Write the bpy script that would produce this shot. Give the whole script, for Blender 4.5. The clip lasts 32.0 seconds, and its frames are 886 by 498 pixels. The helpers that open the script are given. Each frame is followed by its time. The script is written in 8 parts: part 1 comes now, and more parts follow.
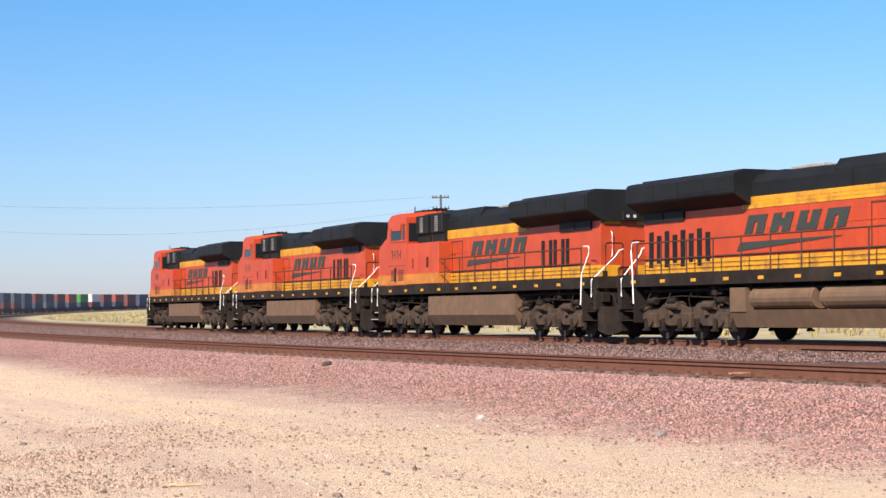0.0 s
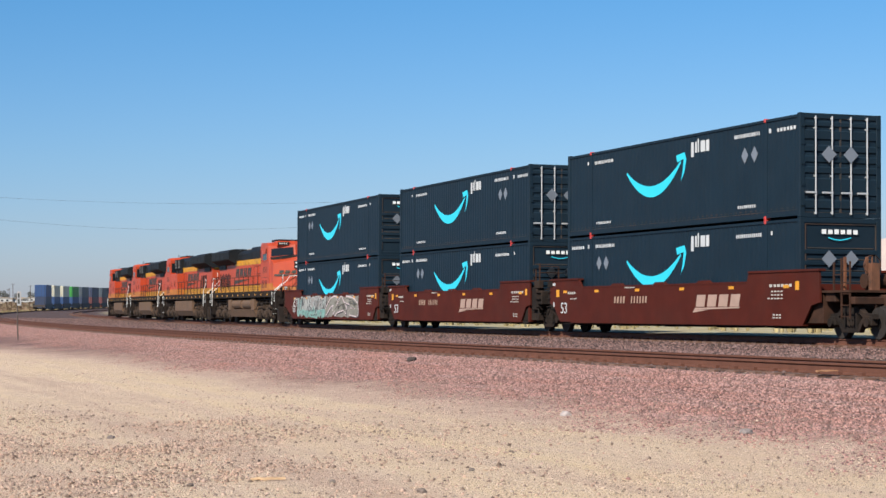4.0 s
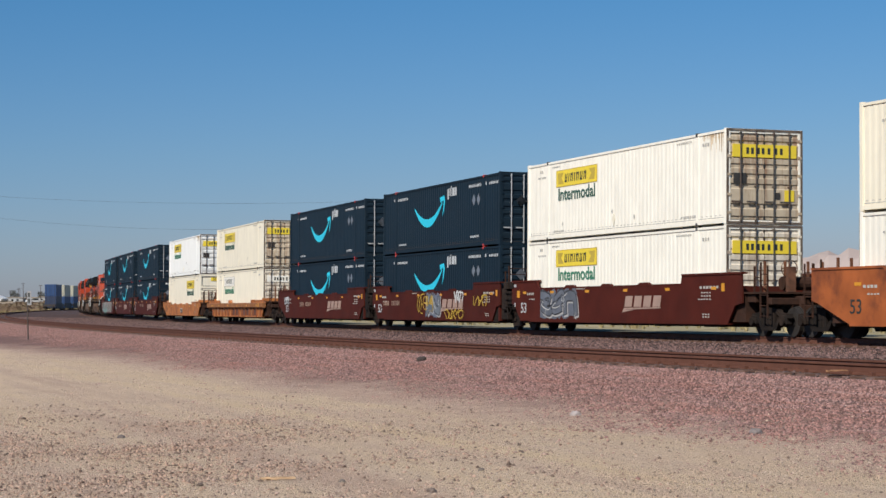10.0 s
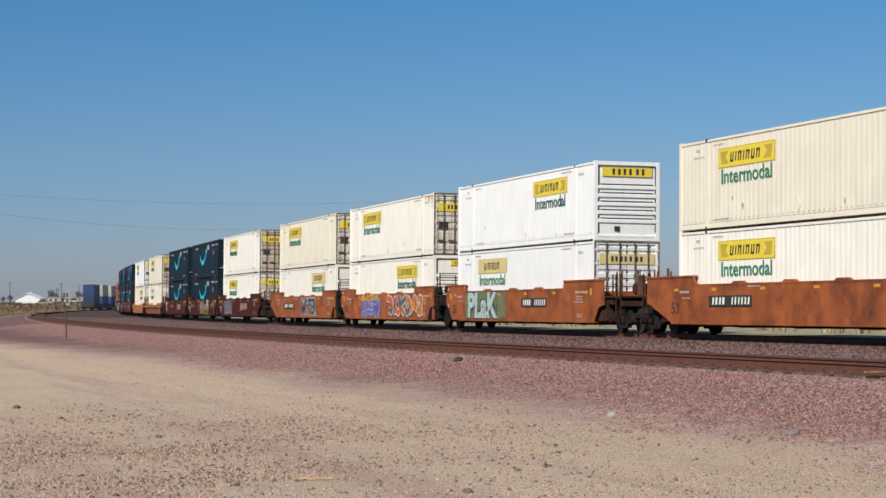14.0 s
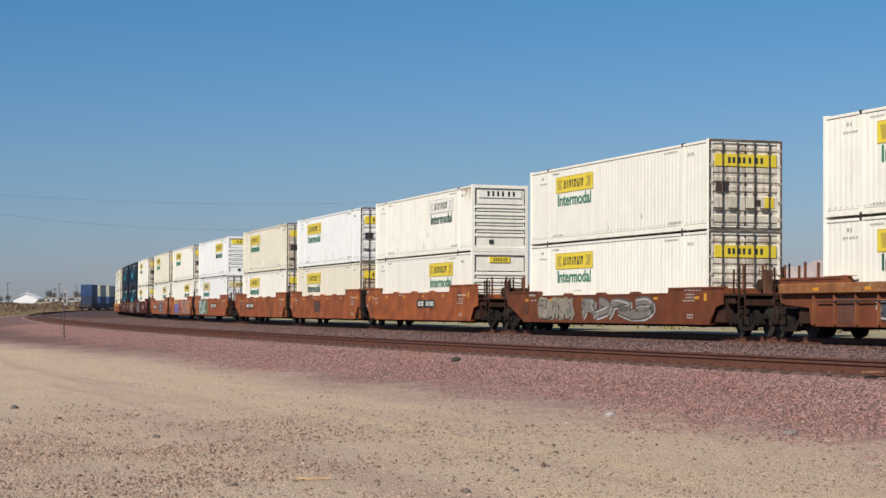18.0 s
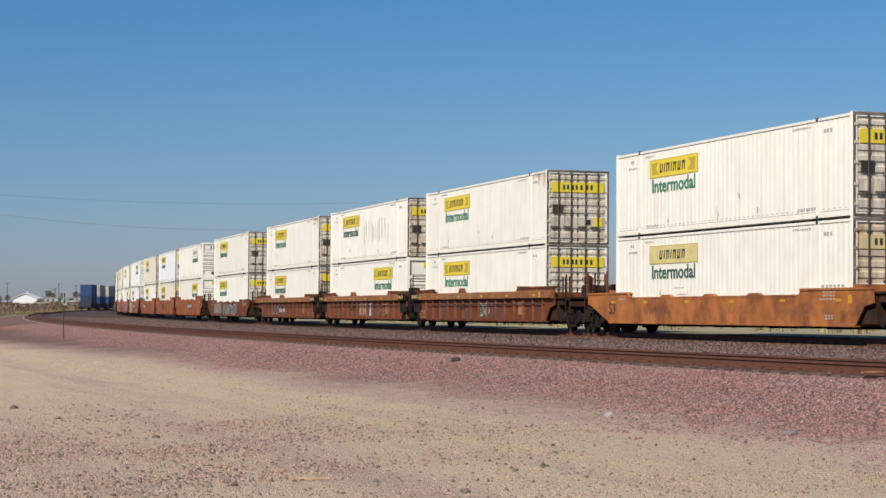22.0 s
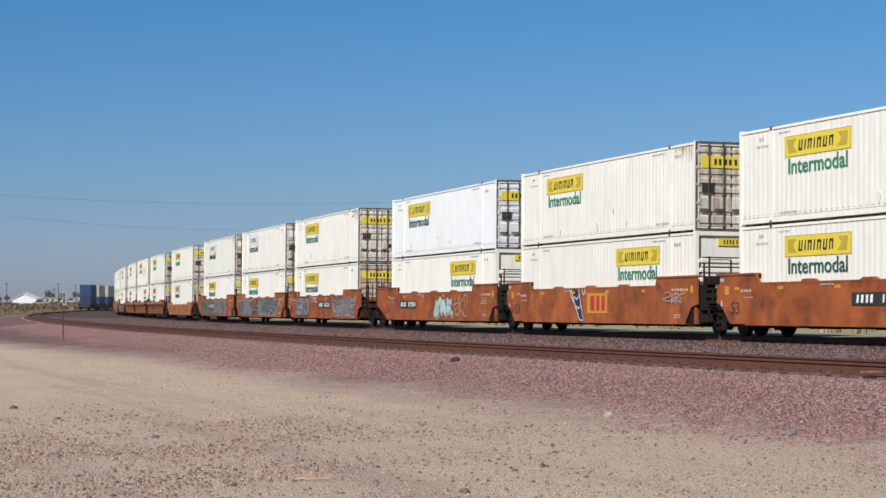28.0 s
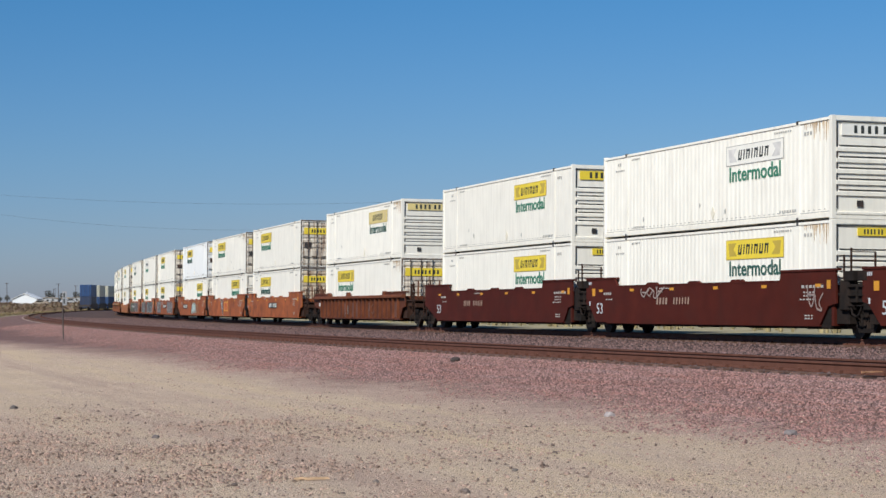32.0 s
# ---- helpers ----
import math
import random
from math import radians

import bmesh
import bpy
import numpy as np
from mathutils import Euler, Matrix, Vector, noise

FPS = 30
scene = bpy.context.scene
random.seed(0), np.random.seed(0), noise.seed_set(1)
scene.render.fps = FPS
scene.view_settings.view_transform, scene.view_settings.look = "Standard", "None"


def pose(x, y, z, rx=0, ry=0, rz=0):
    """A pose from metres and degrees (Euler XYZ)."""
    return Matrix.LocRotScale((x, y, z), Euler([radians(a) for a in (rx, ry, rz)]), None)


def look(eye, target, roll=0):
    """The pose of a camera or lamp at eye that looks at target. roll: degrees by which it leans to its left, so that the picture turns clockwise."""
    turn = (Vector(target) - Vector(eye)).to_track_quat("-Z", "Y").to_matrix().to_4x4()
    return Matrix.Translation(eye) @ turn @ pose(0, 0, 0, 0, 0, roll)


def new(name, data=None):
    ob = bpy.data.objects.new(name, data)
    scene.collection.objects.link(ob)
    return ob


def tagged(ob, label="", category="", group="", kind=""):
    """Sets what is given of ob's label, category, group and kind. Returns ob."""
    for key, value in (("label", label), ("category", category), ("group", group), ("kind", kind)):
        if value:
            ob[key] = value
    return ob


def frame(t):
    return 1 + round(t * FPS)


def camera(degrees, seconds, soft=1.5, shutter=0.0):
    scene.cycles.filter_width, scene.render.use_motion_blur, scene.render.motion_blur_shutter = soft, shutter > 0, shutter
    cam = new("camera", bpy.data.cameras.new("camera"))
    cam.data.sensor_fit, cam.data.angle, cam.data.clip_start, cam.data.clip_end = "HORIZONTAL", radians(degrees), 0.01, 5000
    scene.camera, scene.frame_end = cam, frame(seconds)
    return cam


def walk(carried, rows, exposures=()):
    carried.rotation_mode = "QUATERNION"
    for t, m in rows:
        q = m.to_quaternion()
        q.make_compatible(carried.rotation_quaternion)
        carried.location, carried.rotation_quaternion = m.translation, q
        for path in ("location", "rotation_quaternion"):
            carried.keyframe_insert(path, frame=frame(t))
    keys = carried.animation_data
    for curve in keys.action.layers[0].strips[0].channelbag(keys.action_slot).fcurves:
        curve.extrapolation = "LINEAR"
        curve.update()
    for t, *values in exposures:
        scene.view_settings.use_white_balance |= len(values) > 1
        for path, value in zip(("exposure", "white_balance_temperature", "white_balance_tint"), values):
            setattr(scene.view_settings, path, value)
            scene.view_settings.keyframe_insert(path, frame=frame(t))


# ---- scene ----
# The camera stands on a dirt lot 1.6 m above the ground and pans a little.
cam = camera(25.87, 32.0)
PAN = [(0.0, -3.84, 1.471, 1.47), (0.5, -2.66, 1.505, 1.38), (1.0, -1.605, 1.53, 1.315), (1.5, -0.914, 1.548, 1.315),
       (2.0, -1.06, 1.51, 1.274), (2.5, -1.085, 1.462, 1.246), (3.0, -1.164, 1.434, 1.24), (3.5, -1.262, 1.418, 1.25),
       (4.5, -1.352, 1.408, 1.252), (5.5, -1.389, 1.40, 1.252), (9.4, -1.391, 1.399, 1.25), (9.5, -1.385, 1.397, 1.25), (10.0, -1.029, 1.408, 1.24),
       (10.5, -0.916, 1.407, 1.222), (11.0, -0.673, 1.405, 1.20), (11.5, -0.402, 1.407, 1.20), (12.0, -0.055, 1.418, 1.17),
       (12.5, 0.069, 1.429, 1.17), (13.0, 0.172, 1.445, 1.16), (13.5, 0.115, 1.445, 1.167), (14.0, 0.062, 1.445, 1.172),
       (15.0, 0.018, 1.445, 1.175), (16.0, 0.004, 1.446, 1.172), (17.5, 0.0, 1.446, 1.172), (21.5, -0.006, 1.446, 1.172), (22.5, -0.025, 1.446, 1.177),
       (32.0, -0.026, 1.448, 1.19)]
EYE = (0.0, 0.0, 1.6)


def aim(yaw, pitch, roll):
    y, p = radians(yaw), radians(pitch)
    way = Vector((-math.sin(y) * math.cos(p), math.cos(y) * math.cos(p), math.sin(p)))
    return look(EYE, Vector(EYE) + way, -roll)


EXPOSURES = [(0, 0.87, 7060, 15), (1, 0.62, 6860, 12), (2, 0.60, 6810, 11), (3, 0.59, 6810, 10), (3.5, 0.55, 6760, 10), (5, 0.35, 6610, 10), (6, 0.22, 6550, 10), (6.6, 0.05, 6550, 10), (7.2, -0.07, 6550, 10), (15, -0.07, 6600, 10), (18, -0.07, 6700, 10), (21, -0.07, 6650, 10), (23.5, -0.07, 6550, 10), (25, -0.07, 6330, 10), (28, -0.07, 6250, 10), (32, -0.07, 6200, 9)]
walk(cam, [(t, aim(y, p, r)) for t, y, p, r in PAN], EXPOSURES)

# ---- world and sun ----
SUN_EL, SUN_DIR = 40.0, Vector((-0.56, -0.83, 0.0)).normalized()
world = bpy.data.worlds.new("sky")
scene.world = world
world.use_nodes = True
wn = world.node_tree
sky = wn.nodes.new("ShaderNodeTexSky")
sky.sky_type, sky.sun_disc = "NISHITA", False
sky.sun_elevation = radians(SUN_EL)
sky.sun_rotation = math.atan2(SUN_DIR.x, SUN_DIR.y)
sky.air_density, sky.dust_density, sky.ozone_density, sky.altitude = 0.9, 0.5, 1.0, 300
tint = wn.nodes.new("ShaderNodeMixRGB")
tint.blend_type, tint.inputs[0].default_value = "MULTIPLY", 1.0
# hazy grey-blue near the skyline, deeper blue above
up = wn.nodes.new("ShaderNodeTexCoord")
height = wn.nodes.new("ShaderNodeSeparateXYZ")
haze = wn.nodes.new("ShaderNodeValToRGB")
haze.color_ramp.elements[0].position, haze.color_ramp.elements[0].color = 0.0, (0.71, 0.785, 1.18, 1)
haze.color_ramp.elements[1].position, haze.color_ramp.elements[1].color = 0.16, (0.42, 0.90, 1.31, 1)
mid_haze = haze.color_ramp.elements.new(0.075)
mid_haze.color = (0.585, 0.86, 1.22, 1)
wn.links.new(up.outputs["Generated"], height.inputs[0])
wn.links.new(height.outputs[2], haze.inputs[0])
wn.links.new(haze.outputs[0], tint.inputs[2])
wn.links.new(sky.outputs[0], tint.inputs[1])
wn.links.new(tint.outputs[0], wn.nodes["Background"].inputs[0])
wn.nodes["Background"].inputs[1].default_value = 0.065
sun_data = bpy.data.lights.new("sun", "SUN")
sun_data.energy, sun_data.angle, sun_data.color = 5.0, radians(0.53), (1.0, 0.955, 0.88)
sun = new("sun", sun_data)
sun_at = SUN_DIR * math.cos(radians(SUN_EL)) + Vector((0, 0, math.sin(radians(SUN_EL))))
sun.matrix_world = look(sun_at * 60, (0, 0, 0))

# ---- the line of the tracks ----
SPEED, CANT = 19.0, 1.64
RAIL_Z, NEAR_Z, NEAR_OFF = 0.200, 0.437, 12.558
S_GRID = np.arange(-900.0, 1100.0, 1.0)
_bend = np.interp(S_GRID, [-160, -60, -5, 40, 100, 160, 260, 380, 800, 1000], [0, 0.001, 0.001181, 0.00061, 0.000626, 0.000457, 0.0006, 0.0008, 0.0008, 0])
_head = np.concatenate([[0], np.cumsum((_bend[1:] + _bend[:-1]) / 2)])
_head = radians(19.045) - (_head - _head[900])
_x = np.concatenate([[0], np.cumsum(-(np.sin(_head[1:]) + np.sin(_head[:-1])) / 2)])
_y = np.concatenate([[0], np.cumsum((np.cos(_head[1:]) + np.cos(_head[:-1])) / 2)])
_x, _y = _x - _x[900] + 13.356, _y - _y[900] + 50.0


def on_line(s, off=0.0):
    """Plan point at s metres along the line, off metres to its camera side, and the heading."""
    h = float(np.interp(s, S_GRID, _head))
    return float(np.interp(s, S_GRID, _x)) - math.cos(h) * off, float(np.interp(s, S_GRID, _y)) - math.sin(h) * off, h


def line_pose(s, spread, off=0.0, z=RAIL_Z, lean=CANT):
    """Pose of a vehicle whose trucks stand spread metres apart: x ahead, y to the camera side, z up."""
    ax, ay, _ = on_line(s + spread / 2, off)
    bx, by, _ = on_line(s - spread / 2, off)
    yaw = math.degrees(math.atan2(ay - by, ax - bx))
    return pose((ax + bx) / 2, (ay + by) / 2, z, 0, 0, yaw) @ pose(0, 0, 0, lean, 0, 0)


# ---- mesh helpers ----
def part(name, bm, material, parent=None, label=""):
    me = bpy.data.meshes.new(name)
    bm.to_mesh(me)
    bm.free()
    me.materials.append(material)
    ob = new(name, me)
    ob.parent = parent
    return tagged(ob, label) if label else ob


def put(name, me, parent, m=None, label=""):
    ob = new(name, me)
    ob.parent = parent
    if m is not None:
        ob.matrix_basis = m
    if name in TINY:
        tagged(ob, kind="stuff")
    return tagged(ob, label) if label else ob


# small marks that cannot be picked apart one by one
TINY = {"stripe_band", "lettering", "stencil", "rivet_line", "rail_line", "marker_tab", "diamond_mark", "sign_border", "rib_groove", "door_seam", "sill_tab", "step_edge", "logo", "number", "rail_logo", "pipework", "stain", "grille", "gasket", "hinge", "graffiti_letter", "graffiti_outline", "window_trim", "equipment", "lens", "brake_gear"}


def box(bm, x0, x1, y0, y1, z0, z1, bevel=0.0):
    m = Matrix.LocRotScale(((x0 + x1) / 2, (y0 + y1) / 2, (z0 + z1) / 2), None, (abs(x1 - x0), abs(y1 - y0), abs(z1 - z0)))
    g = bmesh.ops.create_cube(bm, size=1.0, matrix=m)
    if bevel:
        edges = list({e for v in g["verts"] for e in v.link_edges})
        bmesh.ops.bevel(bm, geom=edges, offset=bevel, segments=1, affect="EDGES", clamp_overlap=True)
    return bm


def cyl(bm, a, b, r, n=10, r2=None):
    a, b = Vector(a), Vector(b)
    d = b - a
    m = Matrix.Translation((a + b) / 2) @ d.to_track_quat("Z", "Y").to_matrix().to_4x4()
    bmesh.ops.create_cone(bm, cap_ends=True, segments=n, radius1=r, radius2=r if r2 is None else r2, depth=d.length, matrix=m)
    return bm


def tube(bm, points, r, n=6):
    """One bent bar through the points."""
    pts = [Vector(p) for p in points]
    rings = []
    for i, p in enumerate(pts):
        d = (pts[min(i + 1, len(pts) - 1)] - pts[max(i - 1, 0)]).normalized()
        m = d.to_track_quat("Z", "Y").to_matrix()
        rings.append([bm.verts.new(p + m @ Vector((r * math.cos(2 * math.pi * k / n), r * math.sin(2 * math.pi * k / n), 0))) for k in range(n)])
    for a, b in zip(rings, rings[1:]):
        for k in range(n):
            bm.faces.new((a[k], a[(k + 1) % n], b[(k + 1) % n], b[k]))
    bm.faces.new(rings[0][::-1])
    bm.faces.new(rings[-1])
    return bm


def prism(bm, outline, y0, y1, bevel=0.0):
    """A slab whose outline is in x, z, between y0 and y1."""
    lo = [bm.verts.new((x, y0, z)) for x, z in outline]
    hi = [bm.verts.new((x, y1, z)) for x, z in outline]
    n = len(outline)
    faces = [bm.faces.new(lo), bm.faces.new(hi[::-1])]
    for i in range(n):
        faces.append(bm.faces.new((lo[i], hi[i], hi[(i + 1) % n], lo[(i + 1) % n])))
    bmesh.ops.recalc_face_normals(bm, faces=faces)
    return bm


def extrude_x(bm, outline, x0, x1):
    """A bar whose section is in y, z, from x0 to x1."""
    lo = [bm.verts.new((x0, y, z)) for y, z in outline]
    hi = [bm.verts.new((x1, y, z)) for y, z in outline]
    n = len(outline)
    faces = [bm.faces.new(lo), bm.faces.new(hi[::-1])]
    for i in range(n):
        faces.append(bm.faces.new((lo[i], hi[i], hi[(i + 1) % n], lo[(i + 1) % n])))
    bmesh.ops.recalc_face_normals(bm, faces=faces)
    return bm


B = bmesh.new
# ---- materials ----
def material(name, colour, rough=0.6, metal=0.0, vary=0.15, scale=3.0, dirt=None, dirt_amount=0.0, dirt_scale=0.8, bump=0.0, bump_scale=40.0, spread=0.0, streak=False, gloss=0.5):
    """Paint, metal or earth: a base colour with two scales of variation, dirt with a shape of its own, and fine relief."""
    mat = bpy.data.materials.new(name)
    mat.use_nodes = True
    nt = mat.node_tree
    bsdf = nt.nodes["Principled BSDF"]
    bsdf.inputs["Roughness"].default_value, bsdf.inputs["Metallic"].default_value = rough, metal
    bsdf.inputs["Specular IOR Level"].default_value = gloss
    tc = nt.nodes.new("ShaderNodeTexCoord")
    info = nt.nodes.new("ShaderNodeObjectInfo")
    shift = nt.nodes.new("ShaderNodeVectorMath")
    shift.operation = "MULTIPLY_ADD"
    comb = nt.nodes.new("ShaderNodeCombineXYZ")
    for i in range(3):
        nt.links.new(info.outputs["Random"], comb.inputs[i])
    nt.links.new(comb.outputs[0], shift.inputs[0])
    shift.inputs[1].default_value = (37.0, 23.0, 11.0)
    nt.links.new(tc.outputs["Object"], shift.inputs[2])
    big = nt.nodes.new("ShaderNodeTexNoise")
    big.inputs["Scale"].default_value, big.inputs["Detail"].default_value = scale, 6.0
    nt.links.new(shift.outputs[0], big.inputs["Vector"])
    val = nt.nodes.new("ShaderNodeMapRange")
    val.inputs["From Min"].default_value, val.inputs["From Max"].default_value = 0.25, 0.75
    val.inputs["To Min"].default_value, val.inputs["To Max"].default_value = 1.0 - vary, 1.0 + vary
    nt.links.new(big.outputs["Fac"], val.inputs["Value"])
    rnd = nt.nodes.new("ShaderNodeMapRange")
    rnd.inputs["To Min"].default_value, rnd.inputs["To Max"].default_value = 1.0 - spread, 1.0 + spread
    nt.links.new(info.outputs["Random"], rnd.inputs["Value"])
    mul = nt.nodes.new("ShaderNodeMath")
    mul.operation = "MULTIPLY"
    nt.links.new(val.outputs[0], mul.inputs[0])
    nt.links.new(rnd.outputs[0], mul.inputs[1])
    hsv = nt.nodes.new("ShaderNodeHueSaturation")
    hsv.inputs["Color"].default_value = (*colour, 1)
    nt.links.new(mul.outputs[0], hsv.inputs["Value"])
    out = hsv.outputs[0]
    if dirt is not None:
        dn = nt.nodes.new("ShaderNodeTexNoise")
        dn.inputs["Scale"].default_value, dn.inputs["Detail"].default_value, dn.inputs["Roughness"].default_value = dirt_scale, 9.0, 0.65
        if streak:
            mp = nt.nodes.new("ShaderNodeMapping")
            mp.inputs["Scale"].default_value = (3.0, 3.0, 0.25)
            nt.links.new(shift.outputs[0], mp.inputs["Vector"])
            nt.links.new(mp.outputs[0], dn.inputs["Vector"])
        else:
            nt.links.new(shift.outputs[0], dn.inputs["Vector"])
        dr = nt.nodes.new("ShaderNodeMapRange")
        dr.inputs["From Min"].default_value, dr.inputs["From Max"].default_value = 0.48, 0.72
        dr.inputs["To Max"].default_value = dirt_amount
        nt.links.new(dn.outputs["Fac"], dr.inputs["Value"])
        mix = nt.nodes.new("ShaderNodeMixRGB")
        nt.links.new(dr.outputs[0], mix.inputs[0])
        nt.links.new(out, mix.inputs[1])
        mix.inputs[2].default_value = (*dirt, 1)
        out = mix.outputs[0]
    nt.links.new(out, bsdf.inputs["Base Color"])
    if bump:
        bn = nt.nodes.new("ShaderNodeTexNoise")
        bn.inputs["Scale"].default_value, bn.inputs["Detail"].default_value = bump_scale, 4.0
        nt.links.new(shift.outputs[0], bn.inputs["Vector"])
        bp = nt.nodes.new("ShaderNodeBump")
        bp.inputs["Strength"].default_value, bp.inputs["Distance"].default_value = bump, 0.02
        nt.links.new(bn.outputs["Fac"], bp.inputs["Height"])
        nt.links.new(bp.outputs[0], bsdf.inputs["Normal"])
    return mat


RUST, GRIME = (0.16, 0.07, 0.035), (0.20, 0.16, 0.12)
M_WHITE = material("white_container_paint", (0.89, 0.84, 0.72), 0.55, vary=0.05, scale=1.2, dirt=(0.55, 0.50, 0.42), dirt_amount=0.35, dirt_scale=1.5, bump=0.05, spread=0.05, streak=True)
M_CREAM = material("cream_container_paint", (0.84, 0.765, 0.60), 0.55, vary=0.05, scale=1.2, dirt=(0.50, 0.44, 0.36), dirt_amount=0.35, dirt_scale=1.5, bump=0.05, spread=0.04, streak=True)
M_NAVY = material("dark_blue_container_paint", (0.0050, 0.0163, 0.0275), 0.62, gloss=0.25, vary=0.12, scale=1.0, dirt=(0.014, 0.022, 0.03), dirt_amount=0.3, dirt_scale=1.2, bump=0.05, spread=0.06)
M_DOOR = material("worn_grey_white_door", (0.66, 0.585, 0.47), 0.65, vary=0.18, dirt=(0.20, 0.11, 0.06), dirt_amount=1.0, dirt_scale=1.6, spread=0.12, streak=True)
M_DKSTEEL = material("dark_steel", (0.035, 0.033, 0.031), 0.65, 0.1, vary=0.3, dirt=RUST, dirt_amount=0.5)
M_YELLOW = material("yellow_sign_film", (0.80, 0.60, 0.045), 0.5, vary=0.05, scale=2)
M_BLACKMARK = material("black_lettering", (0.03, 0.035, 0.03), 0.6, vary=0.1)
M_GREEN = material("green_lettering", (0.045, 0.20, 0.12), 0.6, vary=0.1)
M_PALEMARK = material("dulled_white_lettering", (0.50, 0.51, 0.51), 0.6, vary=0.1)
M_WHITEMARK = material("white_lettering", (0.75, 0.75, 0.73), 0.6, vary=0.05)
M_CYAN = material("light_blue_film", (0.02, 0.55, 0.72), 0.5, vary=0.04)
M_GREYMARK = material("grey_film", (0.16, 0.18, 0.21), 0.5, vary=0.05)
M_ORANGE_W = material("orange_brown_car_paint", (0.345, 0.094, 0.026), 0.6, gloss=0.3, vary=0.32, scale=1.3, dirt=(0.115, 0.034, 0.018), dirt_amount=1.0, dirt_scale=1.1, bump=0.1, spread=0.12)
M_YELLOW_W = material("faded_yellow_orange_car_paint", (0.43, 0.145, 0.034), 0.62, vary=0.35, scale=1.8, dirt=(0.13, 0.042, 0.024), dirt_amount=1.0, dirt_scale=1.3, bump=0.1, spread=0.06)
M_RED_W = material("oxide_red_car_paint", (0.070, 0.0128, 0.0072), 0.66, gloss=0.15, vary=0.2, scale=1.4, dirt=(0.05, 0.016, 0.011), dirt_amount=0.6, dirt_scale=0.9, bump=0.1, spread=0.08)
M_RUST_W = material("rusty_brown_car_paint", (0.175, 0.051, 0.021), 0.7, gloss=0.25, vary=0.25, scale=1.8, dirt=(0.075, 0.033, 0.022), dirt_amount=0.8, dirt_scale=1.1, bump=0.15, spread=0.12)
M_BROWN_W = material("dark_brown_car_paint", (0.115, 0.033, 0.014), 0.7, gloss=0.25, vary=0.25, scale=1.8, dirt=(0.052, 0.02, 0.013), dirt_amount=0.8, dirt_scale=1.1, bump=0.15, spread=0.12)
# lit edges of ribs and chord, painted as a lighter brown
M_BROWNRIB = material("worn_brown_edge", (0.165, 0.052, 0.022), 0.7, gloss=0.25, vary=0.3, scale=2.5, dirt=(0.07, 0.025, 0.015), dirt_amount=0.7, dirt_scale=2.0)
M_SCUFF = material("pale_ochre_scuffs", (0.36, 0.24, 0.13), 0.8, vary=0.3, scale=6.0)
M_RUSTPOST = material("orange_rust_post", (0.16, 0.058, 0.024), 0.8, vary=0.35, scale=5.0, dirt=(0.05, 0.022, 0.014), dirt_amount=0.8, dirt_scale=3.0)
M_CHORD = material("worn_orange_chord_paint", (0.28, 0.11, 0.034), 0.7, vary=0.3, scale=2.5, dirt=(0.14, 0.05, 0.025), dirt_amount=0.8, dirt_scale=1.6)
M_SCROLL = material("brownish_sign_scroll", (0.50, 0.36, 0.05), 0.55, vary=0.1)
M_PANELDK = material("dark_rust_panel", (0.12, 0.045, 0.028), 0.75, vary=0.3, scale=2.0, dirt=(0.16, 0.06, 0.03), dirt_amount=0.6)
M_PANELTAN = material("pale_orange_panel", (0.36, 0.15, 0.06), 0.7, vary=0.2, scale=2.0)
# lighter than the side sheet: sunlight caught by the ribs, put into the colour
M_RIB = material("worn_rib_edge", (0.24, 0.08, 0.032), 0.7, vary=0.3, scale=3.0, dirt=(0.12, 0.045, 0.025), dirt_amount=0.7)
M_STRAWLIGHT = material("pale_dry_grass", (0.36, 0.295, 0.155), 0.9, vary=0.3, scale=0.6)
M_ENDDIRT = material("sooty_rust_end", (0.046, 0.021, 0.013), 0.85, vary=0.35, scale=3.0, dirt=(0.02, 0.014, 0.011), dirt_amount=0.8, dirt_scale=1.8, gloss=0.2)
M_TAB = material("orange_reflector", (0.62, 0.27, 0.02), 0.5, vary=0.1)
M_TRUCK = material("sooty_truck_steel", (0.016, 0.012, 0.010), 0.9, 0.0, gloss=0.15, vary=0.3, scale=5, dirt=(0.06, 0.036, 0.025), dirt_amount=0.6)
M_WHEEL = material("wheel_steel", (0.03, 0.024, 0.02), 0.7, 0.2, vary=0.25, scale=6)
M_LOCO_O = material("orange_locomotive_paint", (0.41, 0.048, 0.0125), 0.45, vary=0.16, scale=1.5, dirt=(0.30, 0.05, 0.018), dirt_amount=0.6, dirt_scale=1.0, spread=0.05)
M_LOCO_Y = material("yellow_locomotive_paint", (0.54, 0.25, 0.014), 0.5, vary=0.2, scale=2.5, dirt=(0.16, 0.075, 0.03), dirt_amount=0.8, dirt_scale=1.8)
M_LOCO_K = material("black_locomotive_paint", (0.009, 0.010, 0.011), 0.6, gloss=0.2, vary=0.3, scale=1.5, dirt=(0.022, 0.021, 0.02), dirt_amount=0.4)
M_DUSTY = material("dust_coated_underframe", (0.125, 0.070, 0.040), 0.85, vary=0.25, scale=2.5, dirt=(0.08, 0.055, 0.04), dirt_amount=0.6, bump=0.2)
M_GLASS = material("dark_cab_glass", (0.012, 0.015, 0.018), 0.08, vary=0.05, gloss=0.35)
M_RAIL = material("brown_rail_steel", (0.128, 0.054, 0.036), 0.75, 0.0, gloss=0.2, vary=0.2, scale=4)
M_TIE = material("concrete_tie_end", (0.17, 0.098, 0.076), 0.9, vary=0.15, scale=4, dirt=(0.16, 0.08, 0.07), dirt_amount=0.7, spread=0.1)
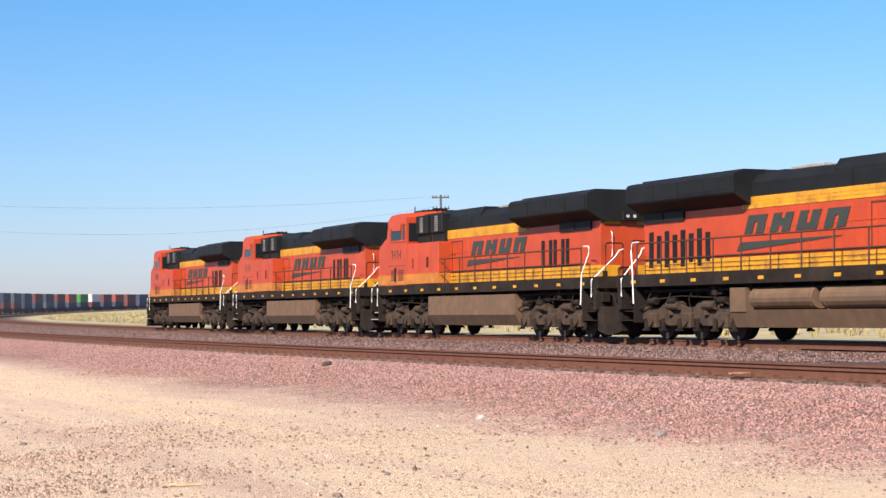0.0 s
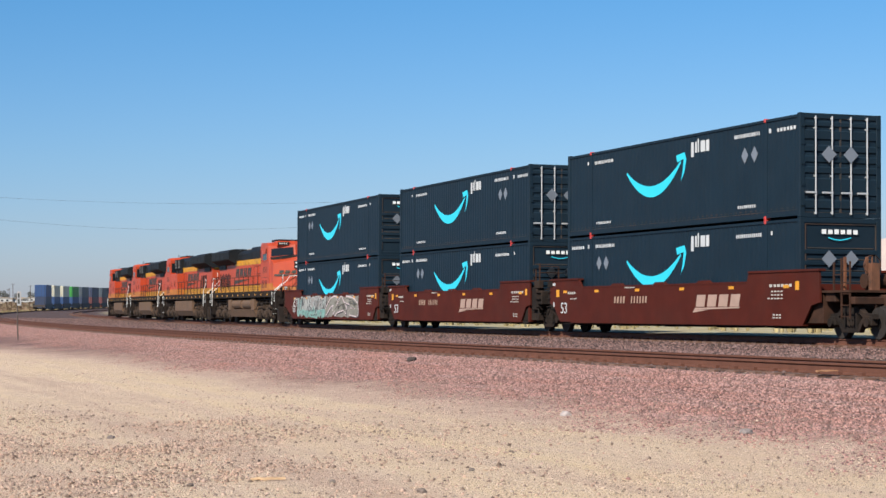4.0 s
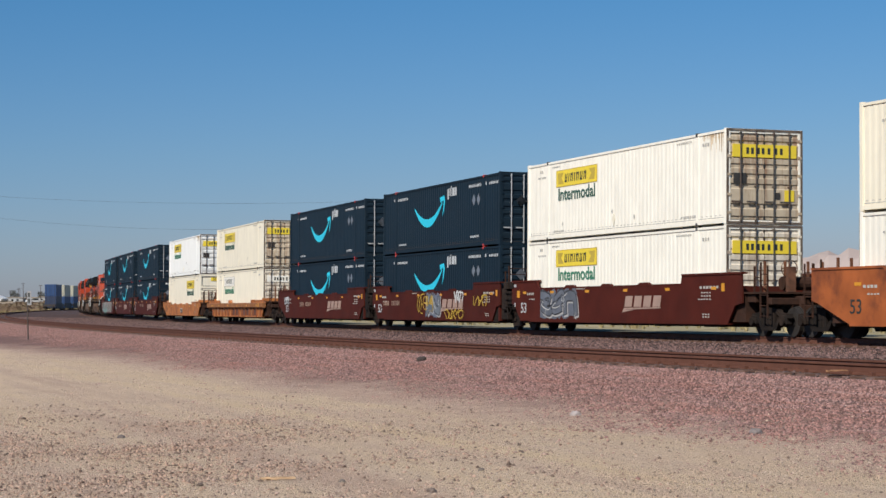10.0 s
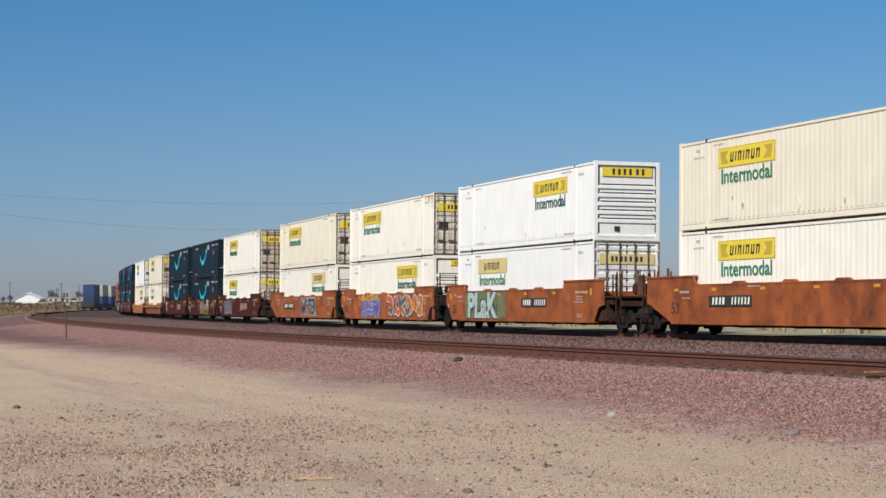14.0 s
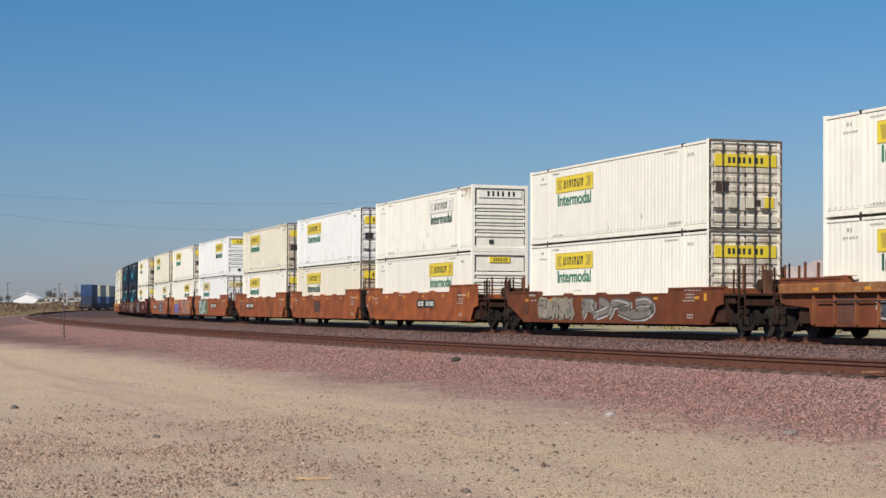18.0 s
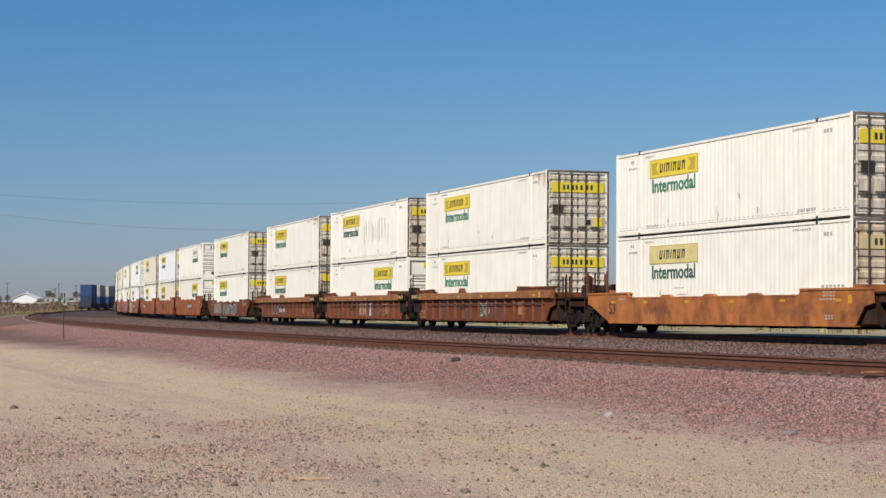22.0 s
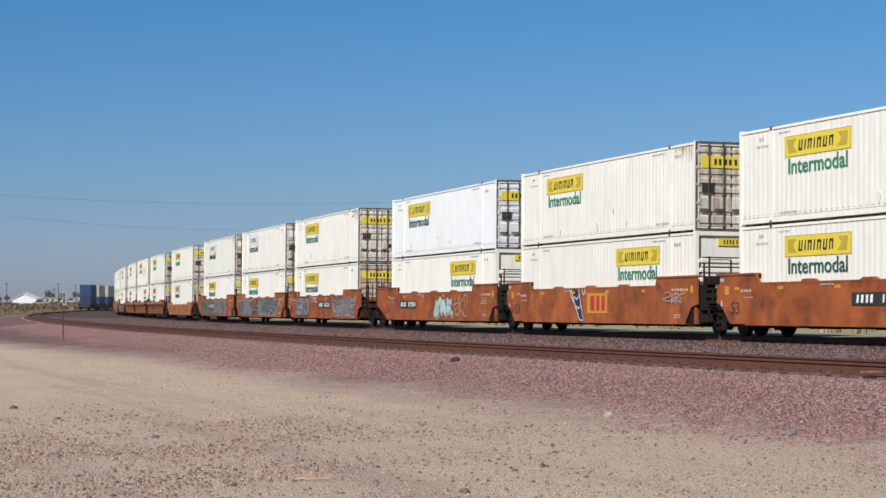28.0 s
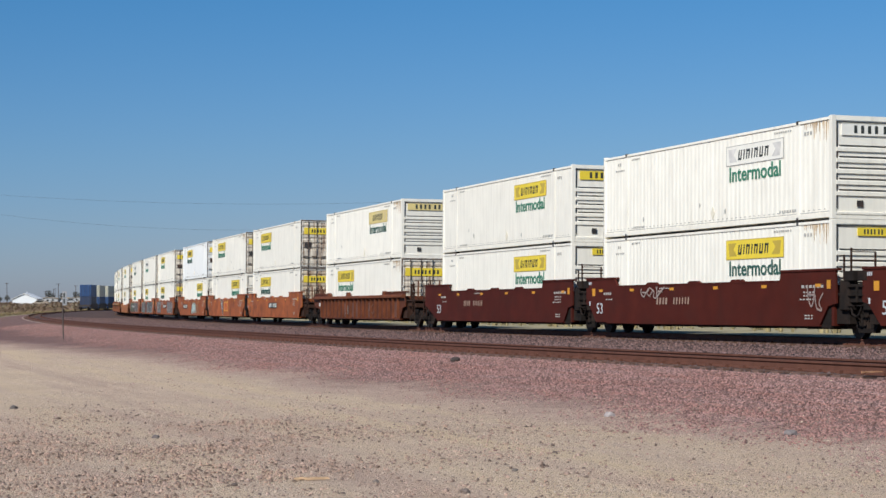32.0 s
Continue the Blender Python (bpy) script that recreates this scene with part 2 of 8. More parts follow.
M_DARKSTRAW = material("dry_grass", (0.27, 0.205, 0.105), 0.9, vary=0.35, scale=0.6)
M_SCRUB = material("dry_brown_scrub", (0.19, 0.125, 0.08), 0.9, vary=0.35, scale=0.6)


def island_stone(name, colour, lo, hi, rough=0.9):
    """Loose stones: each one its own shade."""
    mat = bpy.data.materials.new(name)
    mat.use_nodes = True
    nt = mat.node_tree
    geo = nt.nodes.new("ShaderNodeNewGeometry")
    mr = nt.nodes.new("ShaderNodeMapRange")
    mr.inputs["To Min"].default_value, mr.inputs["To Max"].default_value = lo, hi
    nt.links.new(geo.outputs["Random Per Island"], mr.inputs["Value"])
    hsv = nt.nodes.new("ShaderNodeHueSaturation")
    hsv.inputs["Color"].default_value = (*colour, 1)
    nt.links.new(mr.outputs[0], hsv.inputs["Value"])
    nz = nt.nodes.new("ShaderNodeTexNoise")
    nz.inputs["Scale"].default_value = 35.0
    sat = nt.nodes.new("ShaderNodeMapRange")
    sat.inputs["To Min"].default_value, sat.inputs["To Max"].default_value = 0.6, 1.3
    nt.links.new(nz.outputs["Fac"], sat.inputs["Value"])
    nt.links.new(sat.outputs[0], hsv.inputs["Saturation"])
    b = nt.nodes["Principled BSDF"]
    b.inputs["Roughness"].default_value = rough
    nt.links.new(hsv.outputs[0], b.inputs["Base Color"])
    return mat


M_STONE = island_stone("pink_ballast_stone", (0.292, 0.153, 0.128), 0.38, 1.5)
M_STONEGREY = island_stone("grey_pink_ballast_stone", (0.080, 0.045, 0.039), 0.3, 3.3)
M_PEBBLE = island_stone("lot_pebble", (0.40, 0.295, 0.215), 0.4, 1.6)
M_GRAVEL = island_stone("brown_gravel", (0.36, 0.235, 0.172), 0.3, 1.55)


def ground_material():
    """Dirt, spread-out ballast and dry grass, by the distance from the tracks."""
    mat = bpy.data.materials.new("lot_dirt_and_ballast")
    mat.use_nodes = True
    nt = mat.node_tree
    b = nt.nodes["Principled BSDF"]
    b.inputs["Roughness"].default_value = 0.95
    L = nt.links.new

    def noise_of(scale, detail=6.0, rough=0.6, stretch=None):
        n = nt.nodes.new("ShaderNodeTexNoise")
        n.inputs["Scale"].default_value, n.inputs["Detail"].default_value, n.inputs["Roughness"].default_value = scale, detail, rough
        if stretch:
            mp = nt.nodes.new("ShaderNodeMapping")
            mp.inputs["Rotation"].default_value, mp.inputs["Scale"].default_value = (0, 0, radians(-22)), stretch
            L(pos.outputs["Position"], mp.inputs["Vector"])
            L(mp.outputs[0], n.inputs["Vector"])
        else:
            L(pos.outputs["Position"], n.inputs["Vector"])
        return n.outputs["Fac"]

    def ramp(value, a, c, lo=0.0, hi=1.0):
        m = nt.nodes.new("ShaderNodeMapRange")
        for i, v in zip(("From Min", "From Max", "To Min", "To Max"), (a, c, lo, hi)):
            m.inputs[i].default_value = v
        L(value, m.inputs["Value"])
        return m.outputs[0]

    def mix(fac, one, two):
        m = nt.nodes.new("ShaderNodeMixRGB")
        L(fac, m.inputs[0])
        for i, c in ((1, one), (2, two)):
            if isinstance(c, tuple):
                m.inputs[i].default_value = (*c, 1)
            else:
                L(c, m.inputs[i])
        return m.outputs[0]

    def add(a, c, op="ADD"):
        m = nt.nodes.new("ShaderNodeMath")
        m.operation = op
        for i, v in ((0, a), (1, c)):
            if isinstance(v, float):
                m.inputs[i].default_value = v
            else:
                L(v, m.inputs[i])
        return m.outputs[0]

    pos = nt.nodes.new("ShaderNodeNewGeometry")
    att = nt.nodes.new("ShaderNodeAttribute")
    att.attribute_name = "offset"
    d = att.outputs["Fac"]
    # the dirt of the lot, with wheel-smoothed bands, pale dust and gravelly patches
    dirt = mix(ramp(noise_of(0.16, 5.0, 0.6, (0.35, 1.6, 1.0)), 0.41, 0.60), (0.608, 0.449, 0.324), (0.505, 0.360, 0.267))
    dirt = mix(ramp(noise_of(0.5, 8.0, 0.7, (0.5, 1.5, 1.0)), 0.46, 0.62, 0.0, 0.85), dirt, (0.645, 0.482, 0.339))
    ahead = nt.nodes.new("ShaderNodeSeparateXYZ")
    L(pos.outputs["Position"], ahead.inputs[0])
    # paler dirt towards the camera, fading out by y = 30
    near_pale = add(ramp(ahead.outputs[1], 30.0, 18.0), ramp(noise_of(0.3, 6.0, 0.65, (0.5, 1.4, 1.0)), 0.3, 0.65, 0.25, 1.0), "MULTIPLY")
    dirt = mix(near_pale, dirt, (0.655, 0.490, 0.357))
    dirt = mix(ramp(noise_of(9.0, 8.0, 0.75), 0.46, 0.66, 0.0, 0.65), dirt, (0.567, 0.410, 0.295))
    dirt = mix(ramp(noise_of(34.0, 4.0, 0.7), 0.56, 0.68, 0.0, 0.75), dirt, (0.267, 0.199, 0.156))
    dirt = mix(ramp(noise_of(75.0, 3.0, 0.7), 0.56, 0.64, 0.0, 0.6), dirt, (0.333, 0.227, 0.167))
    dirt = mix(ramp(noise_of(60.0, 3.0, 0.7), 0.40, 0.34, 0.0, 0.55), dirt, (0.889, 0.709, 0.545))
    # a heap of reddish gravel, worn into the lot
    heap = nt.nodes.new("ShaderNodeVectorMath")
    heap.operation = "DISTANCE"
    heap.inputs[1].default_value = (-1.35, 9.6, 0.0)
    flat = nt.nodes.new("ShaderNodeVectorMath")
    flat.operation = "MULTIPLY"
    flat.inputs[1].default_value = (0.45, 0.45, 0.0)
    L(pos.outputs["Position"], flat.inputs[0])
    L(flat.outputs[0], heap.inputs[0])
    gravelly = add(ramp(heap.outputs["Value"], 0.6, 3.4, 0.95, 0.0), ramp(noise_of(1.1, 6.0, 0.65), 0.32, 0.58), "MULTIPLY")
    dirt = mix(gravelly, dirt, (0.489, 0.352, 0.259))
    stone = mix(ramp(noise_of(16.0, 5.0, 0.7), 0.35, 0.65), (0.10, 0.048, 0.04), (0.225, 0.12, 0.097))
    stone = mix(ramp(noise_of(0.4, 5.0), 0.4, 0.7, 0.0, 0.6), stone, (0.205, 0.118, 0.098))
    bed = mix(ramp(noise_of(14.0, 5.0, 0.7), 0.35, 0.7), (0.042, 0.021, 0.015), (0.115, 0.062, 0.048))
    six_foot_and_shade = mix(ramp(noise_of(14.0, 5.0, 0.7), 0.35, 0.7), (0.042, 0.021, 0.016), (0.10, 0.054, 0.044))
    grass = mix(ramp(noise_of(0.25, 8.0, 0.7), 0.35, 0.65), (0.30, 0.24, 0.135), (0.17, 0.135, 0.075))
    # edge of the stone spread wanders
    wander = ramp(noise_of(0.22, 6.0, 0.65), 0.3, 0.7, -0.8, 0.8)
    dw = add(d, wander)
    dw = add(dw, ramp(noise_of(1.3, 8.0, 0.75), 0.25, 0.75, -1.0, 1.0))
    dusty = mix(ramp(noise_of(6.0, 6.0, 0.7), 0.35, 0.65), (0.37, 0.237, 0.186), (0.54, 0.378, 0.275))
    wide = nt.nodes.new("ShaderNodeSeparateXYZ")
    L(pos.outputs["Position"], wide.inputs[0])
    de = add(dw, ramp(wide.outputs[1], 60.0, 120.0, 0.0, 5.5), "SUBTRACT")
    out = mix(ramp(de, NEAR_EDGE - 1.0, NEAR_EDGE + 1.8), stone, dusty)
    # a straw-coloured band of fine dust along the foot of the stone
    strawy = add(ramp(de, NEAR_EDGE + 1.2, NEAR_EDGE + 2.6), ramp(de, NEAR_EDGE + 14.0, NEAR_EDGE + 4.0), "MULTIPLY")
    # streaks drawn out along the line of the tracks
    along = nt.nodes.new("ShaderNodeCombineXYZ")
    L(add(d, 0.9, "MULTIPLY"), along.inputs[0])
    L(add(wide.outputs[1], 0.045, "MULTIPLY"), along.inputs[1])
    drawn = nt.nodes.new("ShaderNodeTexNoise")
    drawn.inputs["Scale"].default_value, drawn.inputs["Detail"].default_value, drawn.inputs["Roughness"].default_value = 0.9, 6.0, 0.65
    L(along.outputs[0], drawn.inputs["Vector"])
    drawn = drawn.outputs["Fac"]
    dirt = mix(ramp(drawn, 0.49, 0.36, 0.0, 0.85), dirt, (0.44, 0.296, 0.22))
    strawy = add(strawy, ramp(drawn, 0.46, 0.60, 0.15, 0.95), "MULTIPLY")
    dirt = mix(strawy, dirt, (0.60, 0.446, 0.285))
    # dark stone between the tracks; beyond the far track it deepens the train's shadow
    middle = add(ramp(d, -7.0, -6.0), ramp(d, 11.8, 11.2), "MULTIPLY")
    out = mix(middle, out, six_foot_and_shade)
    out = mix(ramp(de, NEAR_EDGE + 0.9, NEAR_EDGE + 3.2), out, dirt)
    verge = mix(ramp(noise_of(0.25, 8.0, 0.7), 0.35, 0.65), (0.42, 0.35, 0.20), (0.28, 0.235, 0.13))
    out = mix(ramp(dw, -3.2, -7.0), out, verge)
    far_left = ramp(dw, 16.8, 18.4)
    far_y = nt.nodes.new("ShaderNodeSeparateXYZ")
    L(pos.outputs["Position"], far_y.inputs[0])
    field = add(far_left, ramp(far_y.outputs[1], 170.0, 215.0), "MULTIPLY")
    out = mix(field, out, grass)
    for c in (12.558, 0.0):
        inside = ramp(add(add(d, -c), 0.0, "MAXIMUM"), 1.36, 1.28)
        inside = add(inside, ramp(add(d, -c), -1.5, -1.25), "MULTIPLY")
        out = mix(inside, out, bed)
    # pale dust along the tie ends beside the lot
    sill = add(ramp(d, 13.80, 13.88), ramp(d, 14.12, 13.98), "MULTIPLY")
    sill = add(sill, ramp(noise_of(2.0, 5.0, 0.7), 0.3, 0.6, 0.35, 0.9), "MULTIPLY")
    out = mix(sill, out, (0.46, 0.34, 0.28))
    L(out, b.inputs["Base Color"])
    bp = nt.nodes.new("ShaderNodeBump")
    bp.inputs["Strength"].default_value, bp.inputs["Distance"].default_value = 0.85, 0.04
    hgt = add(noise_of(12.0, 8.0, 0.75), add(noise_of(1.2, 6.0), 2.0, "MULTIPLY"))
    hgt = add(hgt, add(noise_of(42.0, 4.0, 0.7), 0.5, "MULTIPLY"))
    L(hgt, bp.inputs["Height"])
    L(bp.outputs[0], b.inputs["Normal"])
    return mat


NEAR_EDGE = 17.5
M_GROUND = ground_material()
M_POST = material("weathered_post", (0.075, 0.058, 0.048), 0.8, vary=0.2)
# ---- ground ----
def smooth(a, b, x):
    t = np.clip((x - a) / (b - a), 0, 1)
    return t * t * (3 - 2 * t)


def line_coords(x, y):
    """Distance along the line and offset to the camera side, for arrays of plan points."""
    s = np.full(x.shape, 100.0)
    for _ in range(12):
        px, py, h = np.interp(s, S_GRID, _x), np.interp(s, S_GRID, _y), np.interp(s, S_GRID, _head)
        s = np.clip(s + (x - px) * -np.sin(h) + (y - py) * np.cos(h), -890, 1090)
    px, py, h = np.interp(s, S_GRID, _x), np.interp(s, S_GRID, _y), np.interp(s, S_GRID, _head)
    return s, -((x - px) * np.cos(h) + (y - py) * np.sin(h))


TOP_FAR, TOP_NEAR = RAIL_Z - 0.19, NEAR_Z - 0.172


def ground_z(x, y):
    s, d = line_coords(x, y)
    near = TOP_NEAR * (1 - smooth(NEAR_OFF + 1.2, NEAR_OFF + 6.5, d)) * smooth(3.0, NEAR_OFF - 1.6, d)
    far = TOP_FAR * smooth(-6.5, -2.0, d) * (1 - smooth(3.0, NEAR_OFF - 1.6, d))
    r = np.hypot(x, y)
    rise = 3.2 * smooth(330, 900, r) + 4.0 * smooth(900, 3000, r)
    bumps = 0.025 * np.sin(x * 0.9 + 1.3 * np.sin(y * 0.5)) * np.sin(y * 0.7 + 0.6) * smooth(NEAR_OFF + 3, NEAR_OFF + 8, d)
    return near + far + rise * (1 - smooth(-40, -8, d) * (1 - smooth(25, 60, d)) * 0.85) + bumps - 0.10 * smooth(-3, -12, d), s, d


def ground_sheet(xs, ys):
    gx, gy = np.meshgrid(np.array(xs), np.array(ys))
    z, _, d = ground_z(gx, gy)
    nx, ny = len(xs), len(ys)
    verts = np.stack([gx, gy, z], -1).reshape(-1, 3)
    i = np.arange((ny - 1) * (nx - 1))
    r, c = i // (nx - 1), i % (nx - 1)
    a = r * nx + c
    faces = np.stack([a, a + 1, a + nx + 1, a + nx], 1)
    me = bpy.data.meshes.new("ground")
    me.from_pydata(verts.tolist(), [], faces.tolist())
    att = me.attributes.new("offset", "FLOAT", "POINT")
    att.data.foreach_set("value", d.reshape(-1).astype(np.float32))
    me.shade_smooth()
    return me


def spaced(lo, hi, near_lo, near_hi, step, grow):
    out, v, st = [], near_lo, step
    while v <= near_hi:
        out.append(v)
        v += step
    st, v = step, near_hi
    while v < hi:
        st *= grow
        v += st
        out.append(v)
    st, v = step, near_lo
    low = []
    while v > lo:
        st *= grow
        v -= st
        low.append(v)
    return low[::-1] + out


ground = tagged(new("ground", ground_sheet(spaced(-4600, 4600, -60, 40, 0.8, 1.06), spaced(-3000, 4700, -10, 260, 0.9, 1.06))), "tan dusty dirt lot with a pink crushed stone track bed", "ground", kind="structure")
ground.data.materials.append(M_GROUND)


# ---- tracks ----
RAIL_SEC = [(-0.075, 0.0), (-0.075, 0.02), (-0.012, 0.035), (-0.012, 0.125), (-0.037, 0.14), (-0.037, 0.172), (0.037, 0.172), (0.037, 0.14), (0.012, 0.125), (0.012, 0.035), (0.075, 0.02), (0.075, 0.0)]


def rail(name, off, z, lift, parent):
    verts, faces, n = [], [], len(RAIL_SEC)
    ss = np.arange(-300, 900, 4.0)
    for k, s in enumerate(ss):
        x, y, h = on_line(s, off)
        for a, b in RAIL_SEC:
            verts.append((x - math.cos(h) * a, y - math.sin(h) * a, z + lift - 0.172 + b))
        if k:
            for i in range(n):
                j = (i + 1) % n
                faces.append(((k - 1) * n + i, (k - 1) * n + j, k * n + j, k * n + i))
    me = bpy.data.meshes.new(name)
    me.from_pydata(verts, [], faces)
    me.materials.append(M_RAIL)
    return put(name, me, parent)


tracks = []
for label, off, z in (("rusty brown track the train runs on", 0.0, RAIL_Z), ("brown empty track beside the dirt lot", NEAR_OFF, NEAR_Z)):
    tr = tagged(new("railway_track"), label, "railway track", kind="structure")
    for sgn in (-1, 1):
        rail("rail", off + sgn * 0.755, z, sgn * 0.755 * math.sin(radians(CANT)), tr)
    tracks.append(tr)
far_track, near_track = tracks
PARK_END = 388.0
M_TIETOP = material("dusty_brown_tie", (0.13, 0.070, 0.048), 0.9, vary=0.25, scale=4, spread=0.15)
M_DKBED = island_stone("dark_track_stone", (0.10, 0.062, 0.055), 0.5, 1.6)
M_SIGNPLATE = material("white_sign_plate", (0.30, 0.30, 0.30), 0.5, vary=0.05)
M_WIRE = material("black_wire", (0.05, 0.05, 0.055), 0.6, vary=0.05)
M_ROOFWHITE = material("white_painted_wall", (0.75, 0.75, 0.74), 0.7, vary=0.05)
M_WALLGREY = material("grey_stucco", (0.40, 0.39, 0.38), 0.85, vary=0.1)
M_WALLTAN = material("tan_stucco", (0.36, 0.29, 0.22), 0.85, vary=0.1)
M_LEAF = material("dusty_leaves", (0.085, 0.088, 0.075), 0.8, vary=0.3, scale=0.8)
# distance haze is mixed into the hills' base colour; the air itself is clear
M_HILL = material("hazy_hill", (0.47, 0.375, 0.33), 1.0, vary=0.12, scale=0.004, dirt=(0.38, 0.31, 0.29), dirt_amount=0.6, dirt_scale=0.006)
# ---- shared pieces of the train ----
MESH = {}


def cached(key, build, mat):
    """One mesh for all alike pieces."""
    if key not in MESH:
        bm = B()
        build(bm)
        me = bpy.data.meshes.new(key.split("|")[0])
        bm.to_mesh(me)
        bm.free()
        me.materials.append(mat)
        MESH[key] = me
    return MESH[key]


def word_mesh(text, width, height, mat, key, fat=0.004):
    """Lettering from the built-in font, laid in the x, z plane and facing +y, drawn out to width and height."""
    if key in MESH:
        return MESH[key]
    cu = bpy.data.curves.new("lettering", "FONT")
    cu.body, cu.extrude, cu.offset, cu.resolution_u = text, 0.004, fat, 3
    tmp = new("lettering", cu)
    dg = bpy.context.evaluated_depsgraph_get()
    me = bpy.data.meshes.new_from_object(tmp.evaluated_get(dg))
    bpy.data.objects.remove(tmp)
    co = np.empty(len(me.vertices) * 3)
    me.vertices.foreach_get("co", co)
    co = co.reshape(-1, 3)
    lo, hi = co.min(0), co.max(0)
    x = (co[:, 0] - lo[0]) / (hi[0] - lo[0]) - 0.5
    z = (co[:, 1] - lo[1]) / (hi[1] - lo[1]) - 0.5
    out = np.stack([-x * width, co[:, 2], z * height], 1)
    me.vertices.foreach_set("co", out.reshape(-1))
    me.update()
    me.materials.clear()
    me.materials.append(mat)
    MESH[key] = me
    return me


def bars(bm, x0, x1, z0, z1, n, y=0.0, slant=0.0, gaps=0.28, seed=0, t=0.004):
    """A row of n upright blocks that stands for a run of lettering."""
    r = random.Random(seed)
    w = (x1 - x0) / n
    for i in range(n):
        a, b = x0 + w * i, x0 + w * (i + 1 - gaps * (0.7 + 0.6 * r.random()))
        prism(bm, [(a, z0), (b, z0), (b + slant, z1), (a + slant, z1)], y, y + t)
    return bm


def soft_blob(cx, cz, rx, rz, r, n=14, rough=0.25):
    out = []
    for i in range(n):
        a = 2 * math.pi * i / n
        k = 1 + rough * (r.random() - 0.5) * 2
        out.append((cx + rx * k * math.cos(a), cz + rz * k * math.sin(a)))
    return out


# ---- containers ----
CL, CW, CH = 16.15, 2.59, 2.895


def corrugated(bm, x0, x1, y, z0, z1, side, pitch=0.28, deep=0.008):
    """A wall with shallow upright folds; side: +1 faces +y."""
    xs, n = [], int((x1 - x0) / pitch)
    p = (x1 - x0) / n
    for i in range(n):
        a = x0 + p * i
        xs += [(a, 0), (a + p * 0.36, 0), (a + p * 0.5, -deep), (a + p * 0.86, -deep)]
    xs.append((x1, 0))
    lo = [bm.verts.new((x, y + d * side, z0)) for x, d in xs]
    hi = [bm.verts.new((x, y + d * side, z1)) for x, d in xs]
    for i in range(len(xs) - 1):
        q = (lo[i], lo[i + 1], hi[i + 1], hi[i])
        bm.faces.new(q[::-1] if side > 0 else q)


def fold_side(bm):
    corrugated(bm, -7.93, 7.93, CW / 2 - 0.035, 0.16, CH - 0.10, 1)
    for x in (-6.1, 6.1):
        box(bm, x - 0.10, x + 0.10, CW / 2 - 0.05, CW / 2 - 0.022, 0.16, CH - 0.10)


def bottom_rail(bm):
    box(bm, -7.95, 7.95, CW / 2 - 0.09, CW / 2 - 0.004, 0.045, 0.17)


def top_rail(bm):
    box(bm, -7.95, 7.95, CW / 2 - 0.08, CW / 2 - 0.008, CH - 0.11, CH - 0.035)


def floor_sheet(bm):
    box(bm, -7.9, 7.9, -CW / 2 + 0.1, CW / 2 - 0.1, 0.05, 0.12)


def roof_sheet(bm):
    box(bm, -7.95, 7.95, -CW / 2 + 0.08, CW / 2 - 0.08, CH - 0.08, CH - 0.045)


def corner_post(bm):
    box(bm, -0.075, 0.075, -0.075, 0.075, 0.0, CH, 0.008)


def nose_wall(bm):
    """The plain end, facing -x, with level pressed ribs."""
    o = [(0.08, 0.1), (0.08, CH - 0.1), (0.03, CH - 0.1)]
    for i in range(4, -1, -1):
        z = 0.62 + i * 0.31
        o += [(0.03, z + 0.17), (-0.015, z + 0.13), (-0.015, z + 0.03), (0.03, z)]
    prism(bm, o + [(0.03, 0.2), (0.0, 0.19), (0.0, 0.1)], -1.15, 1.15)


def rib_shade(bm):
    # dark strips painted as shadow lines between the ribs, then the panel's dark border
    for i in range(5):
        z = 0.62 + i * 0.31
        box(bm, -0.004, 0.03, -1.04, 1.04, z + 0.175, z + 0.205)
    for y in (-1.12, 1.12):
        box(bm, -0.004, 0.03, y - 0.012, y + 0.012, 0.3, 2.72)
    box(bm, -0.004, 0.03, -1.12, 1.12, 2.70, 2.72)


def door_leaf(bm):
    """A door leaf from y=0 to y=1.13, facing -x, with pressed panels."""
    o = [(0.07, 0.15), (0.07, CH - 0.14), (0.035, CH - 0.14)]
    for a, b in ((2.5, 2.68), (2.14, 2.44), (1.80, 2.02), (1.50, 1.72), (1.20, 1.42), (0.60, 1.10), (0.22, 0.50)):
        o += [(0.035, b), (0.0, b - 0.04), (0.0, a + 0.04), (0.035, a)]
    prism(bm, o + [(0.035, 0.15)], 0.012, 1.14)


def lock_bar(bm):
    cyl(bm, (-0.045, 0, 0.08), (-0.045, 0, CH - 0.08), 0.021, 8)
    for z in (0.12, 0.62, 1.15, 2.48, CH - 0.14):
        box(bm, -0.05, 0.03, -0.03, 0.03, z - 0.02, z + 0.02)
    box(bm, -0.07, -0.04, -0.02, 0.32, 0.66, 0.71)


def gasket(bm):
    for y in (-1.165, -0.012, 0.012, 1.165):
        box(bm, 0.012, 0.05, y - 0.014, y + 0.014, 0.12, CH - 0.12)
    box(bm, 0.012, 0.05, -1.16, 1.16, 0.10, 0.14)
    box(bm, 0.012, 0.05, -1.16, 1.16, CH - 0.15, CH - 0.12)


def door_frame(bm):
    """The steel surround of the doors: two posts, a header and a sill, proud of the corner posts."""
    for y in (-1.255, 1.255):
        box(bm, -0.016, 0.0, y - 0.035, y + 0.035, 0.02, CH - 0.01)
    box(bm, -0.016, 0.0, -1.22, 1.22, CH - 0.075, CH - 0.01)
    box(bm, -0.016, 0.0, -1.22, 1.22, 0.02, 0.09)


def casting(bm):
    box(bm, -0.06, 0.06, -0.085, 0.085, 0.0, 0.11, 0.01)


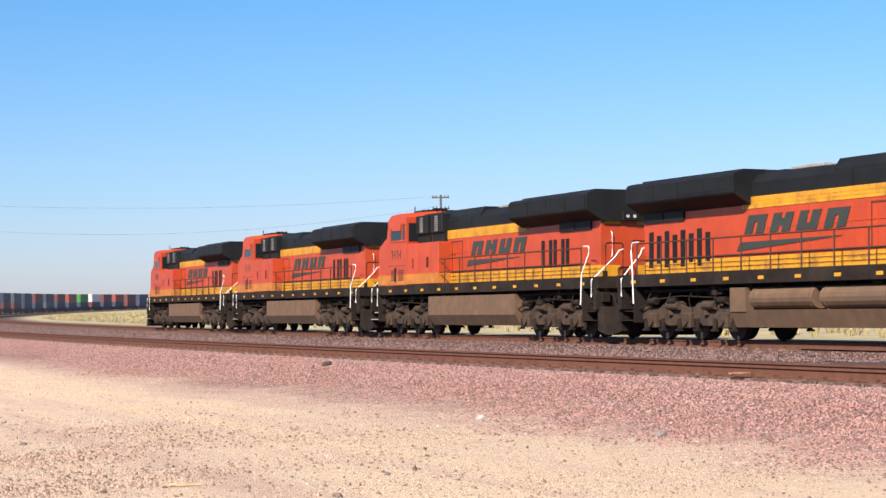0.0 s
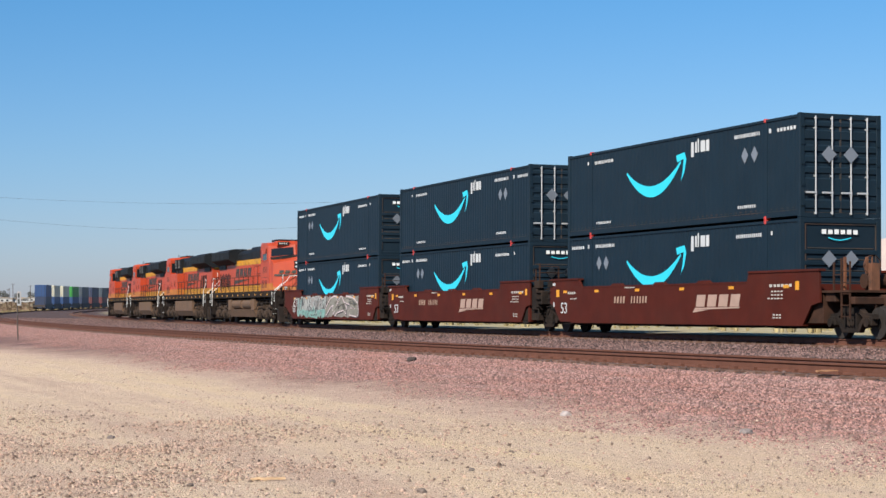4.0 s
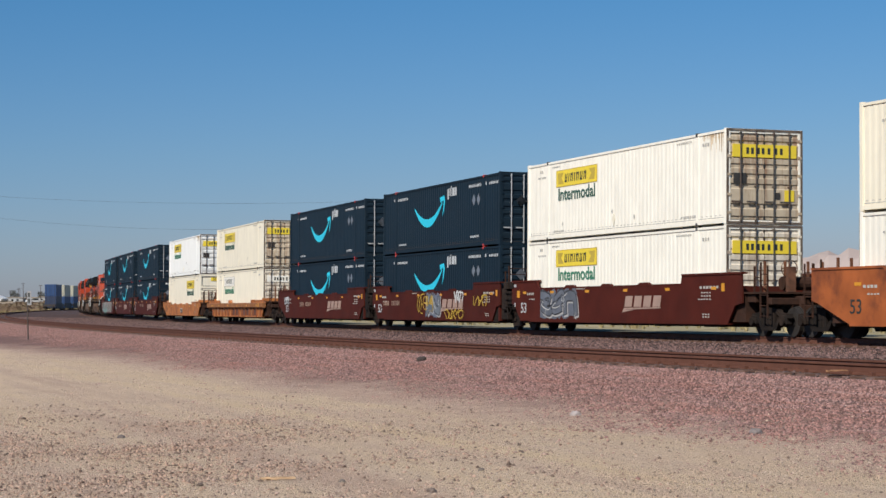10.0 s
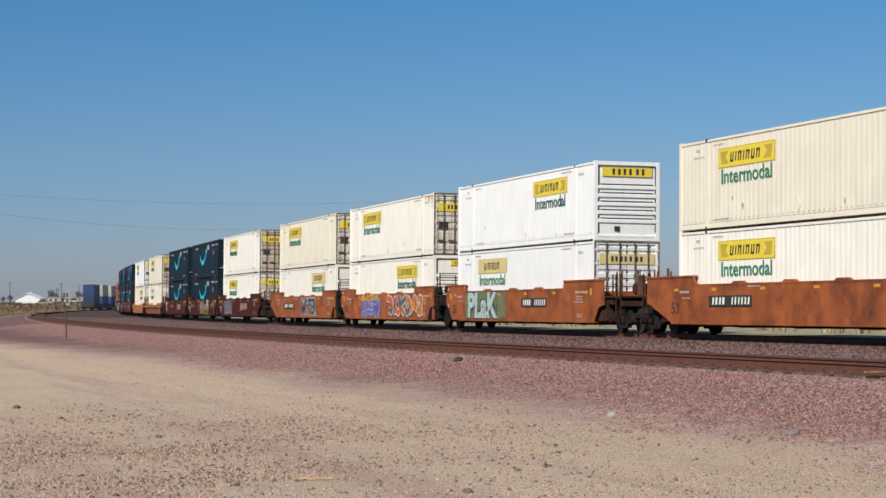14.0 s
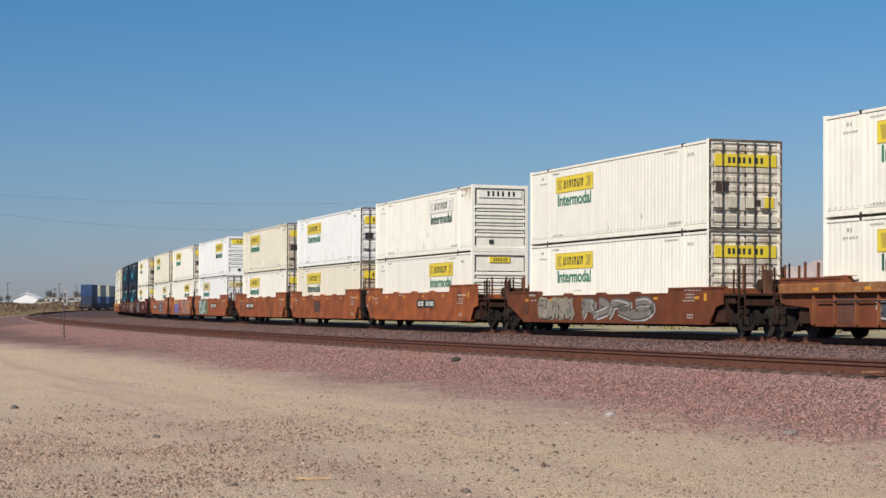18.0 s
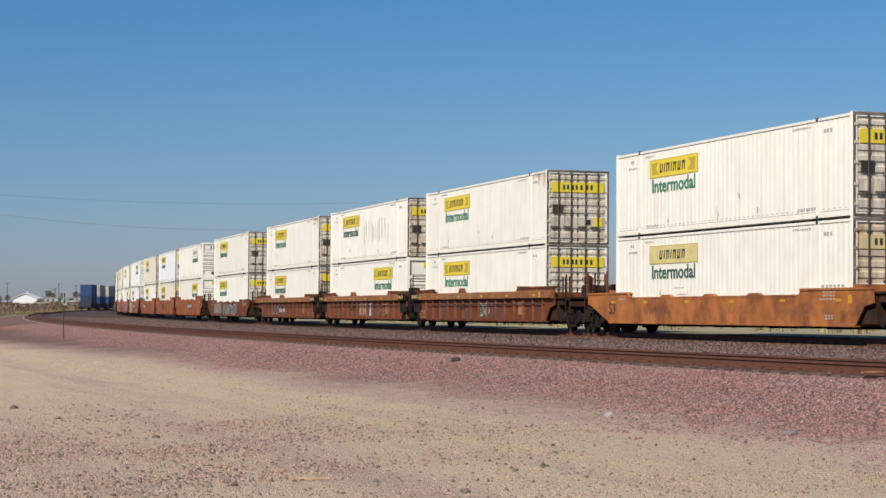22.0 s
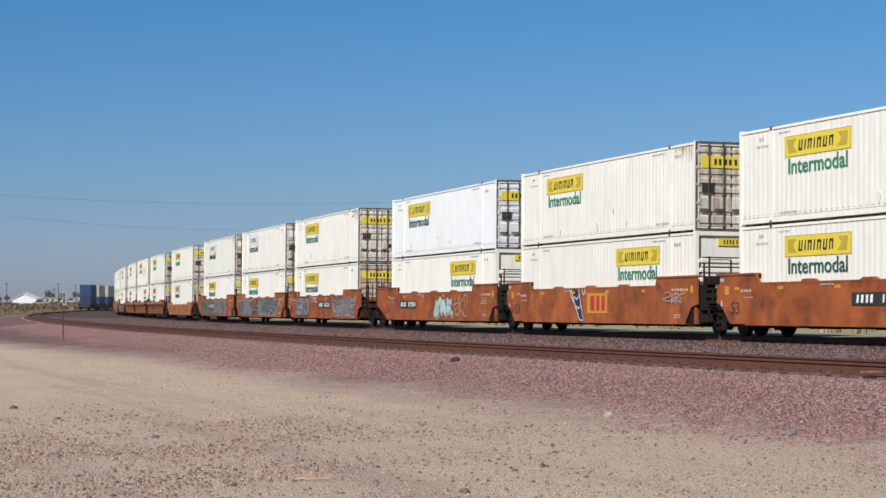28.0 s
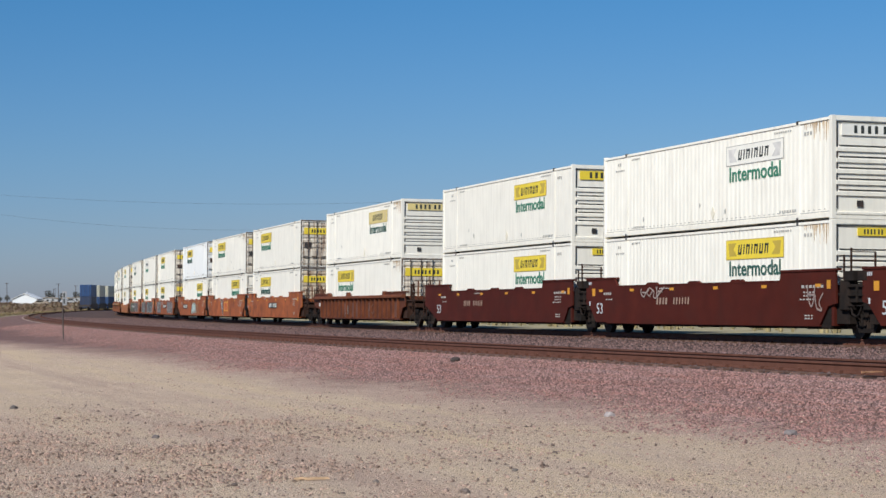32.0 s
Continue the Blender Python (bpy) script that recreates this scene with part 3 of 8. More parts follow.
def hinge(bm):
    for z in (0.35, 0.9, 1.5, 2.05, 2.55):
        box(bm, -0.03, 0.05, -0.05, 0.06, z - 0.04, z + 0.04)


def small_marks(seed):
    def build(bm):
        r = random.Random(seed)
        for x0, x1, z0, z1, n in ((6.6, 6.9, 2.50, 2.60, 2), (6.3, 7.1, 2.30, 2.36, 5), (5.0, 5.7, 2.62, 2.68, 6), (-6.9, -6.4, 2.44, 2.54, 3), (-5.7, -4.6, 2.63, 2.69, 8), (-6.0, -4.9, 0.28, 0.36, 7), (4.6, 5.6, 0.26, 0.33, 6)):
            bars(bm, x0, x1, z0, z1, n, 0.0, 0, 0.4, r.random())
        for _ in range(r.randint(1, 4)):
            x, z = r.uniform(-5, 5), r.uniform(0.3, 1.0)
            prism(bm, soft_blob(x, z, 0.05, 0.09, r, 7), 0, 0.003)
    return build


def lining(bm):
    """Rivet line and scuff strip above the bottom rail."""
    box(bm, -7.9, 7.9, 0.0, 0.006, 0.205, 0.222)
    for i in range(52):
        x = -7.7 + i * 0.302
        box(bm, x, x + 0.12, 0.0, 0.008, 0.275, 0.292)


def vents(bm):
    prism(bm, [(-0.13, 0.0), (0, -0.2), (0.13, 0.0), (0, 0.2)], 0, 0.015)


def container_shell(root, paint, kind, nose, trim):
    put("floor", cached("floor|" + kind, floor_sheet, paint), root)
    for s in (0, 180):
        put("bottom_rail", cached("bottom_rail|" + kind, bottom_rail, paint), root, pose(0, 0, 0, 0, 0, s))
        put("top_rail", cached("top_rail|" + kind, top_rail, paint), root, pose(0, 0, 0, 0, 0, s))
    put("roof", cached("roof|" + kind, roof_sheet, paint), root)
    for s in (0, 180):
        put("side_panel", cached("side_panel|" + kind, fold_side, paint), root, pose(0, 0, 0, 0, 0, s))
    for x in (-8.0, 8.0):
        for y in (-1.22, 1.22):
            put("corner_post", cached("corner_post|" + kind, corner_post, paint), root, pose(x, y, 0))
    for x in (-8.02, 8.02):
        for z, h in ((0.0, 0.13), (CH - 0.14, 0.135)):
            put("end_beam", cached("end_beam|%s%.2f" % (kind, h), (lambda hh: lambda bm: box(bm, -0.05, 0.05, -1.15, 1.15, 0.0, hh))(h), paint), root, pose(x, 0, z))
    for x in (-6.1, 6.1):
        for y in (-1.215, 1.215):
            for z in (-0.005, CH - 0.115):
                put("lifting_casting", cached("lifting_casting|" + trim.name, casting, trim), root, pose(x, y, z))


def nose_end(root, paint, kind, turn):
    m = pose(-8.07, 0, 0) if not turn else pose(8.07, 0, 0, 0, 0, 180)
    w = put("end_wall", cached("end_wall|" + kind, nose_wall, paint), root, m)
    put("rib_groove", cached("rib_groove", rib_shade, M_DKSTEEL), w)
    return w


def door_end(root, paint, kind, turn):
    m = pose(-8.07, 0, 0) if not turn else pose(8.07, 0, 0, 0, 0, 180)
    first = None
    for sgn in (1, -1):
        d = put("door", cached("door|%s%d" % (kind, sgn), (door_leaf if sgn > 0 else lambda bm: (door_leaf(bm), bmesh.ops.scale(bm, vec=(1, -1, 1), verts=bm.verts), bmesh.ops.reverse_faces(bm, faces=bm.faces))), paint), root, m, "worn door with pressed panels")
        for y in (0.30, 0.82):
            put("lock_bar", cached("lock_bar|" + kind, lock_bar, M_WHITEBAR if kind == "navy" else M_BARGREY), d, pose(0, sgn * y, 0), "steel lock bar")
        put("hinge", cached("hinge|" + kind, hinge, paint), d, pose(0, sgn * 1.2, 0))
        first = first or d
    put("gasket", cached("gasket", gasket, M_DKSTEEL), first)
    if kind != "navy":
        put("door_frame", cached("door_frame", door_frame, M_DOORFRAME), root, m @ pose(-0.007, 0, 0), "dark rusty steel door frame")
    return first


M_DOORFRAME = material("dark_rusty_frame", (0.11, 0.08, 0.06), 0.75, vary=0.35, scale=2.5, dirt=(0.36, 0.30, 0.23), dirt_amount=0.7, dirt_scale=1.6)
M_WHITEBAR = material("galvanised_bar", (0.5, 0.5, 0.5), 0.5, 0.3)
M_BRIGHT = material("bright_white_container_paint", (0.89, 0.88, 0.83), 0.5, vary=0.04, scale=1.2, dirt=(0.62, 0.58, 0.52), dirt_amount=0.25, dirt_scale=1.5, bump=0.04, spread=0.03, streak=True)
M_SIGNWHITE = material("white_sign_film", (0.86, 0.82, 0.72), 0.5, vary=0.05)
M_GREENDK = material("dark_green_lettering", (0.035, 0.10, 0.075), 0.6, vary=0.1)
M_FAINT = material("grey_stencil", (0.42, 0.40, 0.36), 0.7, vary=0.15)
M_RUSTRUN = material("thin_rust_run", (0.50, 0.36, 0.22), 0.8, vary=0.35, scale=3.0)
M_FAINT2 = material("grey_smudge", (0.64, 0.61, 0.56), 0.7, vary=0.2)
M_BARGREY = material("grey_bar", (0.085, 0.075, 0.068), 0.55, 0.3, vary=0.2, dirt=RUST, dirt_amount=0.6)
M_REDTAB = material("red_fitting", (0.45, 0.04, 0.035), 0.6, vary=0.1)
M_SIGNFADED = material("faded_yellow_sign_film", (0.70, 0.56, 0.22), 0.55, vary=0.1, scale=2, dirt=(0.5, 0.42, 0.3), dirt_amount=0.6)


def sign_block(bm):
    box(bm, -1.83, 1.83, 0.0, 0.006, -0.29, 0.29)


def sign_edge(bm):
    for a, b, c, d in ((-1.85, 1.85, 0.285, 0.305), (-1.85, 1.85, -0.305, -0.285), (-1.85, -1.83, -0.3, 0.3), (1.83, 1.85, -0.3, 0.3)):
        box(bm, a, b, 0.0, 0.009, c, d)


def sign_letters(bm):
    r = random.Random(4)
    x = 1.05
    # broken letter-like blocks
    for k in (1, 0, 2, 0, 2, 1, 2):
        w = 0.22 if k else 0.07
        prism(bm, [(x, -0.15), (x - 0.07, -0.15), (x - 0.12, 0.15), (x - 0.05, 0.15)], 0.006, 0.010)
        if k:
            prism(bm, [(x - w + 0.07, -0.15), (x - w, -0.15), (x - w - 0.05, 0.15), (x - w + 0.02, 0.15)], 0.006, 0.010)
            z = (-0.13, 0.10)[k - 1] if r.random() < 0.7 else 0.0
            prism(bm, [(x - 0.03, z - 0.03), (x - w, z - 0.03), (x - w, z + 0.04), (x - 0.03, z + 0.04)], 0.006, 0.010)
        x -= w + 0.115


def sign_scroll(bm):
    for s in (-1, 1):
        prism(bm, [(s * 1.70, 0.20), (s * 1.15, 0.20), (s * 1.35, 0.02), (s * 1.12, -0.2), (s * 1.62, -0.2)], 0.006, 0.009)


def stain_streaks(bm):
    """Grey smudges that ran down the side."""
    r = random.Random(3)
    for i in range(16):
        x = 0.6 - i * 0.32 + r.uniform(-0.1, 0.1)
        w, z = r.uniform(0.03, 0.09), r.uniform(1.7, 2.1)
        prism(bm, [(x - w, z - r.uniform(0.5, 1.1)), (x + w * 0.6, z - r.uniform(0.6, 1.2)), (x + w, z), (x - w * 0.7, z + 0.1)], 0, 0.003)


def rust_runs(bm):
    """Rust that ran down from the top rail at the rear corner."""
    r = random.Random(12)
    for i in range(15):
        x = -7.9 + i * 0.1 + r.uniform(-0.04, 0.04)
        w, h = r.uniform(0.015, 0.05), r.uniform(0.15, 0.9) * (1 - i / 22)
        prism(bm, [(x - w, 2.78), (x + w, 2.78), (x + w * 0.2, 2.78 - h), (x - w * 0.3, 2.78 - h * 0.9)], 0, 0.003)


def white_container(colour, turned, sign, seed):
    """A 53-foot box; turned: its plain end is the rear one."""
    paint = {"bright": M_BRIGHT, "white": M_WHITE, "cream": M_CREAM}[colour]
    root = tagged(new("container"), "%s container with %s sign, %s end to the rear" % (
        {"bright": "bright white", "white": "off-white", "cream": "weathered cream"}[colour], {"y": "yellow", "w": "white", "f": "pale"}[sign], "ribbed" if turned else "stained door"), "container", "containers on the train")
    container_shell(root, paint, colour, turned, M_DKSTEEL)
    film = {"y": M_YELLOW, "w": M_SIGNWHITE, "f": M_SIGNFADED}[sign]
    x = -3.4 if turned else 3.45
    s = put("sign", cached("sign|" + sign, sign_block, film), root, pose(x, CW / 2 - 0.03, 2.2))
    put("sign_border", cached("sign_border|" + sign, sign_edge, M_FAINT if sign == "w" else M_SCROLL), s)
    put("lettering", cached("sign_lettering", sign_letters, M_BLACKMARK), s, pose(0, 0.001, 0))
    put("sign_border", cached("sign_scroll|" + sign, sign_scroll, M_SCROLL if sign == "y" else M_FAINT2 if sign == "w" else M_SIGNFADED), s)
    green = M_GREEN if seed % 3 else M_GREENDK
    put("lettering", word_mesh("Intermodal", 3.3, 0.46, green, "word|" + green.name, 0.016), root, pose(x - 0.02, CW / 2 - 0.024, 1.62), "green lettering")
    put("stencil", cached("stencil|%d" % (seed % 5), small_marks(seed % 5), M_FAINT), root, pose(0, CW / 2 - 0.03, 0))
    put("rivet_line", cached("rivet_line", lining, M_FAINT), root, pose(0, CW / 2 - 0.034, 0))
    put("vent", cached("vent", vents, paint), root, pose(-0.6 if turned else 0.2, CW / 2 - 0.034, 0.5))
    if seed % 4 == 3 or seed in (50, 54):
        put("stain", cached("rust_runs", rust_runs, M_RUSTRUN), root, pose(0, CW / 2 - 0.034, 0), "rust runs at the corner")
    if seed == 33:
        put("stain", cached("stain", stain_streaks, M_FAINT2), root, pose(0, CW / 2 - 0.034, 0), "grey smudges on the side")
    door_paint = (M_DOORRUST, M_DOOR, M_DOORLIGHT)[0 if seed % 3 == 0 and colour != "bright" else 1 if colour != "bright" else 2]
    colour += "r" if door_paint is M_DOORRUST else ""
    if turned:
        e = nose_end(root, paint, colour.rstrip("r") if colour != "r" else colour, False)
        door_end(root, door_paint, "d" + colour, True)
        wide = 1.0 if seed % 2 else 0.48
        b = put("sign", cached("endsign|%s%.1f" % (sign, wide), (lambda w: lambda bm: box(bm, -0.012, 0.02, -0.98 * w, 0.98 * w, 2.64 - 0.30 * w ** 0.5, 2.66))(wide), film), e)
        put("lettering", cached("endletters|%.1f" % wide, (lambda w: lambda bm: [box(bm, -0.016, -0.012, (y - 0.05) * w, (y + 0.05) * w, 2.65 - 0.25 * w ** 0.5, 2.62) for y in (-0.62, -0.40, -0.12, 0.10, 0.32, 0.54)])(wide), M_BLACKMARK), b)
        put("placard", cached("endplacard", lambda bm: box(bm, -0.01, 0.0, 0.30, 0.50, 0.34, 0.52), M_DKSTEEL), e)
    else:
        e = door_end(root, door_paint, "d" + colour, False)
        nose_end(root, paint, colour.rstrip("r") if colour != "r" else colour, True)
        b = put("sign", cached("doorsign|" + sign, lambda bm: box(bm, -0.02, 0.02, -1.08, 1.08, 2.03, 2.42), film), e)
        put("lettering", cached("doorletters", lambda bm: [box(bm, -0.024, -0.02, y - 0.045, y + 0.045, 2.13, 2.32) for y in (-0.56, -0.38, -0.14, 0.06, 0.22, 0.42, 0.58)], M_BLACKMARK), b)
        put("placard", cached("doorplacard", lambda bm: box(bm, -0.02, 0.0, -1.0, -0.68, 0.72, 1.06), M_YELLOW), e, None, "small yellow placard")
        put("placard", cached("doorplate", lambda bm: box(bm, -0.02, 0.0, -0.52, -0.36, 0.78, 0.98), M_DKSTEEL), e)
        if seed % 2:
            put("vent_louvre", cached("doorlouvre", lambda bm: box(bm, -0.02, 0.0, 0.62, 1.05, 1.22, 1.55), M_DKSTEEL), e)
    return root


def smile(bm):
    """A wide crescent with a bent arrow tip at its upper end."""
    top, low = [], []
    for i in range(17):
        k = i / 16
        x = 3.2 - 3.95 * k
        d = 4 * k * (1 - k)
        z = 1.98 - 0.05 * k - 0.62 * d + 0.17 * k
        w = 0.02 + 0.34 * (math.sin(math.pi * min(1.0, k * 0.92 + 0.04)) ** 0.8)
        top.append((x, z))
        low.append((x, z - w))
    for i in range(16):
        prism(bm, [low[i], low[i + 1], top[i + 1], top[i]], 0, 0.005)
    prism(bm, [(-0.42, 2.27), (-0.5, 2.06), (-0.95, 2.14), (-1.0, 2.34)], 0, 0.005)
    prism(bm, [(-0.95, 2.14), (-0.86, 1.72), (-0.74, 1.45), (-0.98, 1.70), (-1.12, 2.1), (-1.0, 2.34)], 0, 0.005)


def navy_marks(mirror):
    def build(bm):
        q = -1 if mirror else 1
        runs = ((6.3, 6.5, 2.45, 2.56, 1), (4.3, 5.85, 2.43, 2.535, 13), (-5.75, -4.2, 2.46, 2.57, 13), (-6.42, -6.24, 2.46, 2.59, 1), (-7.8, -6.7, 2.46, 2.56, 6), (4.5, 5.7, 0.37, 0.45, 10), (-5.5, -4.4, 0.39, 0.48, 9))
        for i, (a, b, c, d, n) in enumerate(runs):
            a, b = sorted((a * q, b * q))
            bars(bm, a, b, c, d, n, 0, 0, 0.42, i)
        # five upright blocks of uneven width
        for x, w, h, lo in ((-1.45, 0.17, 0.34, -0.12), (-1.72, 0.11, 0.34, 0), (-1.89, 0.08, 0.42, 0), (-2.08, 0.30, 0.34, 0), (-2.44, 0.20, 0.34, 0)):
            box(bm, x - w, x, 0, 0.004, 2.26 + lo, 2.26 + h)
    return build


def diamonds(bm):
    for x in (-4.87, -5.45):
        prism(bm, [(x - 0.21, 1.93), (x, 1.69), (x + 0.21, 1.93), (x, 2.17)], 0, 0.004)


def end_arc(bm):
    for i in range(6):
        a, b = 0.42 - i * 0.12, 0.42 - (i + 1) * 0.12
        za, zb = 2.36 - 0.07 * math.sin(math.pi * i / 6), 2.36 - 0.07 * math.sin(math.pi * (i + 1) / 6)
        vs = [bm.verts.new((-0.02, y, z)) for y, z in ((a, za), (b, zb), (b, zb - 0.03), (a, za - 0.03))]
        bm.faces.new(vs)


def end_diamonds(bm):
    for y in (-0.28, 0.42):
        vs = [bm.verts.new((-0.075, y + a, z)) for a, z in ((-0.24, 1.75), (0, 1.51), (0.24, 1.75), (0, 1.99))]
        bm.faces.new(vs)
        bmesh.ops.solidify(bm, geom=bm.faces[-1:], thickness=0.006)


def navy_container(turned, seed):
    root = tagged(new("container"), "dark blue container with light blue arrow, %s end to the rear" % ("ribbed" if turned else "door"), "container", "containers on the train")
    container_shell(root, M_NAVY, "navy", turned, M_REDTAB)
    y = CW / 2 - 0.028
    put("arrow_logo", cached("arrow_logo", smile, M_CYAN), root, pose(0, y, 0), "light blue curved arrow")
    put("lettering", cached("navy_marks|%d" % turned, navy_marks(turned), M_PALEMARK), root, pose(0, y, 0))
    put("diamond_mark", cached("diamond_mark", diamonds, M_GREYMARK), root, pose(10.3 if turned else 0, y, 0))
    put("rail_line", cached("navy_line", lining, M_DKSTEEL), root, pose(0, CW / 2 - 0.034, 0))
    if turned:
        e = nose_end(root, M_NAVY, "navy", False)
        door_end(root, M_NAVY, "navy", True)
        put("lettering", cached("navy_endword", lambda bm: [box(bm, -0.022, -0.016, 0.62 - i * 0.20 - 0.14, 0.62 - i * 0.20, 2.44, 2.44 + (0.13, 0.12, 0.13, 0.12, 0.13, 0.12)[i]) for i in range(6)], M_WHITEMARK), e)
        put("lettering", cached("navy_endarc", end_arc, M_CYAN), e)
    else:
        e = door_end(root, M_NAVY, "navy", False)
        nose_end(root, M_NAVY, "navy", True)
    put("diamond_mark", cached("end_diamonds", end_diamonds, M_GREYMARK), e)
    return root


M_DOORRUST = material("rust_stained_door", (0.52, 0.43, 0.31), 0.7, vary=0.25, scale=1.6, dirt=(0.20, 0.075, 0.028), dirt_amount=1.0, dirt_scale=1.7, spread=0.15, streak=True)
M_DOORLIGHT = material("clean_white_door", (0.76, 0.75, 0.71), 0.55, vary=0.08, dirt=(0.35, 0.30, 0.26), dirt_amount=0.5, dirt_scale=1.4)

# ---- well cars ----
def wheel_mesh(bm):
    cyl(bm, (0, -0.065, 0), (0, 0.065, 0), 0.42, 20)
    cyl(bm, (0, -0.10, 0), (0, -0.065, 0), 0.455, 20)
    cyl(bm, (0, 0.065, 0), (0, 0.10, 0), 0.16, 12)


def side_frame(bm):
    # compression member, tension member, columns and axle pedestals
    prism(bm, [(-1.15, 0.54), (-1.1, 0.66), (-0.62, 0.70), (-0.42, 0.84), (0.42, 0.84), (0.62, 0.70), (1.1, 0.66), (1.15, 0.54), (0.6, 0.58), (0.4, 0.70), (-0.4, 0.70), (-0.6, 0.58)], -0.08, 0.08)
    prism(bm, [(-0.72, 0.58), (-0.60, 0.58), (-0.32, 0.30), (0.32, 0.30), (0.60, 0.58), (0.72, 0.58), (0.42, 0.18), (-0.42, 0.18)], -0.08, 0.08)
    for x in (-0.27, 0.27):
        box(bm, x - 0.06, x + 0.06, -0.08, 0.08, 0.28, 0.72)
    for x in (-0.9, 0.9):
        box(bm, x - 0.16, x + 0.16, -0.1, 0.1, 0.36, 0.62, 0.02)
        cyl(bm, (x, -0.02, 0.44), (x, 0.17, 0.44), 0.12, 10)


def spring_nest(bm):
    for x in (-0.16, 0, 0.16):
        cyl(bm, (x, 0.02, 0.28), (x, 0.02, 0.60), 0.062, 8)


def bolster(bm):
    box(bm, -0.22, 0.22, -1.1, 1.1, 0.48, 0.78, 0.03)
    for x in (-0.9, 0.9):
        cyl(bm, (x, -1.05, 0.43), (x, 1.05, 0.43), 0.08, 8)
        box(bm, x * 0.55 - 0.06, x * 0.55 + 0.06, -0.9, 0.9, 0.30, 0.42)


def bogie(parent, x):
    b = put("bogie", cached("bogie", bolster, M_TRUCK), parent, pose(x, 0, 0), "sooty four-wheel truck")
    for dx in (-0.9, 0.9):
        for y in (-0.755, 0.755):
            put("wheel", cached("wheel", wheel_mesh, M_WHEEL), b, pose(dx, y, 0.43, 0, 0, 0 if y > 0 else 180))
    for y in (-1.03, 1.03):
        put("side_frame", cached("side_frame", side_frame, M_TRUCK), b, pose(0, y, 0, 0, 0, 0 if y > 0 else 180))
        put("spring", cached("spring", spring_nest, M_TRUCK), b, pose(0, y, 0))
    return b


WY = 1.46


def well_side(front_outer, rear_outer, top, ribbed, end_top):
    """The long side sheet: raised ends, sloped lower corners."""
    def build(bm):
        fx, rx = (10.2 if front_outer else 9.25), (-9.4 if rear_outer else -8.6)
        foot = [(fx - 1.75, 0.38), (fx - 1.65, 0.86)] if ribbed and front_outer else [(fx - 1.9 if front_outer else fx - 0.9, 0.38)]
        o = [(rx + 0.9, 0.38)] + foot + [(fx - 0.3, 0.95), (fx, 1.02), (fx, end_top - 0.06), (fx - 0.1, end_top), (6.75, end_top), (6.45, top), (-5.35, top), (-5.45, end_top), (rx + 0.05, end_top), (rx, 0.98), (rx + 0.45, 0.9)]
        prism(bm, o, WY - 0.06, WY)
        box(bm, rx + 0.9, fx - 1.9, WY - 0.16, WY + 0.02, 0.34, 0.40)
        if ribbed:
            for x in (6.6, -5.5, 2.1):
                prism(bm, [(x - 0.2, top), (x + 0.2, top), (x + 0.08, top + 0.2), (x - 0.12, top + 0.2)], WY - 0.12, WY + 0.08)
        else:
            box(bm, -5.3, 6.4, WY - 0.12, WY + 0.012, top - 0.05, top)
            for x in (3.6, 0.4, -2.6):
                prism(bm, [(x - 0.45, top), (x + 0.45, top), (x + 0.3, top + 0.07), (x - 0.3, top + 0.07)], WY - 0.10, WY)
        for a, b in ((6.7, fx), (rx, -5.45)):
            box(bm, a, b, WY - 0.18, WY + 0.03, end_top - 0.05, end_top + 0.012)
    return build


def top_chord(front_outer, rear_outer, top, deep=0.30):
    def build(bm):
        fx, rx = (10.2 if front_outer else 9.25), (-9.4 if rear_outer else -8.6)
        extrude_x(bm, [(WY - 0.02, top - deep), (WY + 0.15, top - deep + 0.01), (WY + 0.17, top - deep + 0.03), (WY + 0.17, top - 0.03), (WY + 0.15, top), (WY - 0.02, top)], rx, fx - 0.2)
    return build


def well_floor(bm):
    box(bm, -8.2, 8.2, -WY + 0.06, WY - 0.06, 0.30, 0.40)
    for x in (-7, -3.5, 0, 3.5, 7):
        box(bm, x - 0.15, x + 0.15, -WY + 0.06, WY - 0.06, 0.26, 0.44)


def bulkhead(bm):
    box(bm, 8.25, 8.40, -WY + 0.06, WY - 0.06, 0.36, 1.5)


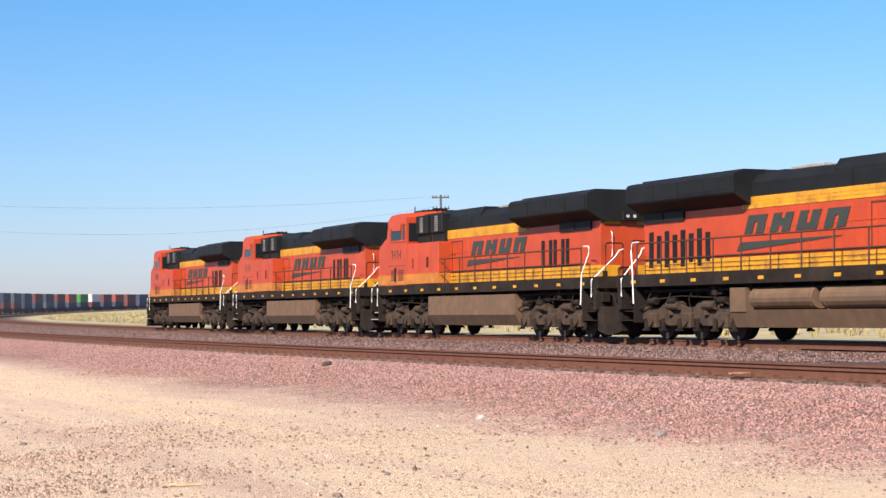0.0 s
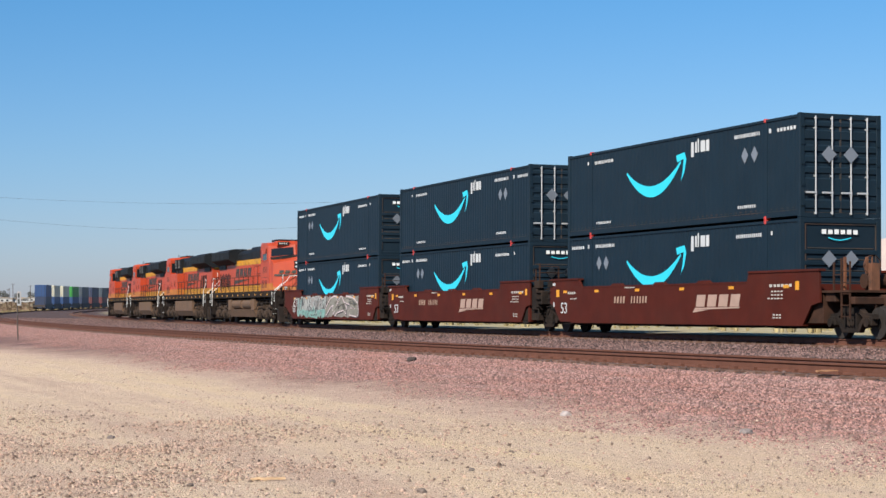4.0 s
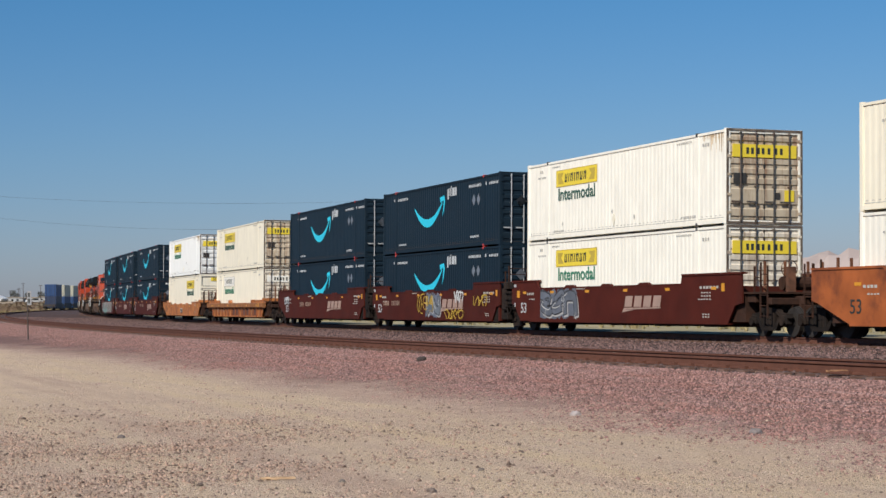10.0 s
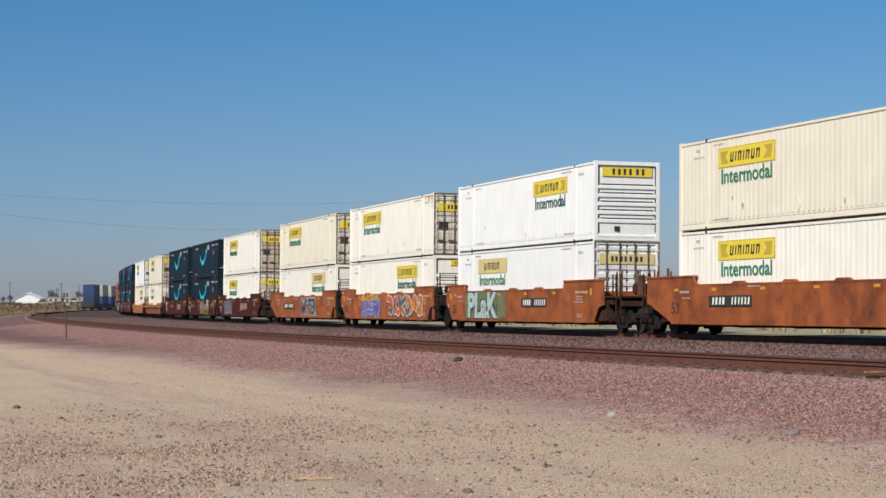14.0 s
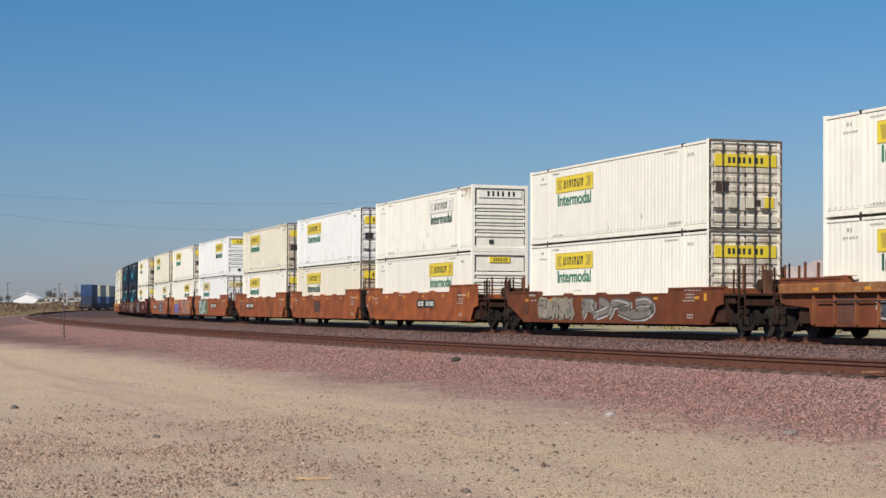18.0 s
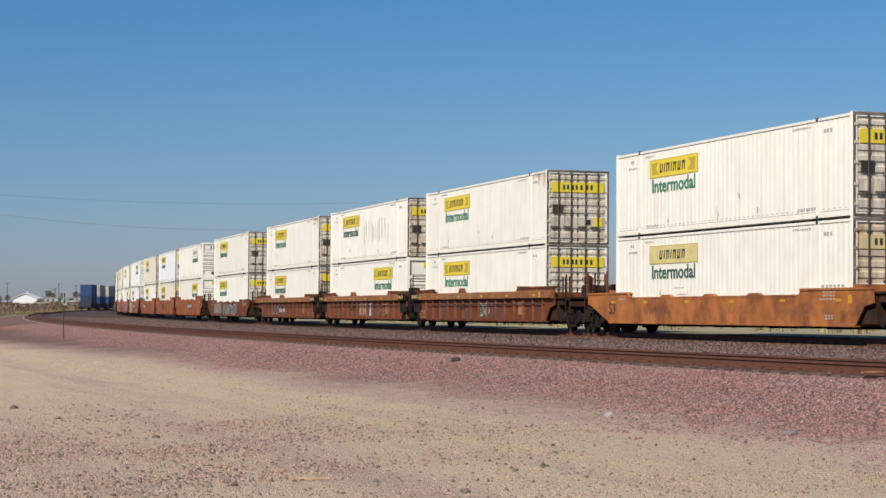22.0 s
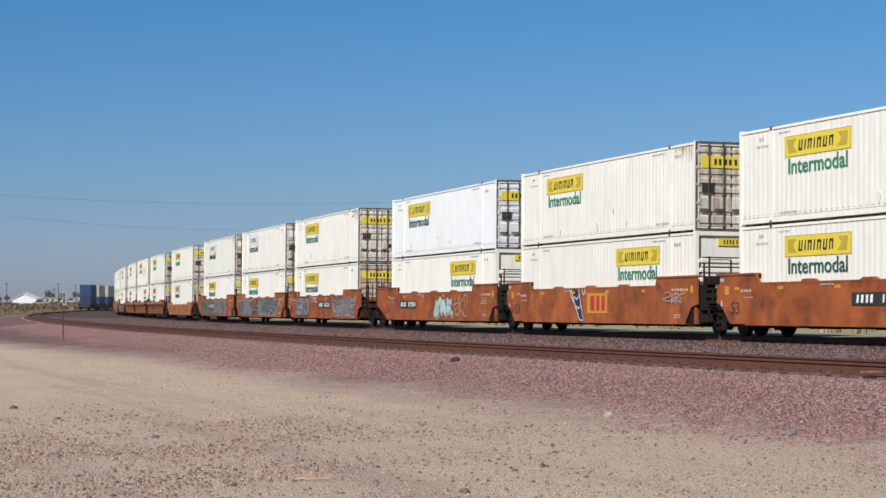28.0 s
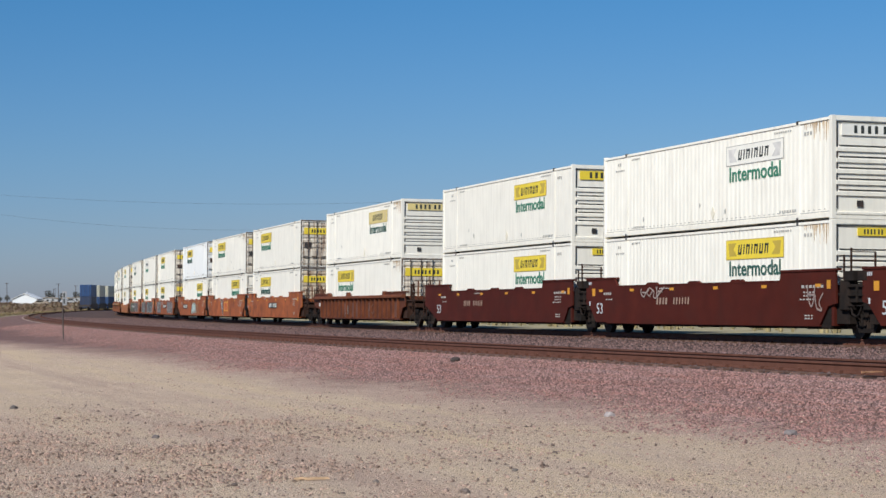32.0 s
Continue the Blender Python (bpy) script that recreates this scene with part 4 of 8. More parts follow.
def end_platform(outer):
    def build(bm):
        if outer:
            box(bm, 8.4, 11.0, -0.45, 0.45, 0.72, 1.18, 0.04)
            box(bm, 8.35, 9.35, -1.32, 1.32, 0.42, 1.2)
            box(bm, 9.4, 9.9, -1.3, 1.3, 0.98, 1.24, 0.03)
            box(bm, 10.75, 10.95, -1.35, 1.35, 0.92, 1.12, 0.02)
            box(bm, 8.4, 10.8, -1.38, 1.38, 1.24, 1.30)
            cyl(bm, (10.2, -0.6, 1.55), (10.2, 0.55, 1.55), 0.20, 12)
        else:
            box(bm, 8.4, 9.7, -0.5, 0.5, 0.75, 1.15, 0.04)
            box(bm, 8.35, 9.1, -1.32, 1.32, 0.42, 1.2)
            box(bm, 8.4, 9.3, -1.38, 1.38, 1.20, 1.27)
            for s in (-1, 1):
                # dark filler plate, added to keep sunlit ground from showing through the corner
                box(bm, 7.62, 8.36, s * 1.32, s * 1.39, 0.41, 0.97)
                box(bm, 8.75, 9.25, s * 1.15, s * 1.45, 0.78, 1.62, 0.03)
                box(bm, 9.22, 9.58, s * 1.05, s * 1.40, 0.98, 1.50, 0.03)
                box(bm, 9.02, 9.5, s * 1.28, s * 1.47, 1.58, 1.86, 0.02)
                for z in (0.9, 1.18, 1.42):
                    box(bm, 9.2, 9.56, s * 1.43, s * 1.475, z, z + 0.03)
                tube(bm, [(9.3, s * 1.42, 0.95), (9.45, s * 1.44, 0.68), (9.6, s * 1.42, 0.62)], 0.03)
            cyl(bm, (9.62, 0, 0.7), (9.62, 0, 1.3), 0.35, 12)
    return build


def coupler(bm):
    box(bm, 10.9, 11.5, -0.09, 0.09, 0.80, 0.98, 0.02)
    box(bm, 11.42, 11.72, -0.17, 0.15, 0.72, 1.06, 0.04)
    cyl(bm, (10.95, 0.35, 0.9), (11.6, 0.42, 0.55), 0.035, 6)


def ladder(bm):
    for x in (0.0, 0.42):
        box(bm, x - 0.02, x + 0.02, -0.02, 0.02, 0.55, 2.05)
    for z in (0.6, 0.9, 1.2, 1.5, 1.8):
        box(bm, 0, 0.42, -0.015, 0.015, z - 0.012, z + 0.012)


def end_posts(root, x, y, tall):
    """Upright posts and rungs at the end of a car, each a part."""
    spots = ((0.0, 0.0, 2.5), (0.38, 0.0, 2.3), (0.0, -0.75, 2.4), (0.0, -1.6, 2.5)) if tall else ((0.0, 0.0, 2.15), (0.38, 0.0, 2.05))
    for a, b, h in spots:
        put("handrail_post", cached("handrail_post|%.2f" % h, (lambda hh: lambda bm: box(bm, -0.022, 0.022, -0.022, 0.022, 1.1, hh))(h), M_ENDDIRT), root, pose(x + a, y + b, 0))
    for z in (1.55, 1.85, 2.15, 2.38) if tall else ():
        put("rung", cached("end_rung", lambda bm: box(bm, -0.015, 0.015, -0.75, 0.0, 0.0, 0.03), M_ENDDIRT), root, pose(x, y, z))
    if not tall:
        put("rung", cached("short_rung", lambda bm: box(bm, 0.0, 0.38, -0.015, 0.015, 0.0, 0.03), M_ENDDIRT), root, pose(x, y, 1.7))


def brake_wheel(bm):
    bmesh.ops.create_circle(bm, segments=12, radius=0.26, matrix=pose(0, 0, 0, 90, 0, 90))
    g = bmesh.ops.extrude_edge_only(bm, edges=bm.edges[:])
    vs = [v for v in g["geom"] if isinstance(v, bmesh.types.BMVert)]
    bmesh.ops.translate(bm, verts=vs, vec=(0.05, 0, 0))
    for a in (0, 90):
        box(bm, 0.0, 0.03, -0.26 if a == 0 else -0.015, 0.26 if a == 0 else 0.015, -0.015 if a == 0 else -0.26, 0.015 if a == 0 else 0.26)
    box(bm, 0.03, 0.2, -0.12, 0.12, -0.70, 0.05)


def markers(bm):
    for x in (7.9, 5.2, 2.0, -1.2, -4.4, -7.6):
        box(bm, x - 0.16, x + 0.16, 0, 0.006, -0.045, 0.045)
    box(bm, -8.3, -8.1, 0, 0.006, -0.1, 0.14)


def data_plate(bm):
    for a, b, c, d, n in ((-7.9, -6.6, 1.42, 1.50, 6), (-7.4, -6.7, 1.28, 1.32, 4), (-7.4, -6.7, 1.18, 1.22, 4), (-7.4, -6.5, 1.08, 1.12, 5), (-7.3, -6.8, 0.62, 0.66, 3), (-7.3, -6.8, 0.54, 0.58, 3), (7.0, 7.7, 1.34, 1.42, 4), (6.9, 7.5, 1.16, 1.20, 4), (2.2, 3.0, 1.50, 1.54, 6)):
        bars(bm, a, b, c, d, n, 0, 0, 0.35, a)


def reporting(bm):
    bars(bm, 0.35, 1.3, -0.11, 0.11, 4, 0.005, -0.03, 0.52, 3)
    bars(bm, -1.3, 0.0, -0.11, 0.11, 6, 0.005, -0.03, 0.52, 5)


def rail_logo(bm):
    for i in range(4):
        x = 1.05 - i * 0.72
        prism(bm, [(x, 0.0), (x - 0.56, 0.0), (x - 0.66, 0.36), (x - 0.10, 0.36)], 0, 0.005)
    prism(bm, [(1.15, -0.09), (-1.7, -0.05), (-1.75, -0.01), (1.1, -0.03)], 0, 0.005)
    prism(bm, [(1.25, -0.18), (0.2, -0.09), (1.15, -0.09)], 0, 0.005)


PALETTES = {
    "teal": [(0.25, 0.27, 0.25), (0.20, 0.19, 0.18), (0.34, 0.34, 0.32), (0.16, 0.28, 0.25), (0.28, 0.26, 0.24), (0.10, 0.10, 0.10)],
    "bw": [(0.05, 0.05, 0.055), (0.60, 0.60, 0.58), (0.07, 0.08, 0.09)],
    "purple": [(0.16, 0.10, 0.36), (0.22, 0.15, 0.45), (0.19, 0.12, 0.40)],
    "ash": [(0.20, 0.185, 0.155), (0.23, 0.215, 0.18)],
    "ghost": [(0.13, 0.14, 0.165), (0.11, 0.12, 0.14)],
    "putty": [(0.21, 0.18, 0.15), (0.19, 0.165, 0.135)],
    "fire": [(0.62, 0.22, 0.03), (0.10, 0.12, 0.14), (0.55, 0.13, 0.05), (0.22, 0.42, 0.60)],
    "mint": [(0.46, 0.56, 0.50), (0.52, 0.58, 0.55), (0.42, 0.52, 0.47)],
    "grey": [(0.12, 0.11, 0.105), (0.17, 0.155, 0.15), (0.10, 0.095, 0.095), (0.22, 0.19, 0.175)],
    "sand": [(0.27, 0.22, 0.17), (0.22, 0.19, 0.16), (0.30, 0.25, 0.20)],
    "slate": [(0.08, 0.10, 0.13), (0.11, 0.13, 0.16), (0.40, 0.26, 0.03), (0.15, 0.17, 0.19)],
    "olive": [(0.075, 0.078, 0.08), (0.10, 0.105, 0.105), (0.13, 0.14, 0.09), (0.075, 0.065, 0.095)],
}
GM = {}


def spray(c):
    key = "spray_%02d_%02d_%02d" % tuple(int(v * 99) for v in c)
    if key not in GM:
        GM[key] = material("spray_paint", c, 0.6, vary=0.2, scale=2.5)
    return GM[key]


def stroke(bm, pts, w, y, t=0.003):
    """A fat brush line through the points, in the x, z plane."""
    for (ax, az), (bx, bz) in zip(pts, pts[1:]):
        dx, dz = bx - ax, bz - az
        L = math.hypot(dx, dz) or 1e-6
        nx, nz = -dz / L * w / 2, dx / L * w / 2
        ex, ez = dx / L * w * 0.3, dz / L * w * 0.3
        prism(bm, [(ax + nx - ex, az + nz - ez), (ax - nx - ex, az - nz - ez), (bx - nx + ex, bz - nz + ez), (bx + nx + ex, bz + nz + ez)], y, y + t)


# loose letter-like forms, each a few bent lines in a unit square
FORMS = (
    (((0.0, 0.0), (0.1, 0.55), (0.38, 1.0), (0.62, 0.55), (0.95, 0.0)), ((0.2, 0.4), (0.72, 0.46))),
    (((0.92, 0.86), (0.45, 1.0), (0.05, 0.74), (0.5, 0.5), (0.92, 0.24), (0.5, 0.0), (0.02, 0.14)),),
    (((0.95, 1.0), (0.3, 0.92), (0.08, 0.5), (0.3, 0.06), (0.98, 0.02)), ((0.1, 0.5), (0.72, 0.52))),
    (((0.1, 0.0), (0.08, 0.5), (0.2, 1.0)), ((0.95, 1.0), (0.25, 0.52), (0.6, 0.2), (1.02, -0.02))),
    (((0.5, 1.0), (0.08, 0.7), (0.1, 0.25), (0.5, 0.0), (0.92, 0.3), (0.9, 0.75), (0.5, 1.0)),),
    (((0.02, 0.0), (0.14, 1.0), (0.78, 0.04), (0.94, 1.0)),),
    (((0.05, 1.0), (0.12, 0.2), (0.5, 0.02), (0.86, 0.2), (0.98, 1.0)),),
    (((0.05, 0.1), (0.35, 0.45), (0.25, 0.9), (0.95, 1.0), (0.7, 0.55), (0.9, 0.0)),),
)


def bend(pts, n=5):
    """The points joined by a smooth curve."""
    if len(pts) < 3:
        return list(pts)
    p = [pts[0]] + list(pts) + [pts[-1]]
    out = []
    for a, b, c, d in zip(p, p[1:], p[2:], p[3:]):
        for i in range(n):
            t = i / n
            out.append(tuple(0.5 * (2 * b[k] + (c[k] - a[k]) * t + (2 * a[k] - 5 * b[k] + 4 * c[k] - d[k]) * t * t + (3 * b[k] - a[k] - 3 * c[k] + d[k]) * t ** 3) for k in (0, 1)))
    return out + [pts[-1]]


def ribbon(bm, pts, w, y, taper=0.0, box_=None):
    """A flat painted band of width w along the points."""
    rows, n = [], len(pts)
    for i, (x, z) in enumerate(pts):
        (ax, az), (bx, bz) = pts[max(i - 1, 0)], pts[min(i + 1, n - 1)]
        dx, dz = bx - ax, bz - az
        L = math.hypot(dx, dz) or 1e-6
        k = w / 2 * (1 - taper * abs(2 * i / (n - 1) - 1) ** 2)
        ends = []
        for q in (-1, 1):
            px, pz = x - dz / L * k * q, z + dx / L * k * q
            if i in (0, n - 1):
                e = (-1 if i == 0 else 1) * k * 0.6
                px, pz = px + dx / L * e, pz + dz / L * e
            if box_:
                px, pz = min(max(px, box_[0]), box_[1]), min(max(pz, box_[2]), box_[3])
            ends.append(bm.verts.new((px, y, pz)))
        rows.append(ends)
    for a, b in zip(rows, rows[1:]):
        bm.faces.new((a[0], a[1], b[1], b[0]))


def scribble(parent, x0, x1, z0, z1, ink, seed, n=7, w=0.05):
    """Quick thin tags in one colour."""
    r = random.Random(seed)
    bm = B()
    lo, hi = sorted((x0, x1))
    for i in range(n):
        form = FORMS[r.randrange(len(FORMS))]
        fw = (hi - lo) / n * 1.3
        cx = lo + (hi - lo) * i / n
        h = (z1 - z0) * r.uniform(0.5, 1.0)
        b = z0 + (z1 - z0 - h) * r.random()
        for line in form:
            ribbon(bm, bend([(cx + fw * (1 - a + r.uniform(-0.25, 0.25)) + 0.15 * k * h, b + (1 - k) * h) for a, k in line]), w * r.uniform(0.7, 1.3), WY + 0.030)
    tagged(part("graffiti_letter", bm, spray(ink), parent, "thin spray-painted scribble"), kind="stuff")


def graffiti(parent, x0, x1, z0, z1, palette, seed, back=None, edge=(0.6, 0.6, 0.58), letters=None):
    """Spray-painted bubble shapes on a car side, layer over layer: cloud, drop shadow, outline, fill, shine."""
    r = random.Random(seed)
    pal = PALETTES[palette]
    lo, hi = sorted((x0, x1))
    area = (lo - 0.2, hi + 0.2, z0, z1)
    if back is not None:
        bm = B()
        n = 18
        up = [(lo + (hi - lo) * i / n, z1 - 0.22 * r.random() ** 2) for i in range(n + 1)]
        dn = [(lo + (hi - lo) * i / n + 0.1 * r.random(), z0 + 0.14 * r.random() ** 2) for i in range(n + 1)]
        prism(bm, dn + up[::-1], WY + 0.003, WY + 0.006)
        part("graffiti_background", bm, spray(back), parent, "spray-painted graffiti background")
    n = letters or max(3, int((hi - lo) / 0.95))
    w = (hi - lo) / n
    shade, edges, shine = B(), B(), B()
    fills = {}
    dark_edge = sum(edge) < 0.6
    order = [r.randrange(len(FORMS)) for _ in range(n)]
    for i in range(n):
        c = pal[r.randrange(len(pal))]
        c2 = pal[r.randrange(len(pal))]
        fat = min(0.40, w * 0.30, (z1 - z0) * 0.30) * r.uniform(0.9, 1.15)
        h = (z1 - z0) - fat - 0.14
        fw = w * 1.02 - fat * 0.7
        left = lo + w * i + (w - fw) / 2
        sh, drop = r.uniform(-0.15, 0.25), r.uniform(0, 0.08)
        flip, turn, wild = r.random() < 0.6, r.random() < 0.5, r.uniform(-0.5, 0.5)
        for line in FORMS[order[i]]:
            form = [(1 - a if flip else a, 1 - k if turn else k) for a, k in line]
            form = [(min(max(a + wild * (k - 0.5) + r.uniform(-0.12, 0.12), -0.25), 1.25), min(max(k + wild * (a - 0.5) * 0.5 + r.uniform(-0.10, 0.10), 0), 1)) for a, k in form]
            q = bend([(left + fw * (1 - a) - sh * (k - 0.5) * h, z0 + fat / 2 + 0.06 + drop + k * (h - drop)) for a, k in form])
            lift = 0.002 * (i % 2)
            ribbon(shade, [(a - 0.07, b - 0.06) for a, b in q], fat + 0.10, WY + 0.008 + lift, 0.1, area)
            ribbon(edges, q, fat + 0.11, WY + 0.012 + lift, 0.1, area)
            ribbon(fills.setdefault(c, B()), q, fat, WY + 0.016 + lift, 0.15, area)
            if c2 != c:
                low = [p for p in q if p[1] < (z0 + z1) / 2]
                if len(low) > 2:
                    ribbon(fills.setdefault(c2, B()), low, fat * 0.9, WY + 0.0172 + lift, 0.3, area)
            ribbon(shine, [(a + fat * 0.26, b + fat * 0.22) for a, b in q[: max(3, len(q) // 2)]], 0.035, WY + 0.022, 0.5, area)
            if r.random() < 0.6:
                k = r.randrange(len(q))
                a, b = q[k]
                ribbon(shine, bend([(a, b), (a + 0.1, b - 0.12), (a - 0.05, b - 0.22)]), 0.025, WY + 0.023, 0.5, area)
    line = (0.03, 0.03, 0.035)
    tagged(part("graffiti_outline", shade, spray(line if not dark_edge else (0.42, 0.40, 0.38)), parent, "drop shadow of spray-painted shapes"), kind="stuff")
    tagged(part("graffiti_outline", edges, spray(edge), parent, "spray-painted graffiti outline"), kind="stuff")
    tagged(part("graffiti_outline", shine, spray((0.55, 0.53, 0.5) if dark_edge else line), parent, "thin spray-painted highlight lines"), kind="stuff")
    for c, bm in fills.items():
        tagged(part("graffiti_letter", bm, spray(c), parent, "spray-painted graffiti shapes"), kind="stuff")


def well_car(paint, words, front_outer, rear_outer, top, ribbed, sides_top, tags, seed):
    kind = paint.name
    root = tagged(new("well_car"), words, "well car", "well cars of the train")
    key = "%s%d%d%.2f%d" % (kind, front_outer, rear_outer, top, ribbed)
    put("side_sill", cached("side_sill|" + key, well_side(front_outer, rear_outer, top, ribbed, sides_top), paint), root)
    far = "far_sill|" + key
    if far not in MESH:
        bm = B()
        well_side(front_outer, rear_outer, top, ribbed, sides_top)(bm)
        bmesh.ops.scale(bm, vec=(1, -1, 1), verts=bm.verts)
        bmesh.ops.reverse_faces(bm, faces=bm.faces)
        me = bpy.data.meshes.new("side_sill")
        bm.to_mesh(me)
        bm.free()
        me.materials.append(paint)
        MESH[far] = me
    put("side_sill", MESH[far], root)
    if ribbed:
        brown = paint is M_BROWN_W
        put("top_chord", cached("top_chord|" + key, top_chord(front_outer, rear_outer, top, 0.16 if brown else 0.30), M_BROWNRIB if brown else M_CHORD), root, None, "" if brown else "worn lighter top chord")
        fx, rx = (10.2 if front_outer else 9.25), (-9.4 if rear_outer else -8.6)
        r = random.Random(seed)
        n = 20 if brown else 15
        step = (fx - rx - 3.1) / (n - 1)
        rib = cached("rib|%.2f%d" % (top, brown), lambda bm: box(bm, -0.032, 0.032, WY - 0.01, WY + (0.11 if brown else 0.09), 0.40, top - (0.17 if brown else 0.31)), M_BROWNRIB if brown else M_RIB)
        for i in range(n):
            put("rib", rib, root, pose(rx + 1.1 + step * i, 0, 0))
        for i in r.sample(range(n - 1), 5):
            put("side_patch", cached("side_patch|%.2f%.1f" % (top, step), lambda bm: box(bm, 0.06, step - 0.06, WY - 0.01, WY + 0.006, 0.45, top - 0.36), M_PANELDK), root, pose(rx + 1.1 + step * i, 0, 0), "darker rusty panel")
        if not brown:
            put("side_patch", cached("side_patch_pale|%.2f" % top, lambda bm: box(bm, 0.1, 0.75, WY - 0.01, WY + 0.012, 0.62, top - 0.40), M_PANELTAN), root, pose(rx + 1.1 + step * r.randrange(2, 5), 0, 0), "pale orange repainted patch")
        if top > 1.4 and not brown:
            for x, w in ((6.9, 0.75), (-5.9, 0.65)):
                put("end_cap", cached("end_cap%.2f" % w, (lambda w: lambda bm: box(bm, -w, w, WY - 0.1, WY + 0.05, 0, 0.018))(w), M_PANELTAN), root, pose(x, 0, top + 0.172), "scuffed tan cap")
            bm = B()
            for i in range(150):
                x, z = 6.6 - 6.6 * r.random() ** 0.8, top - 0.27 + 0.22 * r.random()
                a = r.uniform(-0.9, 0.9)
                l = r.uniform(0.02, 0.09)
                ribbon(bm, [(x, z), (x + l * math.cos(a), z + l * math.sin(a) * 0.6)], r.uniform(0.012, 0.035), WY + 0.174, 0, (-8.0, 8.0, top - 0.265, top - 0.035))
            tagged(part("paint_scuffs", bm, M_SCUFF, root, "pale ochre scuffs on the chord"), kind="stuff")
            put("brake_pipe", cached("brake_pipe|%d%d" % (front_outer, rear_outer), lambda bm: tube(bm, [(rx + 1.0, WY + 0.09, top - 0.50), (2.2, WY + 0.09, top - 0.52), (1.9, WY + 0.1, top - 0.72), (1.6, WY + 0.1, top - 0.62), (1.3, WY + 0.09, top - 0.50), (fx - 2.2, WY + 0.09, top - 0.52)], 0.022), M_DKSTEEL), root)
        for q, a, b in ((front_outer, fx - 1.15, fx + 0.02), (rear_outer, rx - 0.02, rx + 1.05)):
            if not q:
                put("end_cheek", cached("end_cheek|%.2f%.1f" % (top, a), (lambda a, b: lambda bm: (box(bm, a, b, WY - 0.02, WY + 0.185, top - 0.29, top + 0.03, 0.01), box(bm, a + 0.05, b, WY - 0.02, WY + 0.03, 0.70, top - 0.31)))(a, b), M_TRUCK), root, None, "black painted end of the side")
                put("marker_tab", cached("cheek_tab", lambda bm: box(bm, -0.2, 0.2, 0.0, 0.006, -0.07, 0.07), M_TAB), root, pose((a + b) / 2, WY + 0.187, top - 0.13))
                put("stencil", cached("cheek_marks", lambda bm: (box(bm, 0.32, 0.38, 0, 0.005, -0.1, 0.1), box(bm, 0.44, 0.48, 0, 0.005, -0.1, 0.1), box(bm, -0.46, -0.34, 0, 0.005, -0.1, 0.1)), M_FAINT), root, pose((a + b) / 2, WY + 0.187, top - 0.13))
    put("well_floor", cached("well_floor", well_floor, M_TRUCK), root)
    for outer, turn in ((front_outer, 0), (rear_outer, 180)):
        put("bulkhead", cached("bulkhead|" + kind, bulkhead, paint), root, pose(0, 0, 0, 0, 0, turn))
        put("end_platform", cached("end_platform|%s%d" % (kind, outer), end_platform(outer), M_ENDDIRT if outer else M_TRUCK), root, pose(0, 0, 0, 0, 0, turn))
        if outer:
            put("coupler", cached("coupler", coupler, M_TRUCK), root, pose(0, 0, 0, 0, 0, turn))
            bogie(root, 10.35 if turn == 0 else -10.35)
            lx = 10.3 if turn == 0 else -10.75
            put("ladder", cached("ladder", ladder, M_ENDDIRT), root, pose(lx, 1.36, 0))
            end_posts(root, 10.05 if turn == 0 else -10.15, 1.25, False)
            for a, b in ((9.75, 0.9), (9.95, 0.35), (10.05, -0.35), (9.85, -0.95)):
                put("stanchion", cached("stanchion", lambda bm: box(bm, -0.035, 0.035, -0.03, 0.03, 1.28, 2.2), M_RUSTPOST), root, pose(a if turn == 0 else -a, b, 0), "rust-orange upright")
            put("brake_wheel", cached("brake_wheel", brake_wheel, M_RUSTY), root, pose(-10.35, 0.45, 1.98, 0, 0, 180), "rusty brake wheel on its housing") if turn else None
        elif turn:
            bogie(root, -9.63)
            end_posts(root, -9.1, 1.28, True)
    if paint is M_BROWN_W:
        put("card", cached("cream_card", lambda bm: box(bm, -0.28, 0.28, 0, 0.006, -0.1, 0.1), M_FAINT2), root, pose(8.7, WY + 0.004, 1.12), "cream stencil card")
    else:
        put("marker_tab", cached("marker_tab", markers, M_TAB), root, pose(0, WY + (0.168 if ribbed else 0.002), top - 0.17))
    if not ribbed:
        put("stencil", cached("data_plate", data_plate, M_FAINT if paint is M_RED_W else M_DULLMARK), root, pose(0, WY + 0.002, 0))
        size = M_PALEMARK if paint is M_RED_W else M_BLACKMARK
        if not front_outer:
            put("marker_tab", cached("square_tab", lambda bm: box(bm, -0.13, 0.13, 0, 0.006, -0.13, 0.13), M_TAB), root, pose(8.55, WY + 0.003, top - 0.22))
            put("card", cached("white_card", lambda bm: box(bm, -0.045, 0.045, 0, 0.006, -0.08, 0.08), M_PALEMARK), root, pose(8.9, WY + 0.003, top - 0.62), "small white card")
            put("stencil", cached("end_bars", lambda bm: bars(bm, -0.18, 0.18, -0.05, 0.05, 4, 0, 0, 0.4, 4), M_PALEMARK), root, pose(8.95, WY + 0.003, top + 0.1))
        put("size_number", word_mesh("53", 0.54, 0.38, size, "53|" + size.name, 0.0), root, pose(8.0, WY + 0.008, 0.86))
    for tag in tags:
        what = tag[0]
        if what == "plate":
            p = put("number_board", cached("number_board", lambda bm: box(bm, -1.42, 1.42, 0, 0.005, -0.17, 0.17), M_BLACKMARK), root, pose(tag[1], WY + 0.024, tag[2]))
